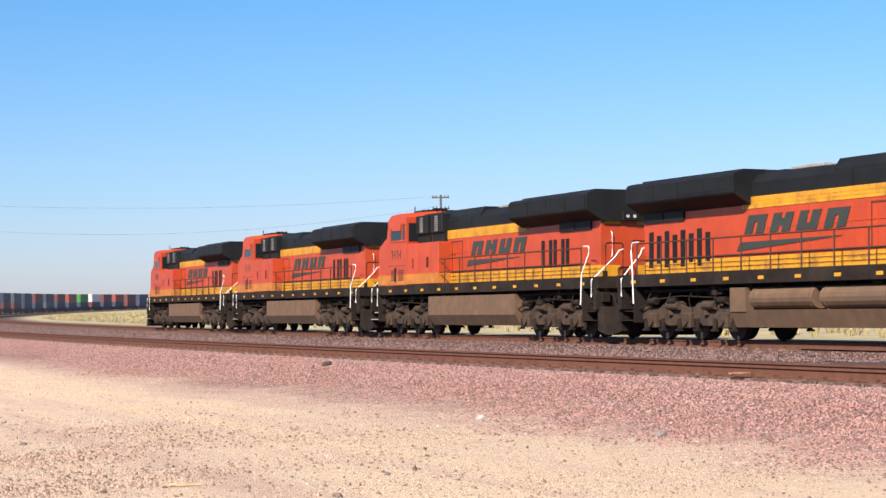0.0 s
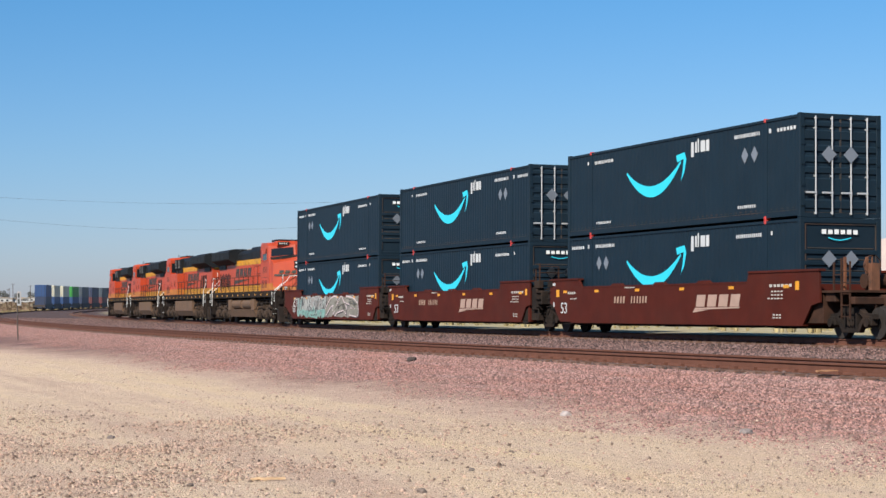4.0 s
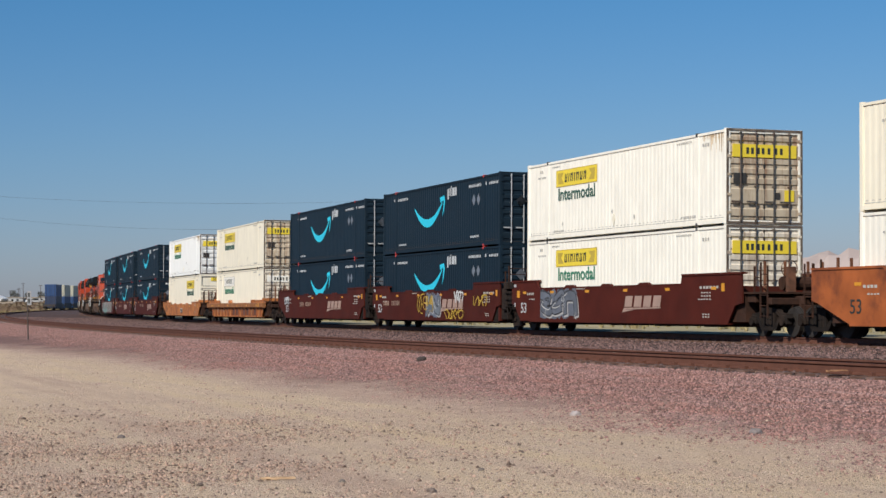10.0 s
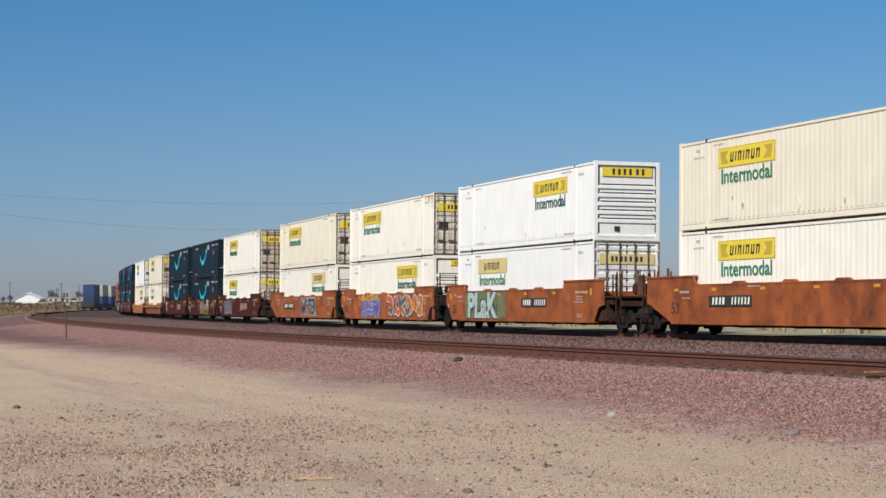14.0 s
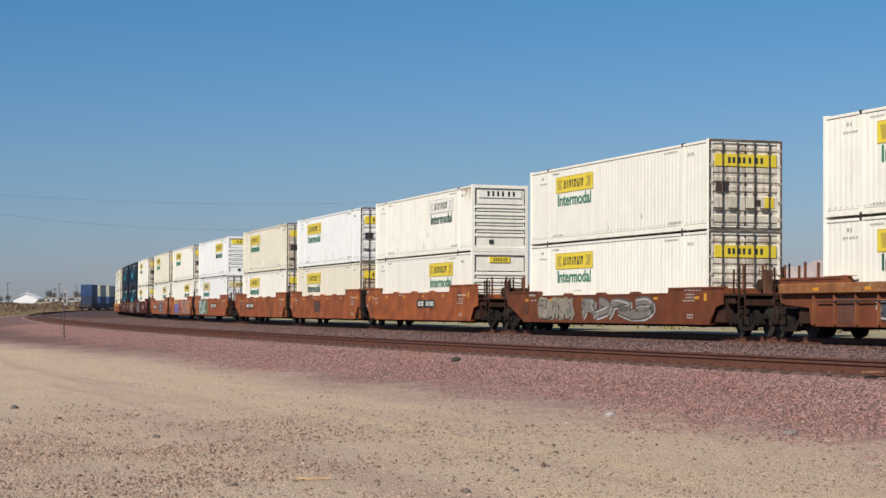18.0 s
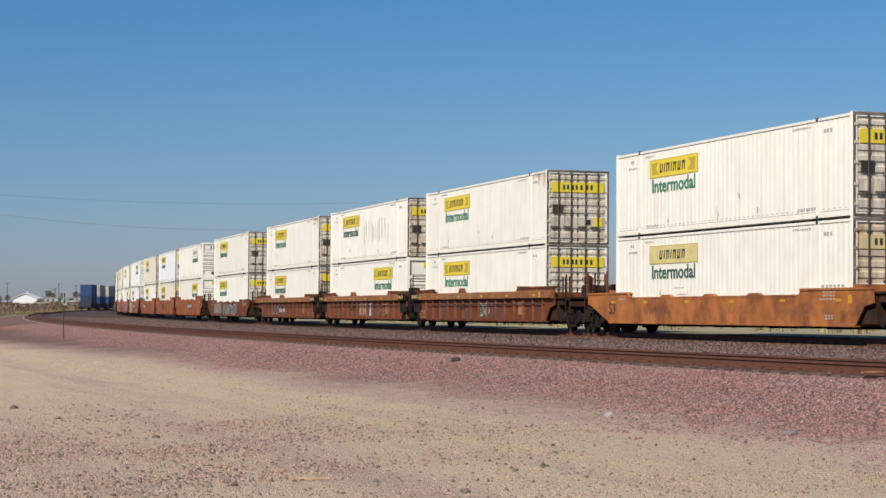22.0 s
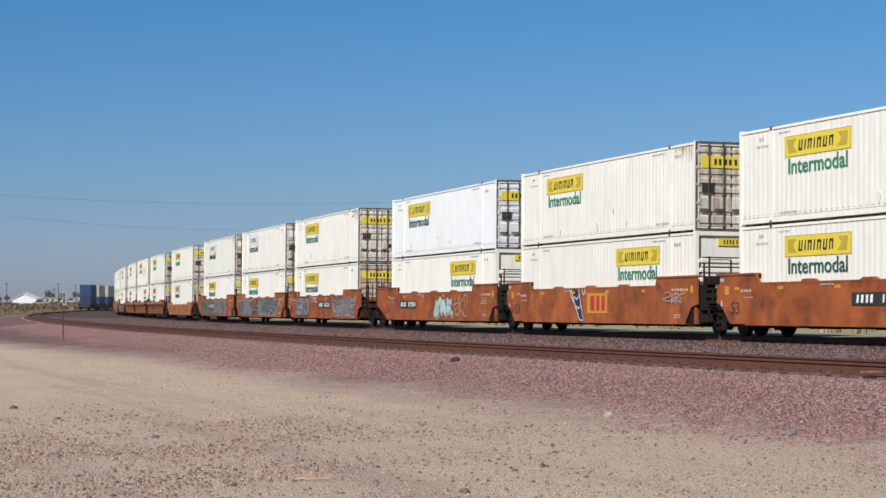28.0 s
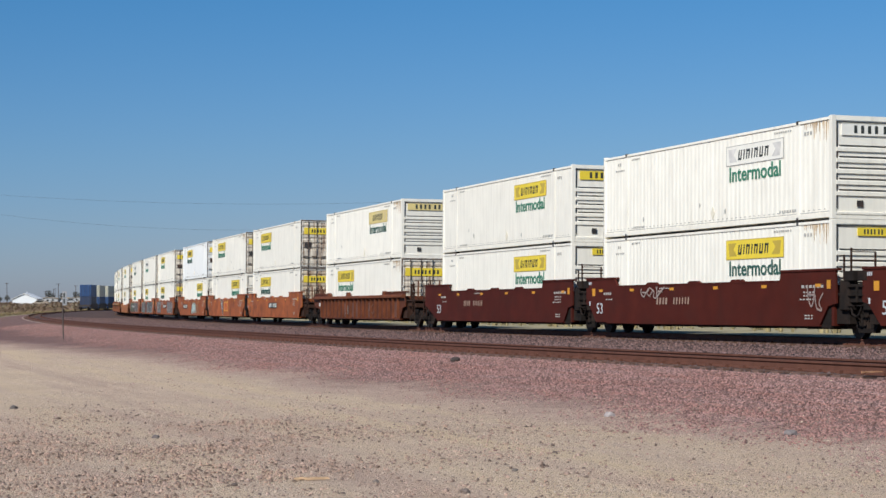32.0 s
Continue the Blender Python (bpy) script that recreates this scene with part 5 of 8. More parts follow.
            put("lettering", cached("reporting|w", reporting, M_SIGNWHITE), p)
        elif what == "marks":
            put("lettering", cached("reporting|f", reporting, M_DULLMARK), root, pose(tag[1], WY + 0.003, tag[2]))
        elif what == "logo":
            put("rail_logo", cached("rail_logo", rail_logo, M_PALELOGO), root, pose(tag[1], WY + 0.004, 0.88), "pale slanted logo blocks")
        elif what == "blocks":
            put("rail_logo", cached("block_logo" + tag[2].name, lambda bm: bars(bm, -0.75, 0.75, -0.32, 0.32, 3, 0, 0, 0.25, 2), tag[2]), root, pose(tag[1], WY + (0.012 if ribbed else 0.004), 0.85 if ribbed else 1.02))
        elif what == "scribble":
            scribble(root, *tag[1:])
        elif what == "panel":
            pn = put("logo_panel", cached("logo_panel", lambda bm: box(bm, -0.95, 0.95, 0, 0.005, -0.36, 0.36), M_TAB), root, pose(tag[1], WY + 0.002, 1.05), "yellow panel with red blocks")
            put("rail_logo", cached("panel_blocks", lambda bm: bars(bm, -0.72, 0.72, -0.27, 0.27, 3, 0.005, 0, 0.3, 2), M_REDTAB), pn)
        elif what == "number":
            put("size_number", word_mesh(tag[2], 0.75, 0.36, M_SCUFF, "number|" + tag[2]), root, pose(tag[1], WY + 0.036, tag[3]))
        elif what == "poster":
            bm = B()
            r = random.Random(4)
            box(bm, -0.2, 0.2, 0, 0.005, -0.34, 0.3)
            po = part("poster", bm, M_FAINT2, root, "torn white and blue notice")
            po.location = (tag[1], WY + 0.012, tag[2])
            bm = B()
            for i in range(7):
                ribbon(bm, [(-0.16 + 0.05 * i, -0.3 + 0.3 * r.random()), (-0.16 + 0.05 * i, 0.26 - 0.2 * r.random())], 0.025, 0.007)
            part("stripe", bm, M_NOTICE, po, "blue-grey stripes")
        elif what == "shard":
            bm = B()
            prism(bm, [(2.15, 1.58), (1.50, 1.58), (1.30, 1.1), (1.05, 0.45), (1.35, 0.45), (1.75, 0.95)], WY + 0.003, WY + 0.006)
            part("graffiti_letter", bm, spray((0.03, 0.035, 0.045)), root, "narrow black painted shard")
            bm = B()
            for pts in (((2.2, 1.58), (1.78, 0.95), (1.36, 0.45), (1.04, 0.43)), ((1.5, 1.58), (1.27, 1.1), (1.0, 0.45)), ((1.95, 1.3), (1.6, 1.2), (1.42, 1.35)), ((1.7, 0.95), (1.45, 0.85), (1.25, 0.98)), ((2.32, 1.58), (2.2, 1.3), (1.95, 1.1)), ((1.15, 1.58), (1.0, 1.35), (0.8, 1.55)), ((0.9, 1.6), (0.75, 1.4))):
                ribbon(bm, pts, 0.06, WY + 0.009, 0.3)
            part("graffiti_outline", bm, spray((0.6, 0.6, 0.58)), root, "white painted edges")
        elif what == "cloud":
            _, a, b, z0, z1 = tag
            r = random.Random(8)
            bm = B()
            lo = [(b + (a - b) * i / 14, z0 + 0.1 * r.random()) for i in range(15)]
            hi = [(b + (a - b) * i / 14 + 0.1 * r.random(), z1 - 0.3 * r.random() * abs(i - 7) / 7) for i in range(15)]
            prism(bm, lo + hi[::-1], WY + 0.003, WY + 0.006)
            part("graffiti_background", bm, spray((0.15, 0.17, 0.08)), root, "olive spray-painted cloud")
        elif what == "word":
            _, x, z, text, w, h, ink, words = tag
            line = (0.55, 0.55, 0.53) if sum(ink) < 0.3 else (0.03, 0.035, 0.035)
            put("graffiti_letter", word_mesh(text, w + 0.14, h + 0.10, spray(line), "tagline|" + text, 0.085), root, pose(x, WY + 0.012, z), "contrasting outline of spray-painted letters")
            put("graffiti_letter", word_mesh(text, w, h, spray(ink), "tag|" + text, 0.045), root, pose(x, WY + 0.02, z), words)
            r = random.Random(text)
            bm = B()
            for i in range(26):
                a, b = x + r.uniform(-w / 2, w / 2), z + r.uniform(-h / 2, h / 2) * 0.9
                stroke(bm, [(a, b), (a + r.uniform(-0.12, 0.12), b - r.uniform(0.08, 0.3))], r.uniform(0.015, 0.05), WY + 0.026)
            tagged(part("graffiti_outline", bm, spray(line), root, "thin spray-painted strokes"), kind="stuff")
        else:
            graffiti(root, *tag[1:])
    return root


M_RUSTY = material("rusty_housing", (0.13, 0.052, 0.026), 0.8, vary=0.35, scale=4.0, dirt=(0.03, 0.018, 0.012), dirt_amount=0.8, dirt_scale=3.0)
M_DULLMARK = material("dull_stencil", (0.34, 0.23, 0.17), 0.7, vary=0.2)
M_PALELOGO = material("pale_stencil", (0.36, 0.24, 0.19), 0.65, vary=0.1)
# ---- locomotives ----
def loco_sill(bm):
    box(bm, -10.55, 10.35, -1.5, 1.5, 1.55, 1.92, 0.01)
    box(bm, -6.2, 6.2, -0.7, 0.7, 1.05, 1.56)


def loco_hood_low(bm):
    extrude_x(bm, [(-0.97, 1.92), (0.97, 1.92), (0.97, 3.62), (-0.97, 3.62)], -9.72, 6.22)
    extrude_x(bm, [(-0.97, 3.60), (0.97, 3.60), (0.97, 3.96), (-0.97, 3.96)], -9.715, -4.2)


def control_cabinet(bm):
    """The full-width cabinet behind the cab, on one side only."""
    box(bm, 2.88, 6.22, 0.95, 1.49, 1.92, 3.50, 0.02)
    for x in (3.6, 4.9):
        box(bm, x, x + 0.02, 1.485, 1.5, 2.4, 3.4)


def cabinet_stripe(bm):
    box(bm, 2.875, 6.2, 1.0, 1.503, 1.95, 2.33)


def cabinet_slot(bm):
    for x in (3.9, 4.0, 5.5):
        box(bm, x, x + 0.05, 1.495, 1.508, 2.55, 2.95)
    box(bm, 7.36, 7.56, 1.495, 1.512, 2.05, 2.62)


def end_yellow(bm):
    """Yellow top corners of the hood's rear end and the stripe along its foot."""
    for k in (-1, 1):
        vs = [bm.verts.new((x, k * y, z)) for x in (-9.715, -9.73) for y, z in ((0.96, 3.60), (0.30, 3.60), (0.30, 3.93))]
        fs = [bm.faces.new([vs[i] for i in q]) for q in ((0, 1, 2), (3, 4, 5), (0, 1, 4, 3), (1, 2, 5, 4), (2, 0, 3, 5))]
        bmesh.ops.recalc_face_normals(bm, faces=fs)
        box(bm, -9.73, -9.715, k * 0.30, k * 0.97, 1.95, 2.3)


def end_door(bm):
    """The recessed middle of the rear end with its lamp box."""
    box(bm, -9.735, -9.71, -0.28, 0.28, 1.95, 3.55)


def end_lamps(bm):
    for y in (-0.12, 0.12):
        cyl(bm, (-9.90, y, 3.84), (-9.92, y, 3.84), 0.055, 10)


def end_lamp_box(bm):
    box(bm, -9.9, -9.7, -0.30, 0.30, 3.70, 3.98, 0.02)


def end_grab(k):
    return lambda bm: tube(bm, [(-9.72, k * 0.62, 2.55), (-9.80, k * 0.62, 2.6), (-9.80, k * 0.62, 3.3), (-9.72, k * 0.62, 3.35)], 0.016)


def hood_doors(bm):
    """Raised seams of the hood doors on both sides."""
    for s in (-1, 1):
        for i in range(19):
            x = -3.0 + i * 0.5
            box(bm, x - 0.012, x + 0.012, s * 0.965, s * 0.985, 2.3, 3.55)
        box(bm, -3.0, 6.1, s * 0.965, s * 0.985, 3.05, 3.075)


def hood_stripe(z0, z1, x0=-9.7):
    def build(bm):
        extrude_x(bm, [(-0.985, z0), (0.985, z0), (0.985, z1), (-0.985, z1)], x0, 6.2)
        for s in (-1, 1):
            x = x0 + 0.1
            while x < 6.1:
                box(bm, x, x + 0.02, s * 0.98, s * 1.0, z0 + 0.02, z1 - 0.02)
                x += 0.5
            for k in (0.33, 0.66):
                z = z0 + (z1 - z0) * k
                box(bm, x0, 6.2, s * 0.98, s * 0.994, z - 0.012, z + 0.012)
    return build


def loco_hood_top(bm):
    extrude_x(bm, [(-0.95, 3.93), (0.95, 3.93), (0.95, 4.30), (0.74, 4.55), (-0.74, 4.55), (-0.95, 4.30)], -3.8, 6.2)
    extrude_x(bm, [(-0.95, 4.2), (0.95, 4.2), (0.93, 4.42), (0.76, 4.68), (-0.76, 4.68), (-0.93, 4.42)], 0.1, 6.15)
    extrude_x(bm, [(-0.6, 4.5), (0.6, 4.5), (0.55, 4.62), (-0.55, 4.62)], -3.7, -2.7)
    for x in (0.9, 2.3, 3.4, 4.8):
        box(bm, x, x + 0.03, -0.965, 0.965, 3.95, 4.36)


def radiator(bm):
    # black underside brought lower to stand for the shadow on the hood below it
    half = [(0.97, 3.70), (1.30, 3.88), (1.50, 4.00), (1.53, 4.05), (1.53, 4.50), (1.47, 4.58), (1.30, 4.63), (0.7, 4.68)]
    extrude_x(bm, half + [(-y, z) for y, z in half[::-1]], -9.86, -3.75)


def radiator_screens(bm):
    for i in range(5):
        x = -9.6 + i * 1.15
        box(bm, x, x + 1.05, -1.1, 1.1, 4.655, 4.70)
    for s in (-1, 1):
        box(bm, -9.7, -3.9, s * 1.525, s * 1.538, 4.14, 4.46)
        for i in range(4):
            x = -9.7 + i * 1.45
            box(bm, x, x + 0.05, s * 1.53, s * 1.55, 4.08, 4.50)


def grilles(bm):
    for i in range(8):
        x = -9.4 + i * 0.465
        box(bm, x, x + 0.24, -0.965, -0.995, 2.12 + (0.12 if i % 2 else 0.0), 3.18 - (0.12 if i % 2 else 0.0))
    for x in (-7.4, -7.05, -6.45, -6.1, -5.5):
        box(bm, x, x + 0.22, 0.965, 0.995, 2.32, 3.22)
    for s, x0 in ((-1, -9.65), (1, -9.1)):
        for k in (0, 1):
            prism(bm, [(x0 + k * 1.2, 3.45), (x0 + 1.14 + k * 1.2, 3.45), (x0 + 1.14 + k * 1.2, 3.86), (x0 + k * 1.2, 3.86)], s * 0.965, s * 1.03)


def loco_cab(bm):
    side = [(6.2, 1.92), (8.6, 1.92), (8.6, 3.50), (8.42, 3.85), (8.30, 4.50), (7.9, 4.70), (6.4, 4.72), (6.2, 4.55)]
    mid = [(6.2, 1.92), (9.0, 1.92), (9.0, 3.62), (8.85, 3.98), (8.68, 4.62), (8.2, 4.84), (6.4, 4.86), (6.2, 4.7)]
    rings = [[bm.verts.new((x, y, z)) for x, z in o] for y, o in ((-1.5, side), (0.0, mid), (1.5, side))]
    fs = [bm.faces.new(rings[0]), bm.faces.new(rings[2][::-1])]
    for lo, hi in zip(rings, rings[1:]):
        for i in range(8):
            fs.append(bm.faces.new((lo[i], hi[i], hi[(i + 1) % 8], lo[(i + 1) % 8])))
    bmesh.ops.recalc_face_normals(bm, faces=fs)
    # raised housings of the number boards
    for s in (-1, 1):
        box(bm, 7.9, 8.60, s * 0.28, s * 1.08, 4.48, 4.80, 0.05)


def rear_window(s):
    return lambda bm: box(bm, 6.185, 6.21, s * 1.03, s * 1.42, 3.62, 4.34)


def anti_glare(bm):
    """Black paint on the two top faces of the nose."""
    for s in (-1, 1):
        q = [(8.5, s * 1.44, 3.825), (8.86, s * 1.43, 3.69), (9.50, 0.0, 3.90), (8.85, 0.0, 4.005)]
        vs = [bm.verts.new((x, y, z + dz)) for dz in (-0.02, 0.012) for x, y, z in q]
        fs = [bm.faces.new([vs[i] for i in f]) for f in ((0, 1, 2, 3), (4, 5, 6, 7), (0, 1, 5, 4), (1, 2, 6, 5), (2, 3, 7, 6), (3, 0, 4, 7))]
        bmesh.ops.recalc_face_normals(bm, faces=fs)


NOSE_X, NOSE_R = 9.50, 10.24


def on_nose(s, u, z, out=0.0):
    """A point on one of the two slanted front faces of the nose: u from the ridge to the corner."""
    k = math.hypot(1.47, NOSE_R - NOSE_X)
    return Vector((NOSE_R - (NOSE_R - NOSE_X) * u + out * 1.47 / k, s * (1.47 * u + out * (NOSE_R - NOSE_X) / k), z))


def nose_plate(bm, s, u0, u1, z0, z1, deep=0.02, slant=0.0):
    vs = [bm.verts.new(on_nose(s, u, z, o)) for o in (-0.01, deep) for u, z in ((u0, z0), (u1, z0), (u1 + slant, z1), (u0 + slant, z1))]
    fs = [bm.faces.new([vs[i] for i in q]) for q in ((0, 1, 2, 3), (4, 5, 6, 7), (0, 1, 5, 4), (1, 2, 6, 5), (2, 3, 7, 6), (3, 0, 4, 7))]
    bmesh.ops.recalc_face_normals(bm, faces=fs)


def loco_nose(bm):
    """A wide nose: two front faces meeting in a ridge, top falling to both sides."""
    a = [(8.4, -1.485, 1.92), (8.4, 1.485, 1.92), (8.4, 1.485, 3.86), (8.8, 0.0, 4.02), (8.4, -1.485, 3.86)]
    b = [(NOSE_X, -1.47, 1.92), (NOSE_X, 1.47, 1.92), (NOSE_X - 0.03, 1.45, 3.46), (NOSE_R - 0.05, 0.0, 3.79), (NOSE_X - 0.03, -1.45, 3.46)]
    ra, rb = [bm.verts.new(p) for p in a], [bm.verts.new(p) for p in b]
    low = bm.verts.new((NOSE_R, 0.0, 1.92))
    fs = [bm.faces.new(ra)]
    for i in range(1, 5):
        fs.append(bm.faces.new((ra[i], rb[i], rb[(i + 1) % 5], ra[(i + 1) % 5])))
    fs += [bm.faces.new((rb[0], low, rb[3], rb[4])), bm.faces.new((low, rb[1], rb[2], rb[3])), bm.faces.new((ra[0], ra[1], rb[1], low, rb[0]))]
    bmesh.ops.recalc_face_normals(bm, faces=fs)


def side_window(s, x0, x1):
    return lambda bm: box(bm, x0, x1, s * 1.49, s * 1.51, 3.70, 4.31)


def windscreen(s):
    def build(bm):
        def at(y, z, out):
            k = abs(y) / 1.5
            return (8.42 + 0.43 * (1 - k) - 0.22 * (z - 3.85 - 0.1 * (1 - k)) + out, y, z)
        pts = ((0.13, 4.02), (1.38, 3.90), (1.34, 4.35), (0.13, 4.46))
        vs = [bm.verts.new(at(s * y, z, o)) for o in (-0.05, 0.03) for y, z in pts]
        fs = [bm.faces.new([vs[i] for i in q]) for q in ((0, 1, 2, 3), (4, 5, 6, 7), (0, 1, 5, 4), (1, 2, 6, 5), (2, 3, 7, 6), (3, 0, 4, 7))]
        bmesh.ops.recalc_face_normals(bm, faces=fs)
    return build


def number_board(s):
    return lambda bm: box(bm, 8.5, 8.615, s * 0.36, s * 1.00, 4.55, 4.74)


def number_bars(s):
    return lambda bm: [box(bm, 8.61, 8.622, s * (0.46 + i * 0.13), s * (0.54 + i * 0.13), 4.60, 4.70) for i in range(4)]


def window_trim(bm):
    for s in (-1, 1):
        for x in (6.32, 6.68, 8.02):
            box(bm, x - 0.03, x + 0.03, s * 1.495, s * 1.525, 3.64, 4.38)
        box(bm, 6.32, 8.02, s * 1.495, s * 1.53, 3.63, 3.69)
        prism(bm, [(6.72, 4.34), (7.95, 4.36), (7.9, 4.28), (7.7, 4.08), (6.78, 4.06)], s * 1.51, s * 1.56)


def headlight(bm):
    for s in (-1, 1):
        nose_plate(bm, s, 0.08, 0.24, 3.18, 3.62, 0.05)


def lenses(bm):
    for z in (3.29, 3.51):
        for s in (-1, 1):
            cyl(bm, on_nose(s, 0.16, z, 0.04), on_nose(s, 0.16, z, 0.08), 0.055, 12)
    for y in (-0.9, 0.9):
        cyl(bm, (10.33, y, 2.05), (10.4, y, 2.05), 0.09, 10)


def fuel_tank(bm):
    extrude_x(bm, [(-1.45, 0.75), (-1.2, 0.38), (1.2, 0.38), (1.45, 0.75), (1.45, 1.45), (-1.45, 1.45)], -4.1, 4.0)


def fuel_tank_cut(bm):
    """A tank with a shelf on one side for two air reservoirs."""
    extrude_x(bm, [(-0.95, 0.85), (-1.45, 0.85), (-1.25, 0.38), (1.2, 0.38), (1.45, 0.75), (1.45, 1.45), (-0.95, 1.45)], -4.1, 4.0)
    for x in (-4.1, 3.2):
        box(bm, x, x + 0.8, -1.45, -0.9, 0.8, 1.45)


def reservoirs(bm):
    for a, b in ((-3.1, -0.15), (0.2, 3.1)):
        cyl(bm, (a, -1.18, 1.16), (b, -1.18, 1.16), 0.29, 16)
        for x in (a + 0.15, b - 0.15):
            cyl(bm, (x - 0.03, -1.18, 1.16), (x + 0.03, -1.18, 1.16), 0.305, 16)


def loco_steps(bm):
    """The back plate and cheeks of a corner step well, on the +y side."""
    o = [(9.42, 0.5), (9.42, 1.66), (10.44, 1.66), (10.44, 1.6), (9.46, 1.6), (9.46, 0.5)]
    prism(bm, o, 0.8, 1.49)
    prism(bm, [(9.46, 0.5), (9.46, 1.6), (10.40, 1.6), (10.40, 0.5)], 0.78, 0.86)


def step_tread(bm):
    box(bm, 9.47, 10.39, 0.90, 1.478, 0.0, 0.03)


def step_edges(bm):
    for i, z in enumerate((0.585, 0.86, 1.135, 1.41)):
        box(bm, 9.5, 10.36, 1.478 - 0.13 * i, 1.492 - 0.13 * i, z - 0.012, z + 0.012)


def bent_rail(k, rear):
    """A tall white handrail that rises from the steps and leans to the end of the engine."""
    def build(bm):
        if k == 1:
            pts = [(10.16, 1.53, 1.28), (10.16, 1.53, 1.80), (10.34, 0.78, 2.56), (10.40, 0.68, 2.74), (10.42, 0.15 if not rear else 0.55, 2.78)]
        elif rear:
            pts = [(9.40, 1.53, 1.05), (9.46, 1.53, 2.0), (9.74, 1.42, 2.62), (9.74, 1.40, 2.82), (9.68, 1.40, 2.88), (9.34, 1.40, 2.89)]
        else:
            pts = [(9.48, 1.53, 1.12), (9.48, 1.53, 1.79), (9.92, 1.02, 2.32), (9.95, 0.98, 2.82)]
        tube(bm, pts, 0.021)
    return build


def rail_post(bm):
    cyl(bm, (0, 0, 1.9), (0, 0, 2.84), 0.026, 6)


def rail_bar(x1):
    return lambda bm: cyl(bm, (-9.3, 0, 0), (x1, 0, 0), 0.023, 6)


def end_rail(s):
    def build(bm):
        tube(bm, [(10.3, s * 0.5, 1.9), (10.3, s * 0.5, 2.92), (10.3, s * 0.56, 2.97), (10.3, s * 1.04, 2.97), (10.3, s * 1.1, 2.92), (10.3, s * 1.1, 1.9)], 0.024)
    return build


def plow(bm):
    prism(bm, [(10.35, 0.25), (10.95, 0.12), (10.75, 0.95), (10.35, 1.0)], -1.4, 1.4)
    box(bm, 10.2, 10.45, -1.5, 1.5, 0.9, 1.56)
    box(bm, 10.4, 11.15, -0.2, 0.2, 0.75, 1.1, 0.04)
    for y in (-1.0, -0.75, -0.5, 0.45, 0.7, 0.95):
        tube(bm, [(10.44, y, 1.38), (10.62, y, 1.34), (10.80, y * 0.95, 0.95), (10.74, y * 0.85, 0.62)], 0.03)
    for y in (-1.2, 1.2):
        box(bm, 10.42, 10.56, y - 0.14, y + 0.14, 1.12, 1.44, 0.02)
        box(bm, 10.40, 10.52, y - 0.06, y + 0.06, 1.5, 2.1)


def sill_tabs(bm):
    for s in (-1, 1):
        for i in range(11):
            x = -9.6 + i * 1.75
            box(bm, x, x + 0.28, s * 1.498, s * 1.506, 1.66, 1.75)


def loco_wheel(bm):
    cyl(bm, (0, -0.07, 0), (0, 0.07, 0), 0.53, 24)
    cyl(bm, (0, -0.10, 0), (0, -0.07, 0), 0.56, 24)
    cyl(bm, (0, 0.07, 0), (0, 0.12, 0), 0.2, 12)


def loco_truck_frame(bm):
    prism(bm, [(-2.75, 0.62), (-2.6, 0.98), (-1.7, 0.92), (-1.35, 1.12), (-0.6, 1.12), (-0.3, 0.95), (0.3, 0.95), (0.6, 1.12), (1.35, 1.12), (1.7, 0.92), (2.6, 0.98), (2.75, 0.62), (2.4, 0.5), (1.5, 0.58), (1.25, 0.42), (0.75, 0.42), (0.45, 0.6), (-0.45, 0.6), (-0.75, 0.42), (-1.25, 0.42), (-1.5, 0.58), (-2.4, 0.5)], -0.08, 0.08)
    for x in (-1.98, 0.0, 1.98):
        box(bm, x - 0.24, x + 0.24, 0.02, 0.2, 0.34, 0.78, 0.03)
        cyl(bm, (x, 0.1, 0.55), (x, 0.26, 0.55), 0.14, 10)
    for x in (-1.0, 1.0):
        cyl(bm, (x, 0.06, 0.72), (x, 0.06, 1.05), 0.13, 10)
        cyl(bm, (x - 0.55, 0.14, 0.98), (x + 0.1, 0.14, 0.98), 0.12, 10)


def truck_gear(bm):
    """Brake cylinders, coil springs, hangers and pipes on the truck side."""
    for x in (-2.45, -1.45, -0.5, 0.5, 1.45, 2.45):
        cyl(bm, (x, 0.10, 0.30), (x, 0.10, 0.62), 0.075, 8)
        box(bm, x - 0.09, x + 0.09, 0.04, 0.20, 0.26, 0.32)
    for x in (-2.2, 0.55, 1.7):
        cyl(bm, (x, 0.18, 1.12), (x + 0.42, 0.18, 1.12), 0.10, 10)
    tube(bm, [(-2.8, 0.2, 0.9), (-1.6, 0.22, 1.2), (0.2, 0.22, 1.26), (1.7, 0.22, 1.18), (2.8, 0.2, 0.88)], 0.022)
    for x in (-1.7, -0.3, 0.9, 2.1):
        tube(bm, [(x, 0.12, 1.45), (x + 0.08, 0.22, 1.15), (x + 0.02, 0.2, 0.95)], 0.025)


def loco_truck_core(bm):
    box(bm, -2.5, 2.5, -0.6, 0.6, 0.55, 1.05)
    for x in (-1.98, 0, 1.98):
        cyl(bm, (x, -1.0, 0.55), (x, 1.0, 0.55), 0.1, 8)


def underbits(bm):
    r = random.Random(5)
    for s in (-1, 1):
        cyl(bm, (-9.2, s * 1.25, 1.42), (9.2, s * 1.25, 1.42), 0.05, 6)
        for _ in range(20):
            x = r.uniform(-9, 9)
            box(bm, x, x + r.uniform(0.15, 0.5), s * 0.9, s * r.uniform(1.1, 1.35), r.uniform(1.1, 1.3), 1.54)


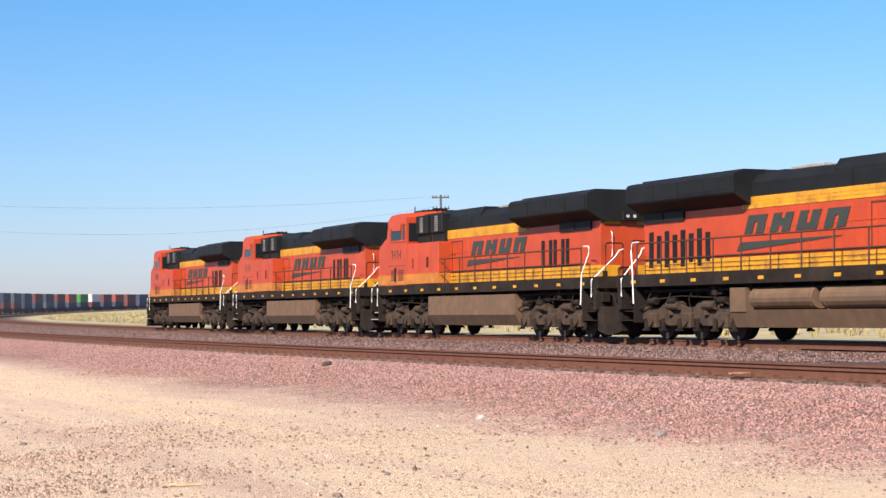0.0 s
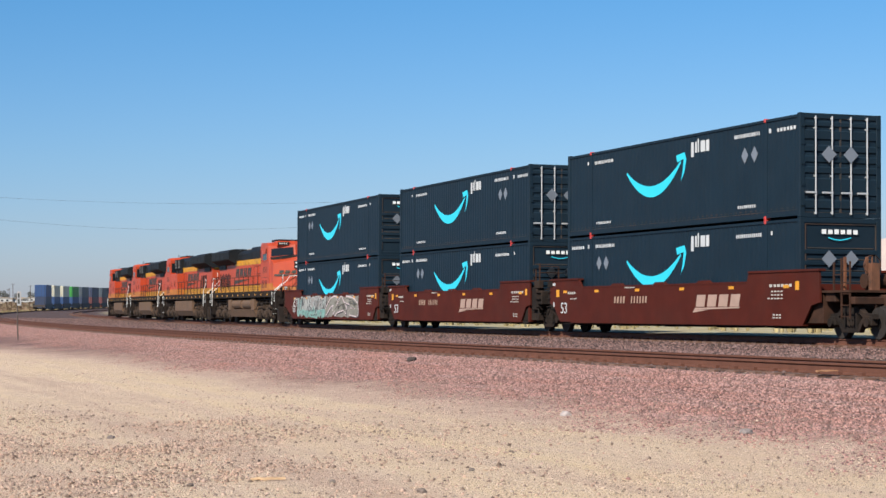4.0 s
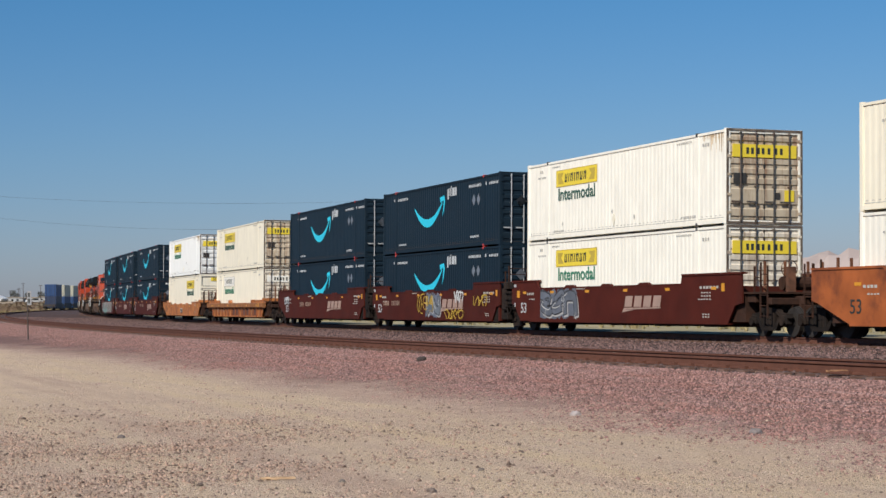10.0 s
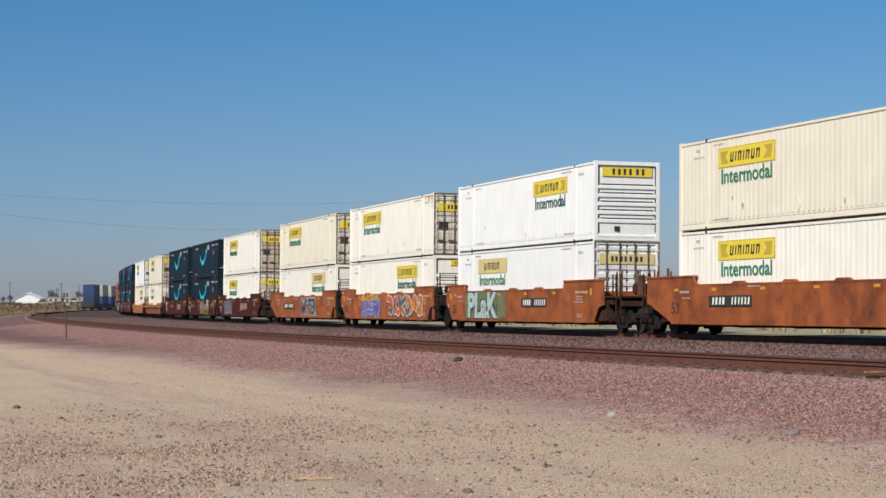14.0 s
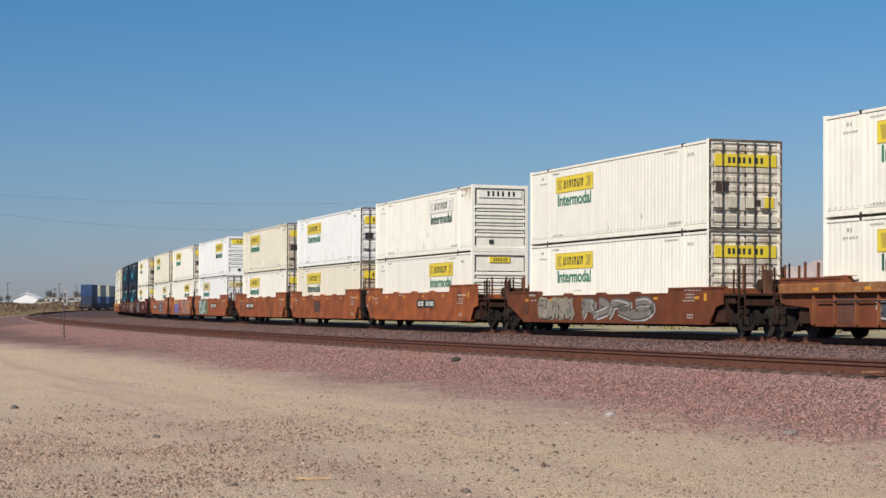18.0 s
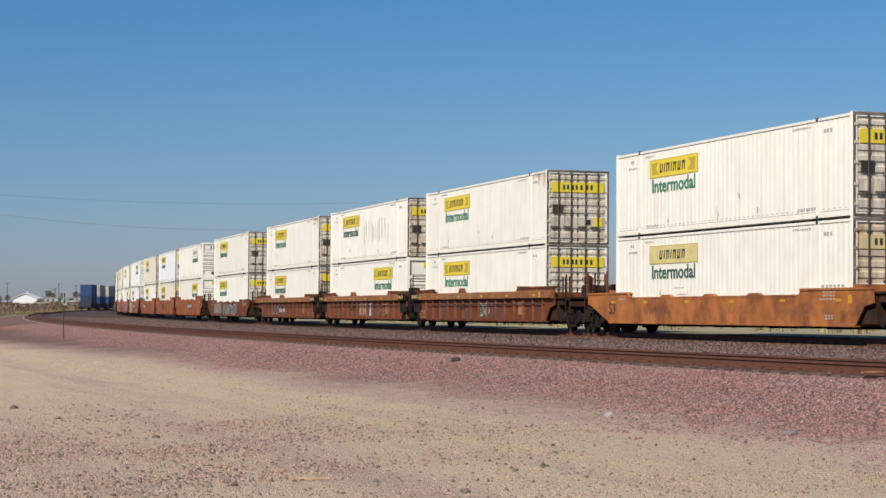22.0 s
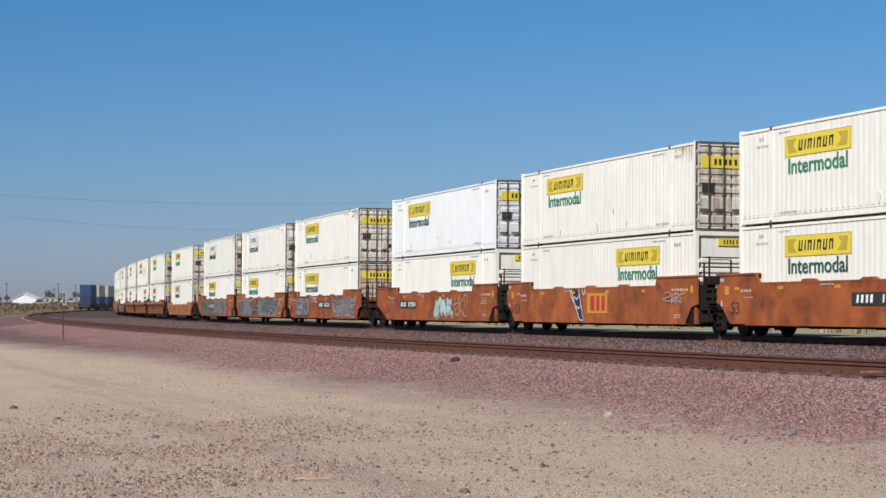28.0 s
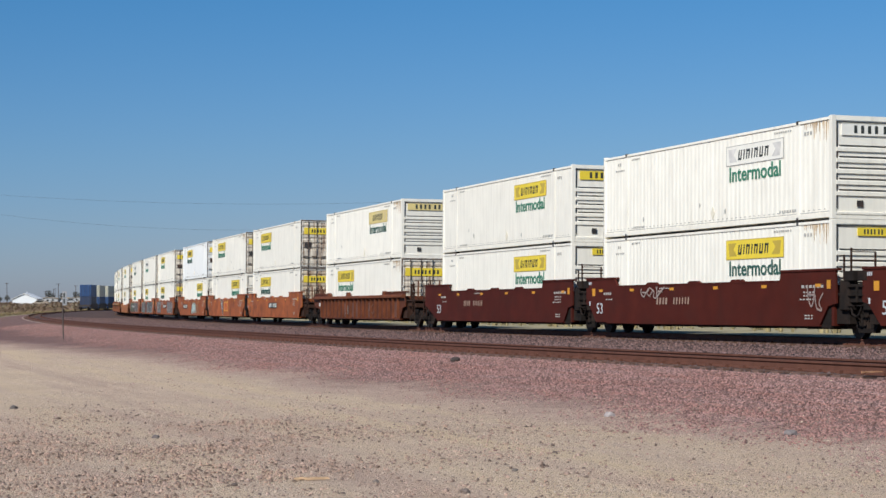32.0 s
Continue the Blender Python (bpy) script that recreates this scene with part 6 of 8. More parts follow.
def loco_letters(bm):
    """Four heavy slanted blocks, each split by a slit, and the wedge below them, on both sides of the hood."""
    for s in (-1, 1):
        a, b = s * 0.972, s * 0.99
        for i in range(4):
            x = 0.90 - i * 1.26 if s > 0 else -4.1 + i * 1.26
            w, sl = (-0.98, -0.24) if s > 0 else (0.98, 0.24)
            q = lambda u0, u1, k0, k1: prism(bm, [(x + w * u0 + sl * k0, 2.92 + 0.5 * k0), (x + w * u1 + sl * k0, 2.92 + 0.5 * k0), (x + w * u1 + sl * k1, 2.92 + 0.5 * k1), (x + w * u0 + sl * k1, 2.92 + 0.5 * k1)], a, b)
            q(0.0, 0.40, 0, 1)
            q(0.58, 0.98, 0, 1)
            q(0.40, 0.58, (0.62, 0.3, 0.0, 0.62)[i], (1.0, 0.72, 0.36, 1.0)[i])
        if s > 0:
            prism(bm, [(1.30, 2.53), (-3.4, 2.735), (-3.4, 2.75), (1.15, 2.75)], a, b)
        else:
            prism(bm, [(-4.5, 2.46), (0.5, 2.70), (0.5, 2.715), (-4.3, 2.70)], a, b)


def hood_piping(bm):
    """Dark seams that frame the doors beside the cab."""
    for s in (-1, 1):
        for x in (1.75, 2.75, 4.1, 5.2):
            box(bm, x - 0.02, x + 0.02, s * 0.97, s * 0.988, 2.35, 3.5)
        box(bm, 1.75, 5.2, s * 0.97, s * 0.988, 3.46, 3.5)
        for z in (2.06, 2.19):
            box(bm, -9.68, 6.15, s * 0.975, s * 1.004, z - 0.008, z + 0.008)
        box(bm, 2.4, 5.2, s * 0.97, s * 0.988, 2.98, 3.02)


def nose_letters(bm):
    for s in (-1, 1):
        for u in (0.20, 0.42, 0.64):
            nose_plate(bm, s, u, u + 0.15, 2.90, 3.08, 0.012, -0.03)
        nose_plate(bm, s, 0.12, 0.95, 2.80, 2.845, 0.01)
        nose_plate(bm, s, 0.5, 0.98, 2.745, 2.80, 0.01, -0.05)
        nose_plate(bm, s, 0.0, 0.8, 2.16, 2.18, 0.03)
        for i in range(4):
            x = 6.86 + i * 0.30
            box(bm, x, x + 0.06, s * 1.495, s * 1.508, 2.96, 3.30)
            box(bm, x, x + 0.19, s * 1.495, s * 1.508, 3.25 if i % 2 else 3.10, 3.30 if i % 2 else 3.15)
        box(bm, 6.4, 8.3, s * 1.495, s * 1.506, 2.68, 2.70)


def cab_vents(bm):
    """Two louvred panels low on the cab side."""
    for s in (-1, 1):
        for x in (6.55, 7.35):
            for i in range(6):
                box(bm, x, x + 0.6, s * 1.495, s * 1.51, 2.10 + i * 0.075, 2.15 + i * 0.075)


def nose_stripe(bm):
    """Yellow band round the cab and the foot of the nose."""
    for s in (-1, 1):
        box(bm, 6.21, NOSE_X, s * 1.475, s * 1.505, 1.95, 2.33)
        nose_plate(bm, s, 0.0, 1.0, 1.95, 2.12, 0.006)


def side_equipment(bm):
    """Black filter boxes with upright louvres high on the hood behind the cab, on one side only."""
    for x0, x1 in ((4.75, 5.95), (3.2, 4.4)):
        box(bm, x0, x1, 0.9, 1.22, 3.86, 4.58, 0.03)
        box(bm, x0, x1, 0.9, 1.12, 3.5, 3.86)


def roof_gear(bm):
    box(bm, 6.6, 8.1, -0.95, 0.5, 4.80, 4.91, 0.03)
    for y in (-0.2, 0.0, 0.2):
        cyl(bm, (6.3, y, 4.92), (6.7, y, 4.92), 0.05, 8)
    cyl(bm, (7.4, 0.7, 4.8), (7.4, 0.7, 5.05), 0.02, 6)


def filter_louvres(bm):
    for x0 in (4.75, 3.2):
        for i in range(7):
            box(bm, x0 + 0.42, x0 + 0.72, 1.215, 1.24, 3.94 + i * 0.085, 3.985 + i * 0.085)


def exhaust(bm):
    box(bm, -2.35, -0.85, -0.62, 0.62, 4.56, 4.645, 0.02)
    box(bm, -2.15, -1.6, -0.4, 0.4, 4.64, 4.69, 0.015)
    for x in (-1.4, -1.1):
        box(bm, x, x + 0.12, -0.5, 0.5, 4.64, 4.67)


def locomotive(cut_side, words):
    root = tagged(new("locomotive"), words, "locomotive", "locomotives pulling the train")
    P = lambda n, f, m, lab="": put(n, cached("loco_" + n if n + "x" not in MESH else n, f, m), root, None, lab)
    P("underframe", loco_sill, M_DUSTYDK)
    hood = P("hood", loco_hood_low, M_LOCO_O, "orange engine hood")
    put("door_seam", cached("hood_doors", hood_doors, M_LOCO_O), hood)
    put("logo", cached("loco_letters", loco_letters, M_BLACKMARK), hood)
    put("door_seam", cached("hood_piping", hood_piping, M_SEAM), hood)
    put("grille", cached("grilles", grilles, M_LOCO_K), hood)
    P("upper_stripe", hood_stripe(3.60, 3.92, -4.18), M_LOCO_Y, "yellow stripe along the hood")
    P("lower_stripe", hood_stripe(1.925, 2.3), M_LOCO_Y, "yellow stripe along the hood")
    cabinet = P("control_cabinet", control_cabinet, M_LOCO_O, "orange full-width cabinet behind the cab")
    put("stripe_band", cached("cabinet_stripe", cabinet_stripe, M_LOCO_YD), cabinet, None, "yellow stripe")
    put("grille", cached("cabinet_slot", cabinet_slot, M_LOCO_K), cabinet)
    put("stripe_band", cached("end_yellow", end_yellow, M_LOCO_Y), hood, None, "yellow corners of the rear end")
    put("end_door", cached("end_door", end_door, M_LOCO_O), hood)
    lamps = put("lamp_box", cached("end_lamp_box", end_lamp_box, M_LOCO_K), root)
    put("lens", cached("end_lamps", end_lamps, M_WHITEBAR), lamps)
    for k in (-1, 1):
        put("grab_iron", cached("end_grab%d" % k, end_grab(k), M_WHITEMARK), hood, None, "white grab iron")
    P("hood_top", loco_hood_top, M_LOCO_K)
    rad = P("radiator", radiator, M_LOCO_K, "flared black radiator housing")
    put("screen", cached("radiator_screens", radiator_screens, M_LOCO_K), rad)
    P("exhaust", exhaust, M_EXHAUST, "grey exhaust silencer")
    cab = P("cab", loco_cab, M_LOCO_O, "orange wide cab")
    for s in (-1, 1):
        for i, (a, b) in enumerate(((6.38, 6.62), (6.74, 7.96))):
            put("window", cached("side_window%d%d" % (s, i), side_window(s, a, b), M_GLASS), cab)
        put("windscreen", cached("windscreen%d" % s, windscreen(s), M_GLASS), cab, None, "dark sloping windscreen")
        put("window", cached("rear_window%d" % s, rear_window(s), M_GLASS), cab)
        nb = put("number_board", cached("loco_number_board%d" % s, number_board(s), M_LOCO_K), cab)
        put("lettering", cached("loco_number_bars%d" % s, number_bars(s), M_FAINT), nb)
    eq = put("filter_box", cached("side_equipment", side_equipment, M_LOCO_K), root)
    put("grille", cached("filter_louvres", filter_louvres, M_EXHAUST), eq)
    put("grille", cached("cab_vents", cab_vents, M_SEAM), cab)
    put("window_trim", cached("window_trim", window_trim, M_LOCO_O), cab)
    put("roof_unit", cached("roof_gear", roof_gear, M_LOCO_K), cab)
    nose = P("nose", loco_nose, M_LOCO_O)
    put("headlight_box", cached("headlight", headlight, M_LOCO_K), nose)
    put("lens", cached("lenses", lenses, M_WHITEBAR), nose)
    put("number", cached("nose_letters", nose_letters, M_BLACKMARK), nose)
    put("stripe_band", cached("nose_stripe", nose_stripe, M_LOCO_YD), nose, None, "yellow stripe")
    put("anti_glare_panel", cached("anti_glare", anti_glare, M_LOCO_K), nose, None, "black top of the nose")
    tank = put("fuel_tank", cached("tank%d" % cut_side, fuel_tank_cut if cut_side else fuel_tank, M_DUSTY), root, None, "dust-coated fuel tank")
    if cut_side:
        put("air_reservoir", cached("reservoirs", reservoirs, M_DUSTY), tank)
    P("sill_tab", sill_tabs, M_LOCO_Y)
    P("pipework", underbits, M_DUSTYDK)
    for y, count, x1 in ((-1.46, 11, 6.1), (1.46, 9, 2.8)):
        for i in range(count):
            put("rail_post", cached("rail_post", rail_post, M_RAILING), root, pose(-9.3 + i * 1.45, y, 0))
        for z in (2.34, 2.83):
            put("walkway_rail", cached("walkway_rail%.1f" % x1, rail_bar(x1), M_RAILING), root, pose(0, y, z))
    for turn in (0, 180):
        put("plow" if turn == 0 else "rear_pilot", cached("plow", plow, M_DUSTYDK), root, pose(0, 0, 0, 0, 0, turn))
        for side in (-1, 1):
            put("end_rail", cached("end_rail%d%d" % (turn, side), end_rail(side), M_ENDRAIL if turn == 0 else M_LOCO_K), root, pose(0, 0, 0, 0, 0, turn))
        for flip in (1, -1):
            m = pose(0, 0, 0, 0, 0, turn)
            k = "steps%d" % flip
            mk = (lambda fn: fn if flip > 0 else (lambda bm: (fn(bm), bmesh.ops.scale(bm, vec=(1, -1, 1), verts=bm.verts), bmesh.ops.reverse_faces(bm, faces=bm.faces))))
            st = put("step_well", cached("step_well|" + k, mk(loco_steps), M_DUSTYDK), root, m)
            if turn == 0:
                put("step_edge", cached("step_edge|" + k, mk(step_edges), M_FAINT), st)
            for i, z in enumerate((0.55, 0.825, 1.10, 1.375)):
                put("step", cached("step|" + k, mk(step_tread), M_DUSTYDK), st, pose(0, -0.13 * i * flip, z))
            for h in (0, 1):
                put("handrail", cached("handrail|%s%d%d" % (k, h, turn), mk(bent_rail(h, turn == 180)), M_WHITEMARK), root, m, "white bent handrail")
    for x in (-6.7, 6.7):
        t = put("truck", cached("loco_truck", loco_truck_core, M_TRUCK), root, pose(x, 0, 0), "dusty six-wheel truck")
        for dx in (-1.98, 0, 1.98):
            for y in (-0.755, 0.755):
                put("wheel", cached("loco_wheel", loco_wheel, M_WHEEL), t, pose(dx, y, 0.55, 0, 0, 0 if y > 0 else 180))
        for y in (-1.12, 1.12):
            put("side_frame", cached("loco_side_frame", loco_truck_frame, M_TRUCKDUST), t, pose(0, y, 0, 0, 0, 0 if y > 0 else 180))
            put("brake_gear", cached("truck_gear", truck_gear, M_DUSTYDK), t, pose(0, y, 0, 0, 0, 0 if y > 0 else 180))
    return root


# dusty steel, its colour darkened for the shade under the walkway
M_DUSTYDK = material("dark_dusty_steel", (0.018, 0.013, 0.011), 0.9, gloss=0.15, vary=0.3, scale=3, dirt=(0.05, 0.035, 0.025), dirt_amount=0.6)
M_TRUCKDUST = material("dusty_truck_casting", (0.058, 0.038, 0.027), 0.9, vary=0.35, scale=4, dirt=(0.025, 0.018, 0.014), dirt_amount=0.7, dirt_scale=2.5, gloss=0.2)
M_ENDRAIL = material("brownish_orange_rail", (0.20, 0.06, 0.015), 0.6, vary=0.2)
M_LOCO_YD = material("dusty_yellow_locomotive_paint", (0.44, 0.15, 0.02), 0.6, vary=0.25, scale=2.0, dirt=(0.22, 0.09, 0.04), dirt_amount=0.8, dirt_scale=1.5)
M_EXHAUST = material("weathered_grey_metal", (0.26, 0.245, 0.22), 0.7, 0.2, vary=0.3, scale=2.0)
M_RAILING = material("dull_brown_railing", (0.055, 0.018, 0.009), 0.7, vary=0.2)
M_NOTICE = material("faded_blue_print", (0.16, 0.20, 0.30), 0.7, vary=0.2)
M_SEAM = material("dark_red_seam", (0.13, 0.018, 0.01), 0.6, vary=0.1)

# ---- the train ----
TRAIN = []
for i, u in enumerate((64.5, 42.15, 19.8, -2.5)):
    lo = locomotive(i == 3, "orange, yellow and black diesel locomotive, %s" % ("cab facing the containers behind it" if i == 3 else "cab facing ahead, dusty underframe"))
    TRAIN.append((lo, u, 13.4, i == 3))

O, Y, R, U = M_ORANGE_W, M_YELLOW_W, M_RED_W, M_RUST_W
O_WORDS = "orange-brown articulated well car carrying two stacked containers"
R_WORDS = "oxide red articulated well car carrying two stacked containers"
# centre, ends (front, rear outer), paint, ribbed, well top, words, markings, lower box, upper box
G = "graffiti"
CARS = [
    (-23.90, 1, 0, R, 0, 1.60, "graffiti-covered oxide red well car behind the locomotives", [(G, 7.2, 1.0, 0.42, 1.56, "teal", 11, (0.27, 0.27, 0.255), (0.40, 0.42, 0.40), 8), ("scribble", 7.0, 1.2, 0.42, 0.8, (0.20, 0.36, 0.32), 14, 12, 0.12), (G, 0.9, -5.2, 0.42, 1.56, "ash", 12, (0.21, 0.19, 0.165), (0.60, 0.48, 0.48), 3), ("scribble", 7.9, 7.2, 0.7, 1.5, (0.62, 0.62, 0.60), 13, 2)], "NR", "NR"),
    (-43.40, 0, 0, R, 0, 1.60, R_WORDS, [("logo", -1.8), ("marks", 3.5, 1.12)], "NR", "NN"),
    (-63.20, 0, 1, R, 0, 1.60, R_WORDS, [("logo", -3.2), ("marks", 2.6, 1.12)], "NR", "NN"),
    (-86.70, 1, 1, Y, 0, 1.20, "faded yellow-orange smooth-sided well car", [(G, 0.3, -0.7, 0.5, 0.95, "sand", 5, None, (0.5, 0.46, 0.4), 2)], "cRy", "bNy"),
    (-110.20, 1, 1, Y, 1, 1.22, "faded orange ribbed well car", [("marks", 5.5, 0.75)], "cNw", "cNy"),
    (-133.70, 1, 0, R, 0, 1.60, R_WORDS, [("logo", -2.4), ("marks", 3.7, 1.1), (G, 8.6, 7.6, 1.05, 1.55, "bw", 9, None, (0.6, 0.6, 0.6), 2)], "NN", "NN"),
    (-153.10, 0, 0, R, 0, 1.60, "oxide red well car with grey and yellow graffiti", [("marks", 6.2, 1.1), (G, 0.9, -1.2, 0.45, 1.55, "slate", 21, (0.13, 0.15, 0.19), (0.03, 0.03, 0.04), 2), ("logo", -2.4), ("scribble", 1.8, 0.6, 0.6, 1.5, (0.55, 0.36, 0.04), 22, 3), ("scribble", -2.0, -4.2, 0.42, 0.8, (0.55, 0.36, 0.04), 23, 5), ("scribble", -3.2, -4.2, 1.1, 1.55, (0.62, 0.62, 0.60), 24, 4, 0.08), ("scribble", -5.8, -7.2, 0.9, 1.4, (0.55, 0.36, 0.04), 25, 3)], "NN", "NN"),
    (-172.25, 0, 1, R, 0, 1.60, "oxide red well car with grey-blue graffiti", [("logo", -2.2), (G, 6.3, 2.9, 0.45, 1.58, "ghost", 22, (0.12, 0.13, 0.155), (0.035, 0.035, 0.04), 3)], "wNy", "wNy"),
    (-195.75, 1, 0, O, 0, 1.62, "orange-brown well car with black and white graffiti", [("plate", 4.2, 1.05), ("word", -1.75, 1.0, "MOTER", 4.1, 0.98, (0.05, 0.05, 0.055), "black spray-painted letters")], "wRf", "cNy"),
    (-215.20, 0, 0, O, 0, 1.62, "orange-brown well car with purple and orange graffiti", [(G, 4.6, 0.9, 0.42, 1.45, "purple", 41, (0.13, 0.27, 0.36), (0.42, 0.40, 0.46), 5), ("scribble", 4.4, 1.2, 1.3, 1.6, (0.62, 0.34, 0.06), 43, 6, 0.12), (G, -0.6, -7.0, 0.42, 1.6, "fire", 42, None, (0.62, 0.6, 0.58), 6)], "wRy", "wNy"),
    (-235.10, 0, 1, O, 0, 1.62, "orange-brown well car with pale green graffiti", [("cloud", 6.4, 1.2, 0.42, 1.6), ("word", 4.1, 1.0, "PLaK", 3.9, 1.1, (0.43, 0.52, 0.46), "pale green spray-painted letters"), ("plate", -2.2, 1.1)], "bNf", "bRy"),
    (-258.50, 1, 0, O, 0, 1.62, O_WORDS, [("plate", 4.1, 1.08)], "wNy", "cNy"),
    (-277.90, 0, 0, O, 0, 1.62, O_WORDS, [("blocks", 1.6, M_BLACKMARK)], "cNy", "bNy"),
    (-297.20, 0, 1, O, 0, 1.62, O_WORDS, [("plate", -1.7, 1.1)], "wRy", "wRw"),
    (-320.70, 1, 1, U, 0, 1.36, "red-brown well car with beige graffiti", [(G, 6.6, 3.0, 0.42, 1.32, "sand", 61, (0.20, 0.17, 0.11), (0.32, 0.28, 0.2), 4), (G, 2.2, -4.2, 0.42, 1.32, "putty", 62, None, (0.09, 0.06, 0.05), 4)], "wNy", "wNy"),
    (-344.00, 1, 0, U, 1, 1.55, "rusty ribbed well car with chalky scribbles", [(G, 5.0, 1.0, 0.5, 1.1, "bw", 71, None, (0.45, 0.42, 0.4), 4)], "wNy", "wNy"),
    (-363.20, 0, 0, U, 1, 1.55, "rusty ribbed well car with scuffed chord", [("blocks", -0.1, M_DULLMARK), ("poster", -1.75, 0.86), ("scribble", -3.0, -5.2, 0.55, 1.1, (0.25, 0.14, 0.10), 72, 3)], "wRy", "wNy"),
    (-382.50, 0, 1, U, 1, 1.55, "rusty ribbed well car with a pale patch", [("number", 7.75, "125", 0.62), (G, -0.3, -1.7, 0.5, 1.15, "sand", 73, None, (0.5, 0.42, 0.3), 2)], "wNy", "wNy"),
    (-405.50, 1, 1, Y, 0, 1.24, "faded yellow-orange smooth-sided well car", [], "wNf", "wNy"),
    (-429.00, 1, 0, O, 0, 1.62, "well car covered in grey and olive graffiti", [(G, 8.2, 1.6, 0.42, 1.6, "olive", 81, (0.12, 0.125, 0.09), (0.26, 0.26, 0.12), 6), (G, 1.2, -5.3, 0.42, 1.6, "grey", 82, (0.22, 0.08, 0.045), (0.36, 0.34, 0.32), 6), ("plate", 2.5, 1.1)], "wNy", "wNw"),
    (-448.40, 0, 0, O, 0, 1.62, "orange well car with grey and teal graffiti", [(G, 7.6, 2.4, 0.42, 1.6, "grey", 91, (0.13, 0.25, 0.21), (0.30, 0.29, 0.27), 4), ("scribble", 2.5, 0.4, 0.45, 1.5, (0.26, 0.035, 0.02), 93, 4, 0.16), ("scribble", 2.4, 0.2, 0.45, 1.4, (0.13, 0.25, 0.21), 94, 3, 0.12), (G, 0.4, -6.2, 0.42, 1.6, "grey", 92, (0.13, 0.27, 0.23), (0.03, 0.03, 0.03), 5)], "wNy", "wNw"),
    (-467.60, 0, 1, O, 0, 1.62, "orange well car with grey graffiti at both ends", [("word", 4.9, 1.0, "SEKO!", 3.7, 1.05, (0.24, 0.23, 0.22), "grey spray-painted letters"), ("plate", -0.8, 1.1), ("scribble", 2.4, 0.8, 1.25, 1.55, (0.55, 0.48, 0.42), 103, 4), (G, -3.0, -8.0, 0.42, 1.6, "grey", 102, (0.25, 0.13, 0.10), (0.035, 0.03, 0.03), 5)], "wNy", "wNy"),
    (-490.60, 1, 0, O, 0, 1.62, "orange-brown well car with small pale graffiti", [("plate", 4.5, 1.08), (G, 0.2, -2.6, 0.42, 1.5, "mint", 111, None, (0.10, 0.12, 0.08), 3), ("scribble", -2.6, -5.0, 0.5, 1.45, (0.42, 0.24, 0.12), 112, 4, 0.1)], "wRy", "bNy"),
    (-509.80, 0, 0, O, 0, 1.62, "orange-brown well car with a yellow block logo", [("panel", -0.3), ("shard",), ("scribble", -6.3, -7.6, 1.0, 1.4, (0.40, 0.30, 0.25), 122, 3)], "wRy", "wNy"),
    (-529.00, 0, 1, O, 0, 1.62, O_WORDS, [("plate", -0.2, 1.1)], "wNy", "wNy"),
    (-552.20, 1, 1, M_BROWN_W, 1, 1.55, "dark brown ribbed well car", [("scribble", 2.4, 1.9, 0.5, 1.15, (0.24, 0.18, 0.15), 131, 3, 0.1), ("scribble", -2.6, -4.0, 0.6, 1.1, (0.17, 0.085, 0.06), 132, 3)], "wNy", "wRf"),
    (-575.20, 1, 0, R, 0, 1.66, R_WORDS, [("marks", 3.2, 1.1)], "wRy", "wRy"),
    (-594.40, 0, 0, R, 0, 1.66, R_WORDS, [("marks", 2.0, 1.1), ("scribble", 4.2, 2.6, 1.2, 1.6, (0.36, 0.28, 0.24), 141, 4), ("scribble", -7.2, -7.9, 0.7, 1.5, (0.30, 0.22, 0.19), 142, 2)], "wRy", "wRw"),
    (-613.60, 0, 1, R, 0, 1.66, R_WORDS, [("scribble", 3.6, 1.6, 0.6, 1.5, (0.36, 0.28, 0.24), 143, 3, 0.04), ("scribble", 6.9, 6.2, 1.2, 1.5, (0.45, 0.40, 0.36), 144, 3, 0.04)], "wNy", "wNy"),
]
COLOURS = {"b": "bright", "w": "white", "c": "cream"}
for k, (u, fo, ro, paint, ribbed, top, words, tags, low, high) in enumerate(CARS):
    u -= 1.29
    car = well_car(paint, words, bool(fo), bool(ro), top, bool(ribbed), top + (0.16 if top < 1.4 or ribbed else 0.28), tags, k)
    TRAIN.append((car, u, 19.0, False))
    for n, code in enumerate((low, high)):
        boxy = navy_container(code[1] == "R", k) if code[0] == "N" else white_container(COLOURS[code[0]], code[1] == "R", code[2], k * 2 + n)
        TRAIN.append((boxy, u, 19.0, n))

BOX_Z = (0.45, 3.35)


# how far the train is ahead of an even pace, in metres, as it picks up speed
LEAD = ((0.0, 0.8), (0.5, 0.55), (1.0, 0.3), (1.5, 0.12), (2.0, 0.0), (3.0, 0.0), (5.5, 0.18), (7.0, 0.13), (9.0, 0.0), (32.0, 0.0))


def motions():
    """The train runs along the curve at 19 metres a second."""
    times = [0.0, 0.5, 1.0, 1.5] + [float(t) for t in range(2, 33)]
    lead = [float(np.interp(t, [a for a, _ in LEAD], [b for _, b in LEAD])) for t in times]
    for ob, u, spread, extra in TRAIN:
        lift = BOX_Z[extra] if ob.name.startswith("container") else 0.0
        turn = 180 if (extra is True and ob.name.startswith("locomotive")) else 0
        add = pose(0, 0, lift, 0, 0, turn)
        walk(ob, [(t, line_pose(u + SPEED * t + k, spread) @ add) for t, k in zip(times, lead)])


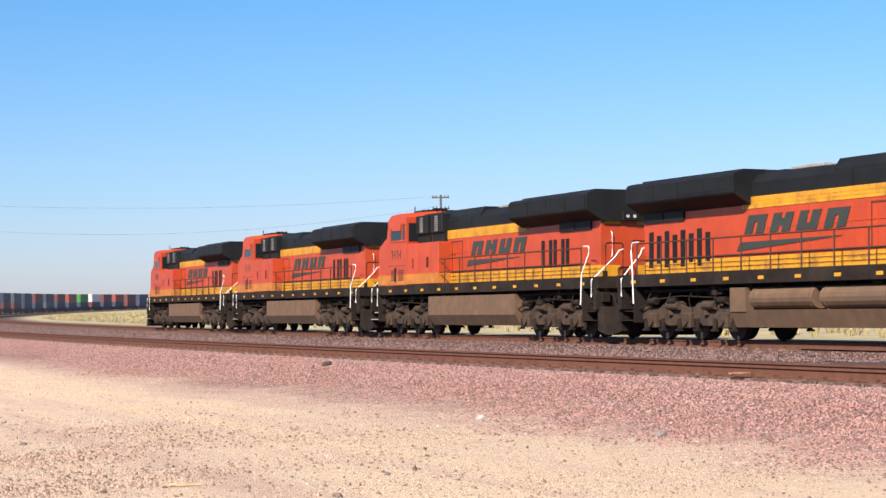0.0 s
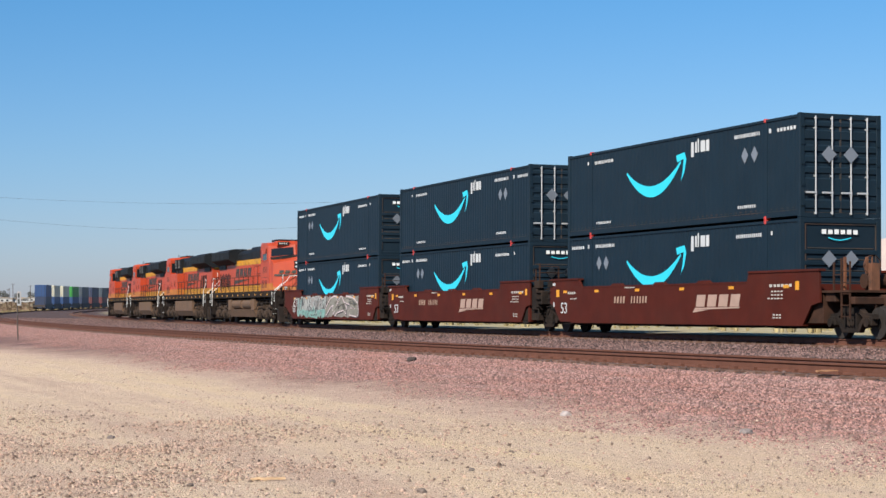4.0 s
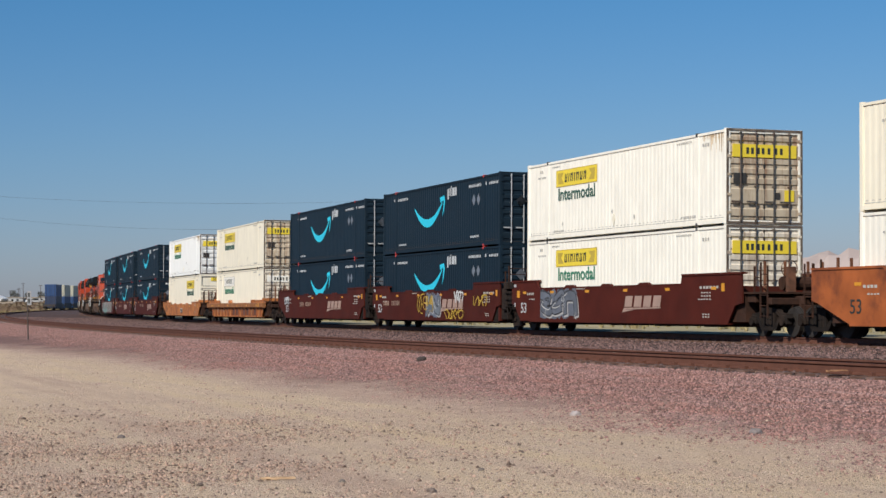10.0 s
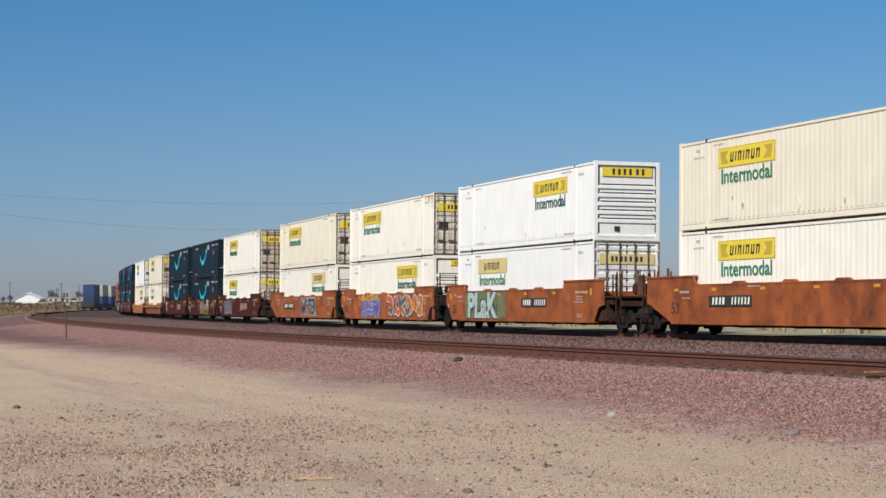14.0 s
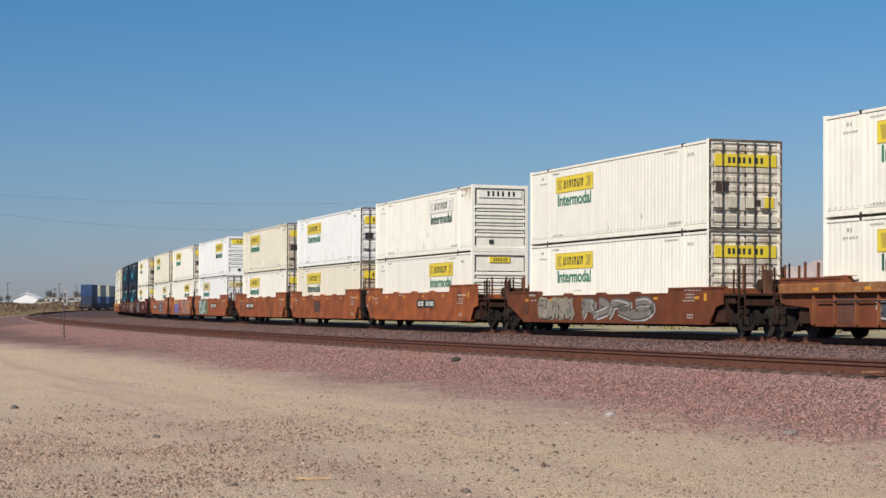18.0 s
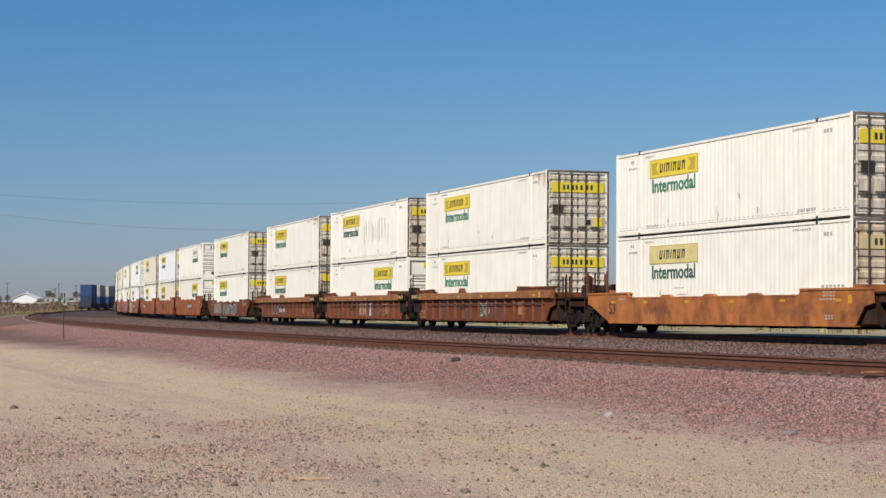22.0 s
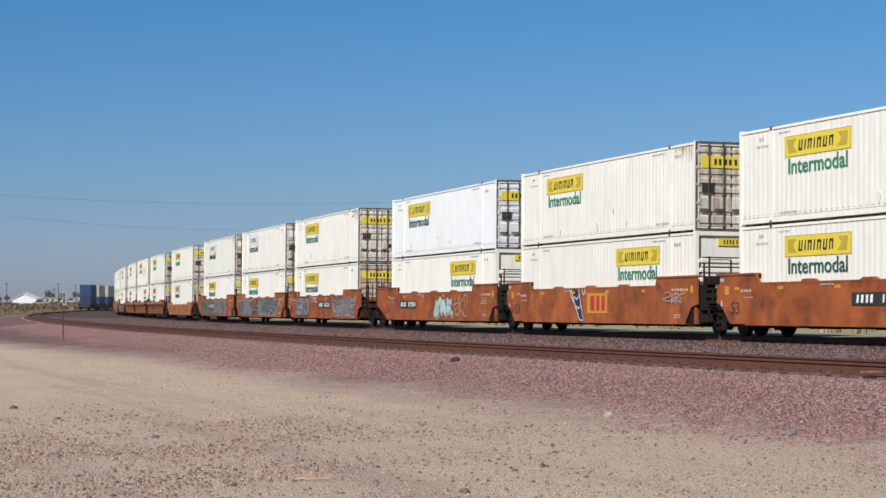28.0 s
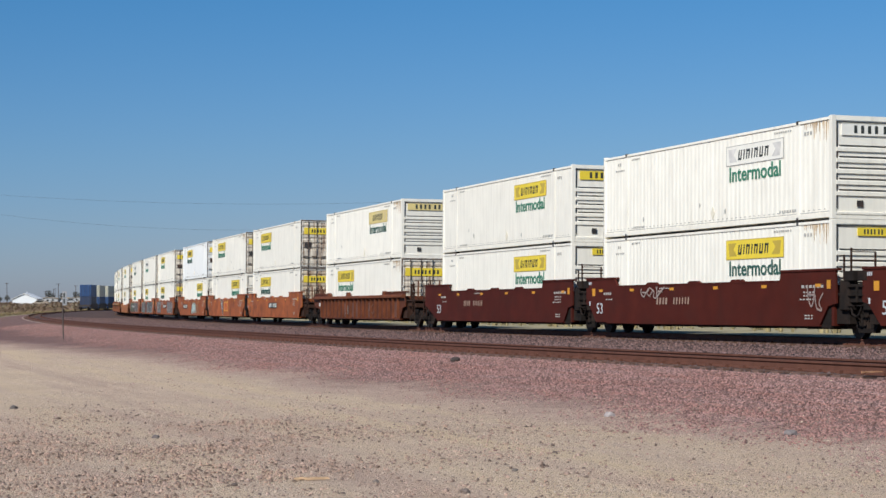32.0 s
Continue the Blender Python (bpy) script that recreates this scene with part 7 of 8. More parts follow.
# ---- ties, fastenings ----
def tie_mesh():
    bm = B()
    prism(bm, [(-0.13, -0.2), (0.13, -0.2), (0.11, 0.0), (-0.11, 0.0)], -1.3, 1.3)
    me = bpy.data.meshes.new("tie")
    bm.to_mesh(me)
    bm.free()
    me.materials.append(M_TIETOP)
    me.materials.append(M_TIE)
    for f in me.polygons:
        f.material_index = 1 if abs(f.normal.y) > 0.9 else 0
    return me


def lay_ties():
    me = tie_mesh()
    for tr, off, z, first, count in ((near_track, NEAR_OFF, NEAR_Z, -32.0, 250), (far_track, 0.0, RAIL_Z, 0.0, 60)):
        for i in range(count):
            s = first + 0.61 * i
            m = line_pose(s, 0.5, off, z - 0.172, CANT)
            put("tie", me, tr, m)
        bm_v, bm_f = [], []
        for i in range(700):
            s = first + 0.61 * (count + i)
            m = line_pose(s, 0.5, off, z - 0.172, CANT)
            k = len(bm_v)
            for x in (-0.11, 0.11):
                for y in (-1.3, 1.3):
                    for h in (-0.15, 0.0):
                        bm_v.append(tuple(m @ Vector((x, y, h))))
            bm_f += [(k + a, k + b, k + c, k + d) for a, b, c, d in ((1, 3, 7, 5), (0, 4, 6, 2), (0, 1, 5, 4), (2, 6, 7, 3), (0, 2, 3, 1), (4, 5, 7, 6))]
        far = bpy.data.meshes.new("far_ties")
        far.from_pydata(bm_v, [], bm_f)
        far.materials.append(M_TIETOP)
        tagged(put("far_ties", far, tr), kind="stuff")
        # rail clips, a pair on each side of each rail
        cv, cf = [], []
        for i in range(160):
            m = line_pose(first + 0.61 * i, 0.5, off, z - 0.172, CANT)
            for y in (-0.86, -0.65, 0.65, 0.86):
                k = len(cv)
                for x in (-0.06, 0.06):
                    for dy in (-0.035, 0.035):
                        for h in (0.0, 0.05):
                            cv.append(tuple(m @ Vector((x, y + dy, h))))
                cf += [(k + a, k + b, k + c, k + d) for a, b, c, d in ((1, 3, 7, 5), (0, 4, 6, 2), (0, 1, 5, 4), (2, 6, 7, 3), (0, 2, 3, 1), (4, 5, 7, 6))]
        clips = bpy.data.meshes.new("rail_clips")
        clips.from_pydata(cv, [], cf)
        clips.materials.append(M_RAIL)
        tagged(put("rail_clips", clips, tr), kind="stuff")


lay_ties()


# ---- loose stone ----
OCTA = np.array([(1, 0, 0), (0, 1, 0), (-1, 0, 0), (0, -1, 0), (0, 0, 1), (0, 0, -1)], float)
OCTF = np.array([(0, 1, 4), (1, 2, 4), (2, 3, 4), (3, 0, 4), (1, 0, 5), (2, 1, 5), (3, 2, 5), (0, 3, 5)])


def stones(name, x, y, size, mat, label, category, rng, sink=0.25, flat=0.7):
    """Many broken stones as one piece of stuff, each a skewed eight-sided lump."""
    n = len(x)
    z = ground_z(x, y)[0]
    v = OCTA[None] * (1 + rng.uniform(-0.45, 0.45, (n, 6, 1))) + rng.uniform(-0.28, 0.28, (n, 6, 3))
    v *= size[:, None, None] * np.array([1, 1, flat]) * rng.uniform(0.7, 1.3, (n, 1, 3))
    a = rng.uniform(0, 2 * np.pi, n)
    tilt = rng.uniform(-0.6, 0.6, n)
    c, s = np.cos(a)[:, None], np.sin(a)[:, None]
    ct, st = np.cos(tilt)[:, None], np.sin(tilt)[:, None]
    vx, vy, vz = v[..., 0], v[..., 1], v[..., 2]
    vx, vz = vx * ct - vz * st, vx * st + vz * ct
    vx, vy = vx * c - vy * s, vx * s + vy * c
    co = np.stack([vx + x[:, None], vy + y[:, None], vz + z[:, None] + (size * sink)[:, None]], -1).reshape(-1, 3)
    f = (OCTF[None] + 6 * np.arange(n)[:, None, None]).reshape(-1, 3)
    me = bpy.data.meshes.new(name)
    me.vertices.add(len(co))
    me.vertices.foreach_set("co", co.reshape(-1))
    me.loops.add(len(f) * 3)
    me.loops.foreach_set("vertex_index", f.reshape(-1).astype(np.int32))
    me.polygons.add(len(f))
    me.polygons.foreach_set("loop_start", np.arange(0, len(f) * 3, 3, dtype=np.int32))
    me.update(calc_edges=True)
    me.validate()
    me.materials.append(mat)
    return tagged(new(name, me), label, category, kind="stuff")


def line_points(s, d):
    h = np.interp(s, S_GRID, _head)
    return np.interp(s, S_GRID, _x) - np.cos(h) * d, np.interp(s, S_GRID, _y) - np.sin(h) * d


rng = np.random.default_rng(7)
# the shoulder of the empty track, towards the lot
n = 400000
s = -34 + 140 * rng.random(n) ** 1.9
d = NEAR_OFF + 1.46 + 8.6 * rng.random(n) ** 1.25
edge = 17.25 + 0.45 * np.sin(s * 0.21 + 0.7) + 0.3 * np.sin(s * 0.83) + 0.25 * np.sin(s * 2.3 + d) - 0.02 * np.clip(s, -30, 40)
keep = rng.random(n) < np.clip(1.0 - (d - edge) / 2.6, 0.16, 1.0) ** 2.2
x, y = line_points(s[keep], d[keep])
small = np.clip(1.15 - 0.16 * np.clip(d[keep] - edge[keep] + 1.0, 0, 3), 0.6, 1.0)
stones("ballast", x, y, rng.uniform(0.012, 0.029, len(x)) * small, M_STONE, "pink crushed stone on the track shoulder", "ballast", rng, 0.1)
# between the two tracks
n = 56000
s = -10 + 190 * rng.random(n) ** 1.5
d = 1.35 + (NEAR_OFF - 2.7) * rng.random(n)
x, y = line_points(s, d)
stones("ballast", x, y, rng.uniform(0.018, 0.042, n), M_STONEGREY, "grey-pink crushed stone between the two tracks", "ballast", rng)
# in the cribs between the ties
n = 14000
s = -34 + 110 * rng.random(n) ** 1.3
d = NEAR_OFF + rng.uniform(-1.35, 1.35, n)
x, y = line_points(s, d)
stones("ballast", x, y, rng.uniform(0.02, 0.04, n), M_DKBED, "dark stone between the ties", "ballast", rng)
# pebbles strewn over the dirt lot
n = 170000
y = 13.5 / (1 - 0.78 * rng.random(n))
x = y * (rng.uniform(-0.31, 0.27, n))
clump = np.sin(x * 0.8 + 1.1 * np.sin(y * 0.6)) + np.sin(y * 0.9 - x * 0.3) + np.where(x < -0.03 * y, 0.6, -0.3)
keep = rng.random(n) < np.clip(0.30 + 0.16 * clump, 0.1, 1.0)
x, y = x[keep], y[keep]
size = np.where(rng.random(len(x)) < 0.004, rng.uniform(0.012, 0.026, len(x)), 0.0035 + 0.009 * rng.random(len(x)) ** 2.2)
gn = 62000
gx, gy = -3.7 + 2.5 * rng.standard_normal(gn), 19.5 + 4.6 * rng.standard_normal(gn)
lump = np.sin(gx * 2.1 + np.sin(gy * 1.3)) + np.sin(gy * 1.7 - gx)
gk = (rng.random(gn) < np.clip(0.55 + 0.25 * lump, 0.1, 1.0)) & (gy > 13.5)
gx, gy = gx[gk], gy[gk]
gs = 0.004 + 0.020 * rng.random(len(gx)) ** 2.8
stones("gravel", gx, gy, gs, M_GRAVEL, "brown gravel worn into the dirt lot", "gravel", rng, 0.2, 0.75)
stones("pebbles", x, y, size, M_PEBBLE, "brown pebbles strewn over the dirt", "pebbles", rng, 0.2, 0.75)


def rock(x, y, size, colour, label):
    bm = B()
    bmesh.ops.create_icosphere(bm, subdivisions=2, radius=size)
    for v in bm.verts:
        v.co *= 1 + 0.45 * noise.noise(v.co / size * 1.3 + Vector((x, y, 0)))
        v.co.z *= 0.62
    ob = part("stone", bm, material("field_stone", colour, 0.9, vary=0.3, scale=9, bump=0.5, bump_scale=25))
    ob.location = (x, y, float(ground_z(np.array([x]), np.array([y]))[0][0]) + size * 0.28)
    return tagged(ob, label, "stone", "stones on the lot")


rock(0.15, 15.96, 0.045, (0.15, 0.115, 0.095), "dark rounded stone lying on the dirt")
rock(3.79, 21.29, 0.075, (0.20, 0.17, 0.16), "grey broken stone lying on the dirt")
rock(2.15, 25.4, 0.07, (0.36, 0.31, 0.29), "pale flat stone at the edge of the ballast")
rock(-1.85, 16.8, 0.03, (0.14, 0.105, 0.085), "small dark stone lying on the dirt")
rock(-0.62, 16.9, 0.03, (0.16, 0.13, 0.11), "small brown stone lying on the dirt")
rock(0.62, 17.6, 0.028, (0.15, 0.12, 0.10), "small brown stone lying on the dirt")
rock(-3.5, 23.3, 0.045, (0.15, 0.12, 0.11), "dark stone lying on the dirt")
rock(-6.75, 30.2, 0.06, (0.12, 0.10, 0.09), "dark stone near the edge of the lot")


def wood_scrap(x, y, length, turn, colour, label, lift=0.0):
    bm = B()
    bmesh.ops.create_cube(bm, size=1.0, matrix=Matrix.Diagonal((length, 0.045, 0.022, 1)))
    bmesh.ops.subdivide_edges(bm, edges=bm.edges[:], cuts=4, use_grid_fill=True)
    for v in bm.verts:
        v.co += 0.018 * noise.noise_vector(v.co * 14)
        v.co.z += 0.06 * v.co.x * v.co.x
    ob = part("wood_scrap", bm, material("splintered_wood", colour, 0.85, vary=0.3, scale=12, bump=0.4))
    ob.matrix_basis = pose(x, y, float(ground_z(np.array([x]), np.array([y]))[0][0]) + 0.018 + lift, 0, 0, turn)
    return tagged(ob, label, "wood scrap")


wood_scrap(-1.20, 17.2, 0.30, 8, (0.50, 0.33, 0.19), "pale brown splinter of wood lying on the dirt")
sx, sy = line_points(np.array([-17.5]), np.array([NEAR_OFF + 1.15]))
wood_scrap(float(sx[0]), float(sy[0]), 0.36, 20, (0.36, 0.18, 0.09), "orange-brown wood scrap beside the rail", 0.08)
rx, ry = line_points(np.array([-3.6]), np.array([NEAR_OFF + 2.6]))
clod = rock(float(rx[0]), float(ry[0]), 0.11, (0.05, 0.036, 0.03), "dark clod of soil lying on the ballast")


# ---- dry grass and brush ----
def tufts(name, x, y, tall, mat, label, category, rng, blades=9, lean=0.5):
    """Dry stalks in clumps, as one piece of stuff."""
    z = ground_z(x, y)[0]
    n = len(x)
    a = rng.uniform(0, 2 * np.pi, (n, blades))
    r = rng.uniform(0.0, 0.45, (n, blades)) * tall[:, None]
    h = rng.uniform(0.45, 1.0, (n, blades)) * tall[:, None]
    bx, by = x[:, None] + r * 0.6 * np.cos(a), y[:, None] + r * 0.6 * np.sin(a)
    tx, ty = bx + lean * h * np.cos(a) * 0.7, by + lean * h * np.sin(a) * 0.7
    w = 0.06 * tall[:, None] + 0.02
    px, py = -np.sin(a) * w, np.cos(a) * w
    zz = np.repeat(z[:, None], blades, 1)
    co = np.stack([np.stack([bx - px, by - py, zz - 0.05], -1), np.stack([bx + px, by + py, zz - 0.05], -1),
                   np.stack([(bx + tx) / 2 + px * 1.6, (by + ty) / 2 + py * 1.6, zz + h * 0.6], -1), np.stack([tx, ty, zz + h], -1)], 2).reshape(-1, 3)
    k = 4 * np.arange(n * blades)
    f = np.concatenate([np.stack([k, k + 1, k + 2], 1), np.stack([k, k + 2, k + 3], 1)])
    me = bpy.data.meshes.new(name)
    me.from_pydata(co.tolist(), [], f.tolist())
    me.materials.append(mat)
    return tagged(new(name, me), label, category, kind="stuff")


def field_points(n, s0, s1, d0, d1):
    s = rng.uniform(s0, s1, n)
    d = d0 + (d1 - d0) * rng.random(n) ** 1.4
    return line_points(s, d)


x, y = field_points(5200, 140, 560, NEAR_OFF + 7.5, NEAR_OFF + 120)
keep = (np.hypot(x, y) > 135) & (ground_z(x, y)[2] > NEAR_OFF + 6)
x, y = x[keep], y[keep]
tufts("dry_grass", x, y, rng.uniform(0.3, 0.75, len(x)), M_DARKSTRAW, "straw-coloured dry grass beside the curve", "dry grass", rng)
x, y = field_points(5200, 210, 700, NEAR_OFF + 12, NEAR_OFF + 190)
keep = ground_z(x, y)[2] > NEAR_OFF + 9
x, y = x[keep], y[keep]
tufts("desert_brush", x, y, rng.uniform(0.4, 1.15, len(x)), M_SCRUB, "brown desert brush in the field", "brush", rng, 14, 1.5)
x, y = field_points(5200, -20, 420, -9, -70)
tufts("dry_grass", x, y, rng.uniform(0.2, 0.5, len(x)), M_STRAWLIGHT, "straw-coloured dry grass beyond the train", "dry grass", rng)


def z_at(x, y):
    return float(ground_z(np.array([float(x)]), np.array([float(y)]))[0][0])


def at_view(px, dist):
    """A plan point at that distance ahead, px thousandths of it to the right."""
    return px * dist / 1000.0, dist


# ---- signpost ----
post_x, post_y = -17.39, 88.2
sign = tagged(new("milepost"), "thin dark post with a narrow white sign plate", "signpost")
sign.location = (post_x, post_y, z_at(post_x, post_y))
part("post", cyl(B(), (0, 0, -0.2), (0.0, 0, 2.1), 0.032, 8), M_POST, sign)
plate = part("sign_plate", box(B(), 0.0, 0.19, -0.05, -0.035, 1.56, 2.2), M_SIGNPLATE, sign, "narrow white plate")
part("sign_mark", bars(B(), 0.04, 0.16, 1.64, 1.86, 1, -0.056), M_BLACKMARK, plate)
part("sign_mark", bars(B(), 0.04, 0.16, 1.92, 2.12, 1, -0.056), M_BLACKMARK, plate)


# ---- power line ----
def power_pole(x, y, tall, label, arms=2, group="power poles", half=1.15):
    z = z_at(x, y)
    root = tagged(new("power_pole"), label, "power pole", group)
    root.location = (x, y, z)
    part("pole", cyl(B(), (0, 0, -0.5), (0, 0, tall), 0.15, 10, 0.10), M_POST, root)
    for k in range(arms):
        h = tall - 0.25 - 1.05 * k
        arm = part("crossarm", box(B(), -half, half, -0.06, 0.06, h - 0.06, h + 0.06), M_POST, root)
        for a in (-half + 0.1, -half * 0.5, half * 0.5, half - 0.1):
            part("insulator", cyl(B(), (a, 0, h + 0.06), (a, 0, h + 0.24), 0.05, 8, 0.03), M_DKSTEEL, arm)
    return root


power_pole(11.85, 178.0, 11.3, "weathered wooden power pole with two crossarms", 2, "power poles", 0.8)
power_pole(-45.5, 178.0, 12.4, "weathered wooden power pole with two crossarms")


def wire(points, label):
    cu = bpy.data.curves.new("wire", "CURVE")
    cu.dimensions, cu.bevel_depth, cu.bevel_resolution = "3D", 0.0085, 1
    sp = cu.splines.new("POLY")
    sp.points.add(len(points) - 1)
    for q, co in zip(sp.points, points):
        q.co = (*co, 1)
    tmp = new("wire", cu)
    me = bpy.data.meshes.new_from_object(tmp.evaluated_get(bpy.context.evaluated_depsgraph_get()))
    bpy.data.objects.remove(tmp)
    me.materials.append(M_WIRE)
    return tagged(new("power_wire", me), label, "wire", "power wires")


def sagging(a, b, sag, n=40):
    a, b = Vector(a), Vector(b)
    return [a.lerp(b, i / n) - Vector((0, 0, sag * 4 * (i / n) * (1 - i / n))) for i in range(n + 1)]


wire(sagging((-45.5, 178, 10.9), (11.85, 178, 10.2), 2.35), "dark sagging power wire between two poles")
wire(sagging((-45.5, 178, 12.4), (11.85, 178, 11.1), 1.15), "dark thin power wire high between two poles")

# ---- distance: settlement, trees, poles ----
def shed(x, y, w, dpt, eave, ridge, wall, roof, label, windows=2):
    z = z_at(x, y)
    root = tagged(new("shed"), label, "building", "distant buildings")
    root.location = (x, y, z)
    part("wall", box(B(), -w / 2, w / 2, -dpt / 2, dpt / 2, -1.0, eave), wall, root)
    bm = B()
    prism(bm, [(-w / 2 - 0.5, eave), (0, ridge), (w / 2 + 0.5, eave), (w / 2 + 0.5, eave + 0.15), (0, ridge + 0.18), (-w / 2 - 0.5, eave + 0.15)], -dpt / 2 - 0.4, dpt / 2 + 0.4)
    part("roof", bm, roof, root)
    part("gable", prism(B(), [(-w / 2, eave), (w / 2, eave), (0, ridge)], -dpt / 2, -dpt / 2 + 0.2), wall, root)
    for i in range(windows):
        a = -w / 2 + w * (i + 1) / (windows + 1)
        part("window", box(B(), a - 0.5, a + 0.5, -dpt / 2 - 0.05, -dpt / 2 + 0.02, eave * 0.35, eave * 0.8), M_GLASS, root)
    return root


x, y = at_view(-215.5, 700)
tent = shed(x, y, 8.8, 9.0, 1.7, 3.8, M_ROOFWHITE, M_ROOFWHITE, "white low building with a peaked roof", 0)
part("finial", cyl(B(), (0, 0, 3.8), (0, 0, 4.6), 0.16, 8), M_ROOFWHITE, tent)
for px, dist, w, e, r, wall, words in ((-204, 860, 9, 1.6, 2.2, M_WALLGREY, "low grey house far off"), (-195.5, 900, 10, 1.5, 2.2, M_WALLTAN, "low tan house far off"), (-189, 880, 8, 1.5, 2.1, M_WALLGREY, "low grey house far off")):
    x, y = at_view(px, dist)
    shed(x, y, w, 8.0, e, r, wall, M_WALLTAN, words, 3)


def tree(x, y, tall, seed, label):
    r = random.Random(seed)
    z = z_at(x, y)
    root = tagged(new("tree"), label, "tree", "distant trees")
    root.location = (x, y, z)
    bm = B()
    cyl(bm, (0, 0, -0.3), (0, 0, tall * 0.5), tall * 0.035, 7, tall * 0.02)
    for _ in range(5):
        a = r.uniform(0, 6.28)
        cyl(bm, (0, 0, tall * 0.35), (math.cos(a) * tall * 0.25, math.sin(a) * tall * 0.25, tall * r.uniform(0.6, 0.85)), tall * 0.015, 5, tall * 0.006)
    part("trunk", bm, M_POST, root)
    verts, faces = [], []
    for _ in range(420):
        a, u = r.uniform(0, 6.28), r.uniform(-1, 1)
        q = r.random() ** 0.4
        c = Vector((math.cos(a) * math.sqrt(1 - u * u) * tall * 0.40 * q, math.sin(a) * math.sqrt(1 - u * u) * tall * 0.40 * q, tall * (0.66 + 0.34 * u * q)))
        c.x *= 0.75 + 0.5 * noise.noise(c * 0.5 + Vector((seed, 0, 0)))
        sz = tall * 0.055
        k = len(verts)
        for _i in range(3):
            verts.append(tuple(c + Vector((r.uniform(-1, 1), r.uniform(-1, 1), r.uniform(-1, 1))) * sz))
        faces.append((k, k + 1, k + 2))
    me = bpy.data.meshes.new("crown")
    me.from_pydata(verts, [], faces)
    me.materials.append(M_LEAF)
    put("crown", me, root)
    return root


for i, (px, dist, tall) in enumerate(((-204.5, 960, 6.2), (-202.5, 990, 5.0), (-197.3, 980, 5.0), (-190.5, 940, 5.4), (-188.0, 1000, 5.0), (-226, 1100, 5.0), (-229.5, 1050, 4.0))):
    x, y = at_view(px, dist)
    tree(x, y, tall, i, "dark green tree far off beyond the field")
for px, dist, tall in ((-199.3, 760, 7.6), (-206.0, 900, 5.5), (-190.3, 820, 7.0), (-201.0, 1000, 7.5), (-226.0, 720, 8.0), (-201.8, 880, 6.0), (-182.0, 900, 6.0)):
    x, y = at_view(px, dist)
    power_pole(x, y, tall, "wooden power pole far off beyond the field", 1, "distant power poles", 0.75)


def pickup(x, y, paint, label, turn):
    root = tagged(new("parked_car"), label, "car", "distant parked cars")
    root.matrix_basis = pose(x, y, z_at(x, y), 0, 0, turn)
    part("body", prism(B(), [(-2.3, 0.45), (2.3, 0.45), (2.3, 0.95), (1.2, 1.05), (0.5, 1.6), (-1.3, 1.6), (-2.2, 1.0)], -0.9, 0.9), paint, root)
    part("window", prism(B(), [(1.0, 1.08), (0.45, 1.52), (-1.2, 1.52), (-1.8, 1.08)], -0.91, 0.91), M_GLASS, root)
    for a in (-1.45, 1.45):
        for s in (-0.8, 0.8):
            part("wheel", cyl(B(), (a, s - 0.12, 0.34), (a, s + 0.12, 0.34), 0.34, 12), M_DKSTEEL, root)
    return root


for px, dist, paint, words in ((-208.5, 640, M_WALLTAN, "tan car parked far off"), (-195.0, 700, M_ROOFWHITE, "white car parked far off"), (-192.5, 690, M_WALLGREY, "grey car parked far off")):
    x, y = at_view(px, dist)
    pickup(x, y, paint, words, 10)


# ---- hills on the horizon ----
def ridge(name, px0, px1, dist, heights, label, mat):
    rows, cols = 10, 160
    verts, faces = [], []
    for j in range(rows):
        for i in range(cols):
            k = i / (cols - 1)
            px = px0 + (px1 - px0) * k
            h = np.interp(px, [a for a, _ in heights], [b for _, b in heights])
            h *= 1 + 0.22 * noise.fractal(Vector((px * 0.035, j * 0.7, 0)), 1.0, 2.0, 5)
            t = j / (rows - 1)
            dd = dist + 500 * (t - 0.5)
            verts.append((px * dd / 1000, dd, -2 + max(0.0, h * math.sin(math.pi * min(1, t * 1.0)) ** 0.8 * (1 + 0.25 * noise.noise(Vector((px * 0.12, j * 1.7, 3)))))))
    for j in range(rows - 1):
        for i in range(cols - 1):
            a = j * cols + i
            faces.append((a, a + 1, a + cols + 1, a + cols))
    me = bpy.data.meshes.new(name)
    me.from_pydata(verts, [], faces)
    me.materials.append(mat)
    return tagged(new(name, me), label, "hill", kind="structure")


ridge("hill_ridge", 60, 900, 4000, [(60, 4), (120, 20), (150, 38), (180, 52), (200, 60), (215, 70), (300, 130), (500, 200), (900, 90)], "hazy pink-brown desert hills on the horizon", M_HILL)


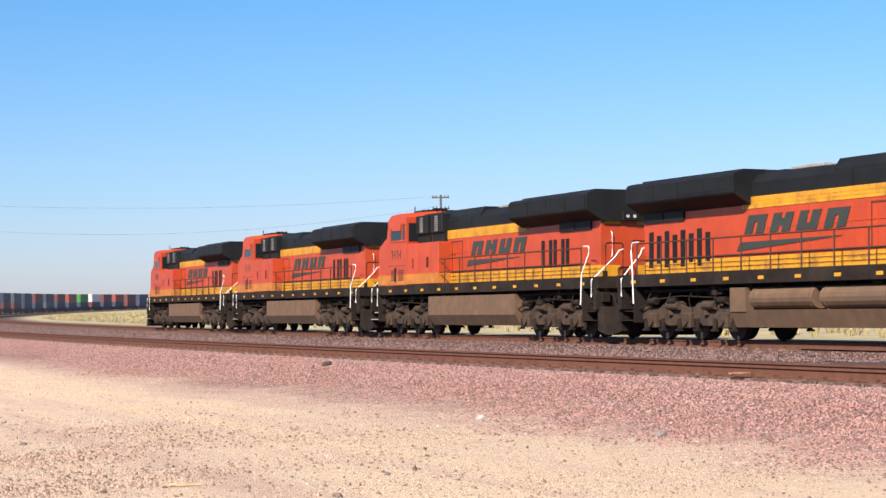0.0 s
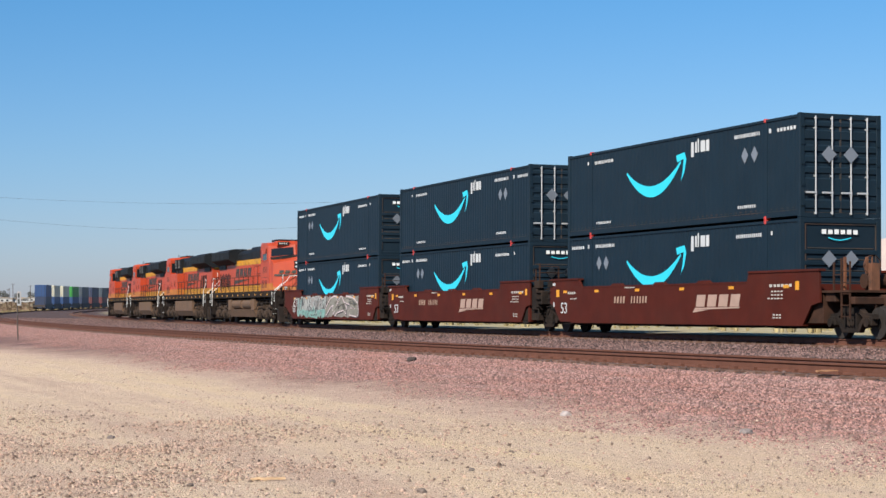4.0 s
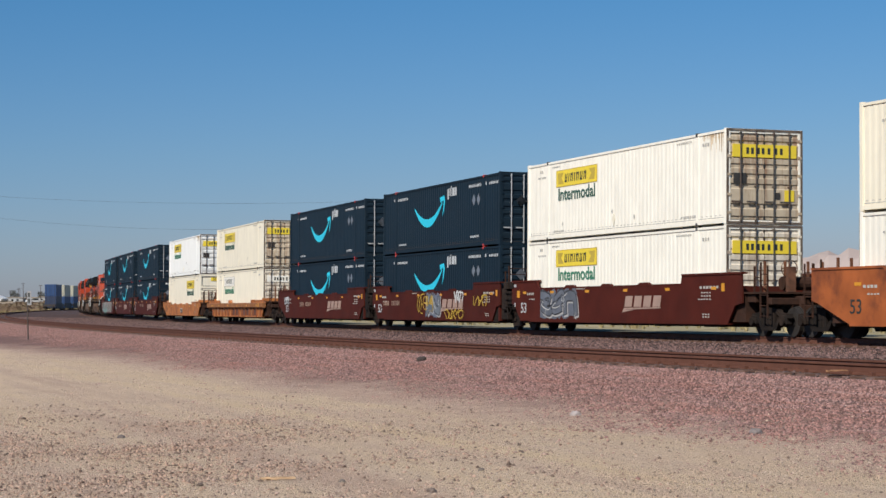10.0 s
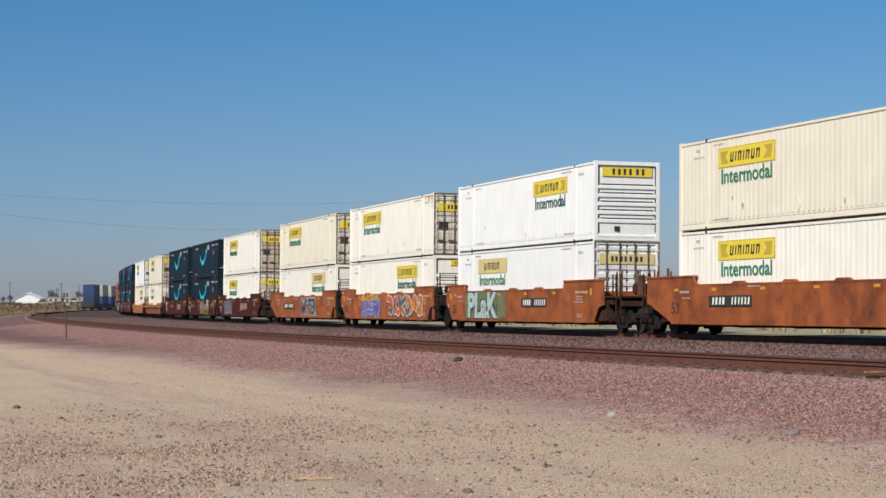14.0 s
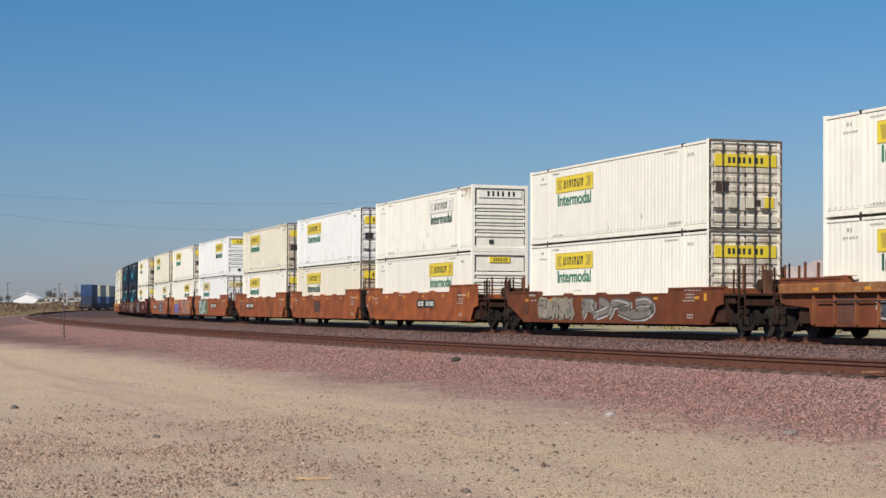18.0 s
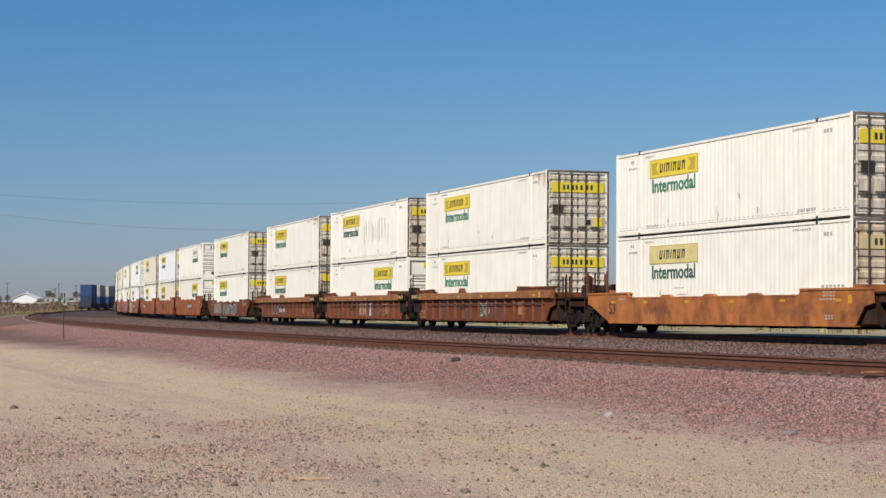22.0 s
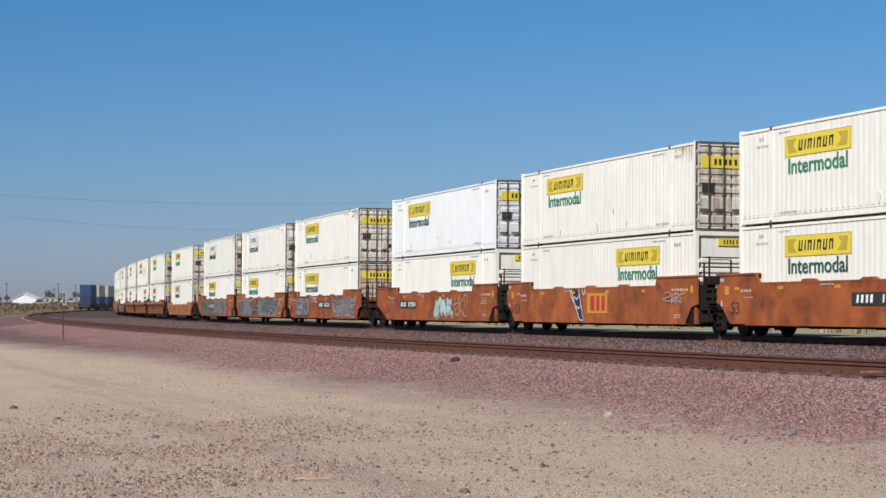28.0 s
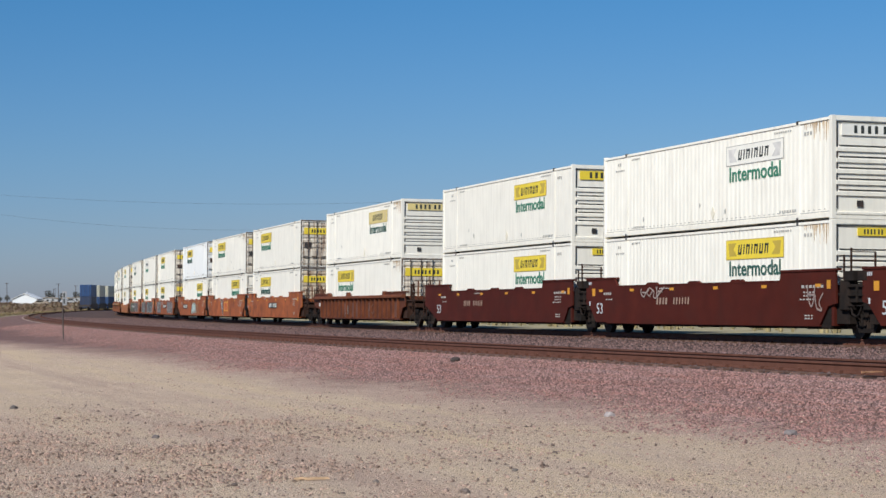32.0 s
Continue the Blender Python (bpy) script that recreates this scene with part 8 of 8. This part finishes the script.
# ---- the parked train on the far end of the empty track ----
def parked_box(colour, z, root_pose, label):
    root = tagged(new("container"), label, "container", "containers on the parked train")
    root.matrix_basis = root_pose @ pose(0, 0, z)
    key = "parked|%.2f%.2f%.2f" % colour
    if key not in PARKED:
        mat = material("parked_container_paint", colour, 0.6, vary=0.12, scale=0.8, dirt=tuple(c * 0.6 for c in colour), dirt_amount=0.4)
        body, door, bar = B(), B(), B()
        o = [(-6.0, -1.25), (-6.0, 1.25)]
        for i in range(24):
            a = -5.8 + i * 0.5
            o += [(a, 1.25), (a + 0.05, 1.20), (a + 0.22, 1.20), (a + 0.27, 1.25)]
        o += [(6.3, 1.25), (6.3, -1.25)]
        extrude_x(body, o, 0.0, 2.6)
        for v in body.verts:
            v.co = Vector((v.co.y, v.co.z, v.co.x))
        bmesh.ops.recalc_face_normals(body, faces=body.faces[:])
        for q in (-0.59, 0.59):
            box(door, -6.06, -6.0, q - 0.57, q + 0.57, 0.1, 2.5)
        for q in (-0.9, -0.3, 0.3, 0.9):
            cyl(bar, (-6.09, q, 0.1), (-6.09, q, 2.5), 0.03, 6)
        out = []
        for nm, bm, mt in (("body", body, mat), ("door", door, mat), ("lock_bar", bar, M_DKSTEEL)):
            me = bpy.data.meshes.new(nm)
            bm.to_mesh(me)
            bm.free()
            me.materials.append(mt)
            out.append(me)
        PARKED[key] = out
    for nm, me in zip(("body", "door", "lock_bar"), PARKED[key]):
        put(nm, me, root)


PARKED = {}
BLUE, CREAM_P, GREEN_P, SLATE, NAVY_P, WINE, RED_P, WHITE_P, OLIVE = (0.024, 0.068, 0.18), (0.55, 0.52, 0.40), (0.03, 0.26, 0.045), (0.06, 0.08, 0.10), (0.03, 0.045, 0.09), (0.14, 0.035, 0.035), (0.30, 0.06, 0.04), (0.65, 0.65, 0.63), (0.16, 0.15, 0.09)
NAMES = {BLUE: "blue", CREAM_P: "cream", GREEN_P: "green", SLATE: "dark slate", NAVY_P: "navy", WINE: "wine red", RED_P: "red", WHITE_P: "white", OLIVE: "olive"}
UPPER = [BLUE, CREAM_P, CREAM_P, GREEN_P, SLATE, NAVY_P, SLATE, NAVY_P, WINE, NAVY_P, WINE, RED_P, GREEN_P, WHITE_P, WINE, RED_P, WINE, NAVY_P, RED_P, NAVY_P, WINE, NAVY_P, WHITE_P, WHITE_P, WINE, RED_P]
LOWER = [NAVY_P, BLUE, BLUE, BLUE, NAVY_P, WINE, WINE, NAVY_P, NAVY_P, SLATE, NAVY_P, NAVY_P, NAVY_P, WINE, NAVY_P, NAVY_P, WINE, NAVY_P, NAVY_P, WINE, NAVY_P, WINE, NAVY_P, NAVY_P, WINE, NAVY_P]


def parked_car(m, last):
    root = tagged(new("well_car"), "dark dusty well car of the parked train", "well car", "well cars of the parked train")
    root.matrix_basis = m
    for key, fn, mt in PCAR:
        put(key.split("|")[0], cached_p(key, fn, mt), root)


def cached_p(key, fn, mat):
    if key not in PARKED:
        bm = B()
        fn(bm)
        me = bpy.data.meshes.new(key.split("|")[0])
        bm.to_mesh(me)
        bm.free()
        me.materials.append(mat)
        PARKED[key] = me
    return PARKED[key]


PCAR = [("side_sill|l", lambda bm: prism(bm, [(-7, 0.4), (6.8, 0.4), (7.6, 1.0), (7.6, 1.5), (-7.6, 1.5), (-7.6, 1.0)], 1.36, 1.42), M_DKSTEEL),
        ("side_sill|r", lambda bm: prism(bm, [(-7, 0.4), (6.8, 0.4), (7.6, 1.0), (7.6, 1.5), (-7.6, 1.5), (-7.6, 1.0)], -1.42, -1.36), M_DKSTEEL),
        ("well_floor|p", lambda bm: box(bm, -7, 7, -1.36, 1.36, 0.3, 0.4), M_DKSTEEL),
        ("end_platform|a", lambda bm: box(bm, -8.9, -7.2, -1.3, 1.3, 0.8, 1.3), M_DKSTEEL),
        ("end_platform|b", lambda bm: box(bm, 7.2, 8.9, -1.3, 1.3, 0.8, 1.3), M_DKSTEEL)] + [
        ("wheel|%d%d" % (i, j), (lambda a, q: lambda bm: cyl(bm, (a, q - 0.06, 0.43), (a, q + 0.06, 0.43), 0.43, 14))(a, q), M_WHEEL) for i, a in enumerate((-8.9, -7.3, 7.3, 8.9)) for j, q in enumerate((-0.755, 0.755))]
for i, (up, low) in enumerate(zip(UPPER, LOWER)):
    m = line_pose(PARK_END + 8.8 + 18.0 * i, 15.0, NEAR_OFF, NEAR_Z, 0.8)
    parked_car(m, i == 0)
    parked_box(low, 0.5, m, NAMES[low] + " shipping container low in a parked well car")
    parked_box(up, 3.12, m, NAMES[up] + " shipping container stacked on a parked train")


motions()
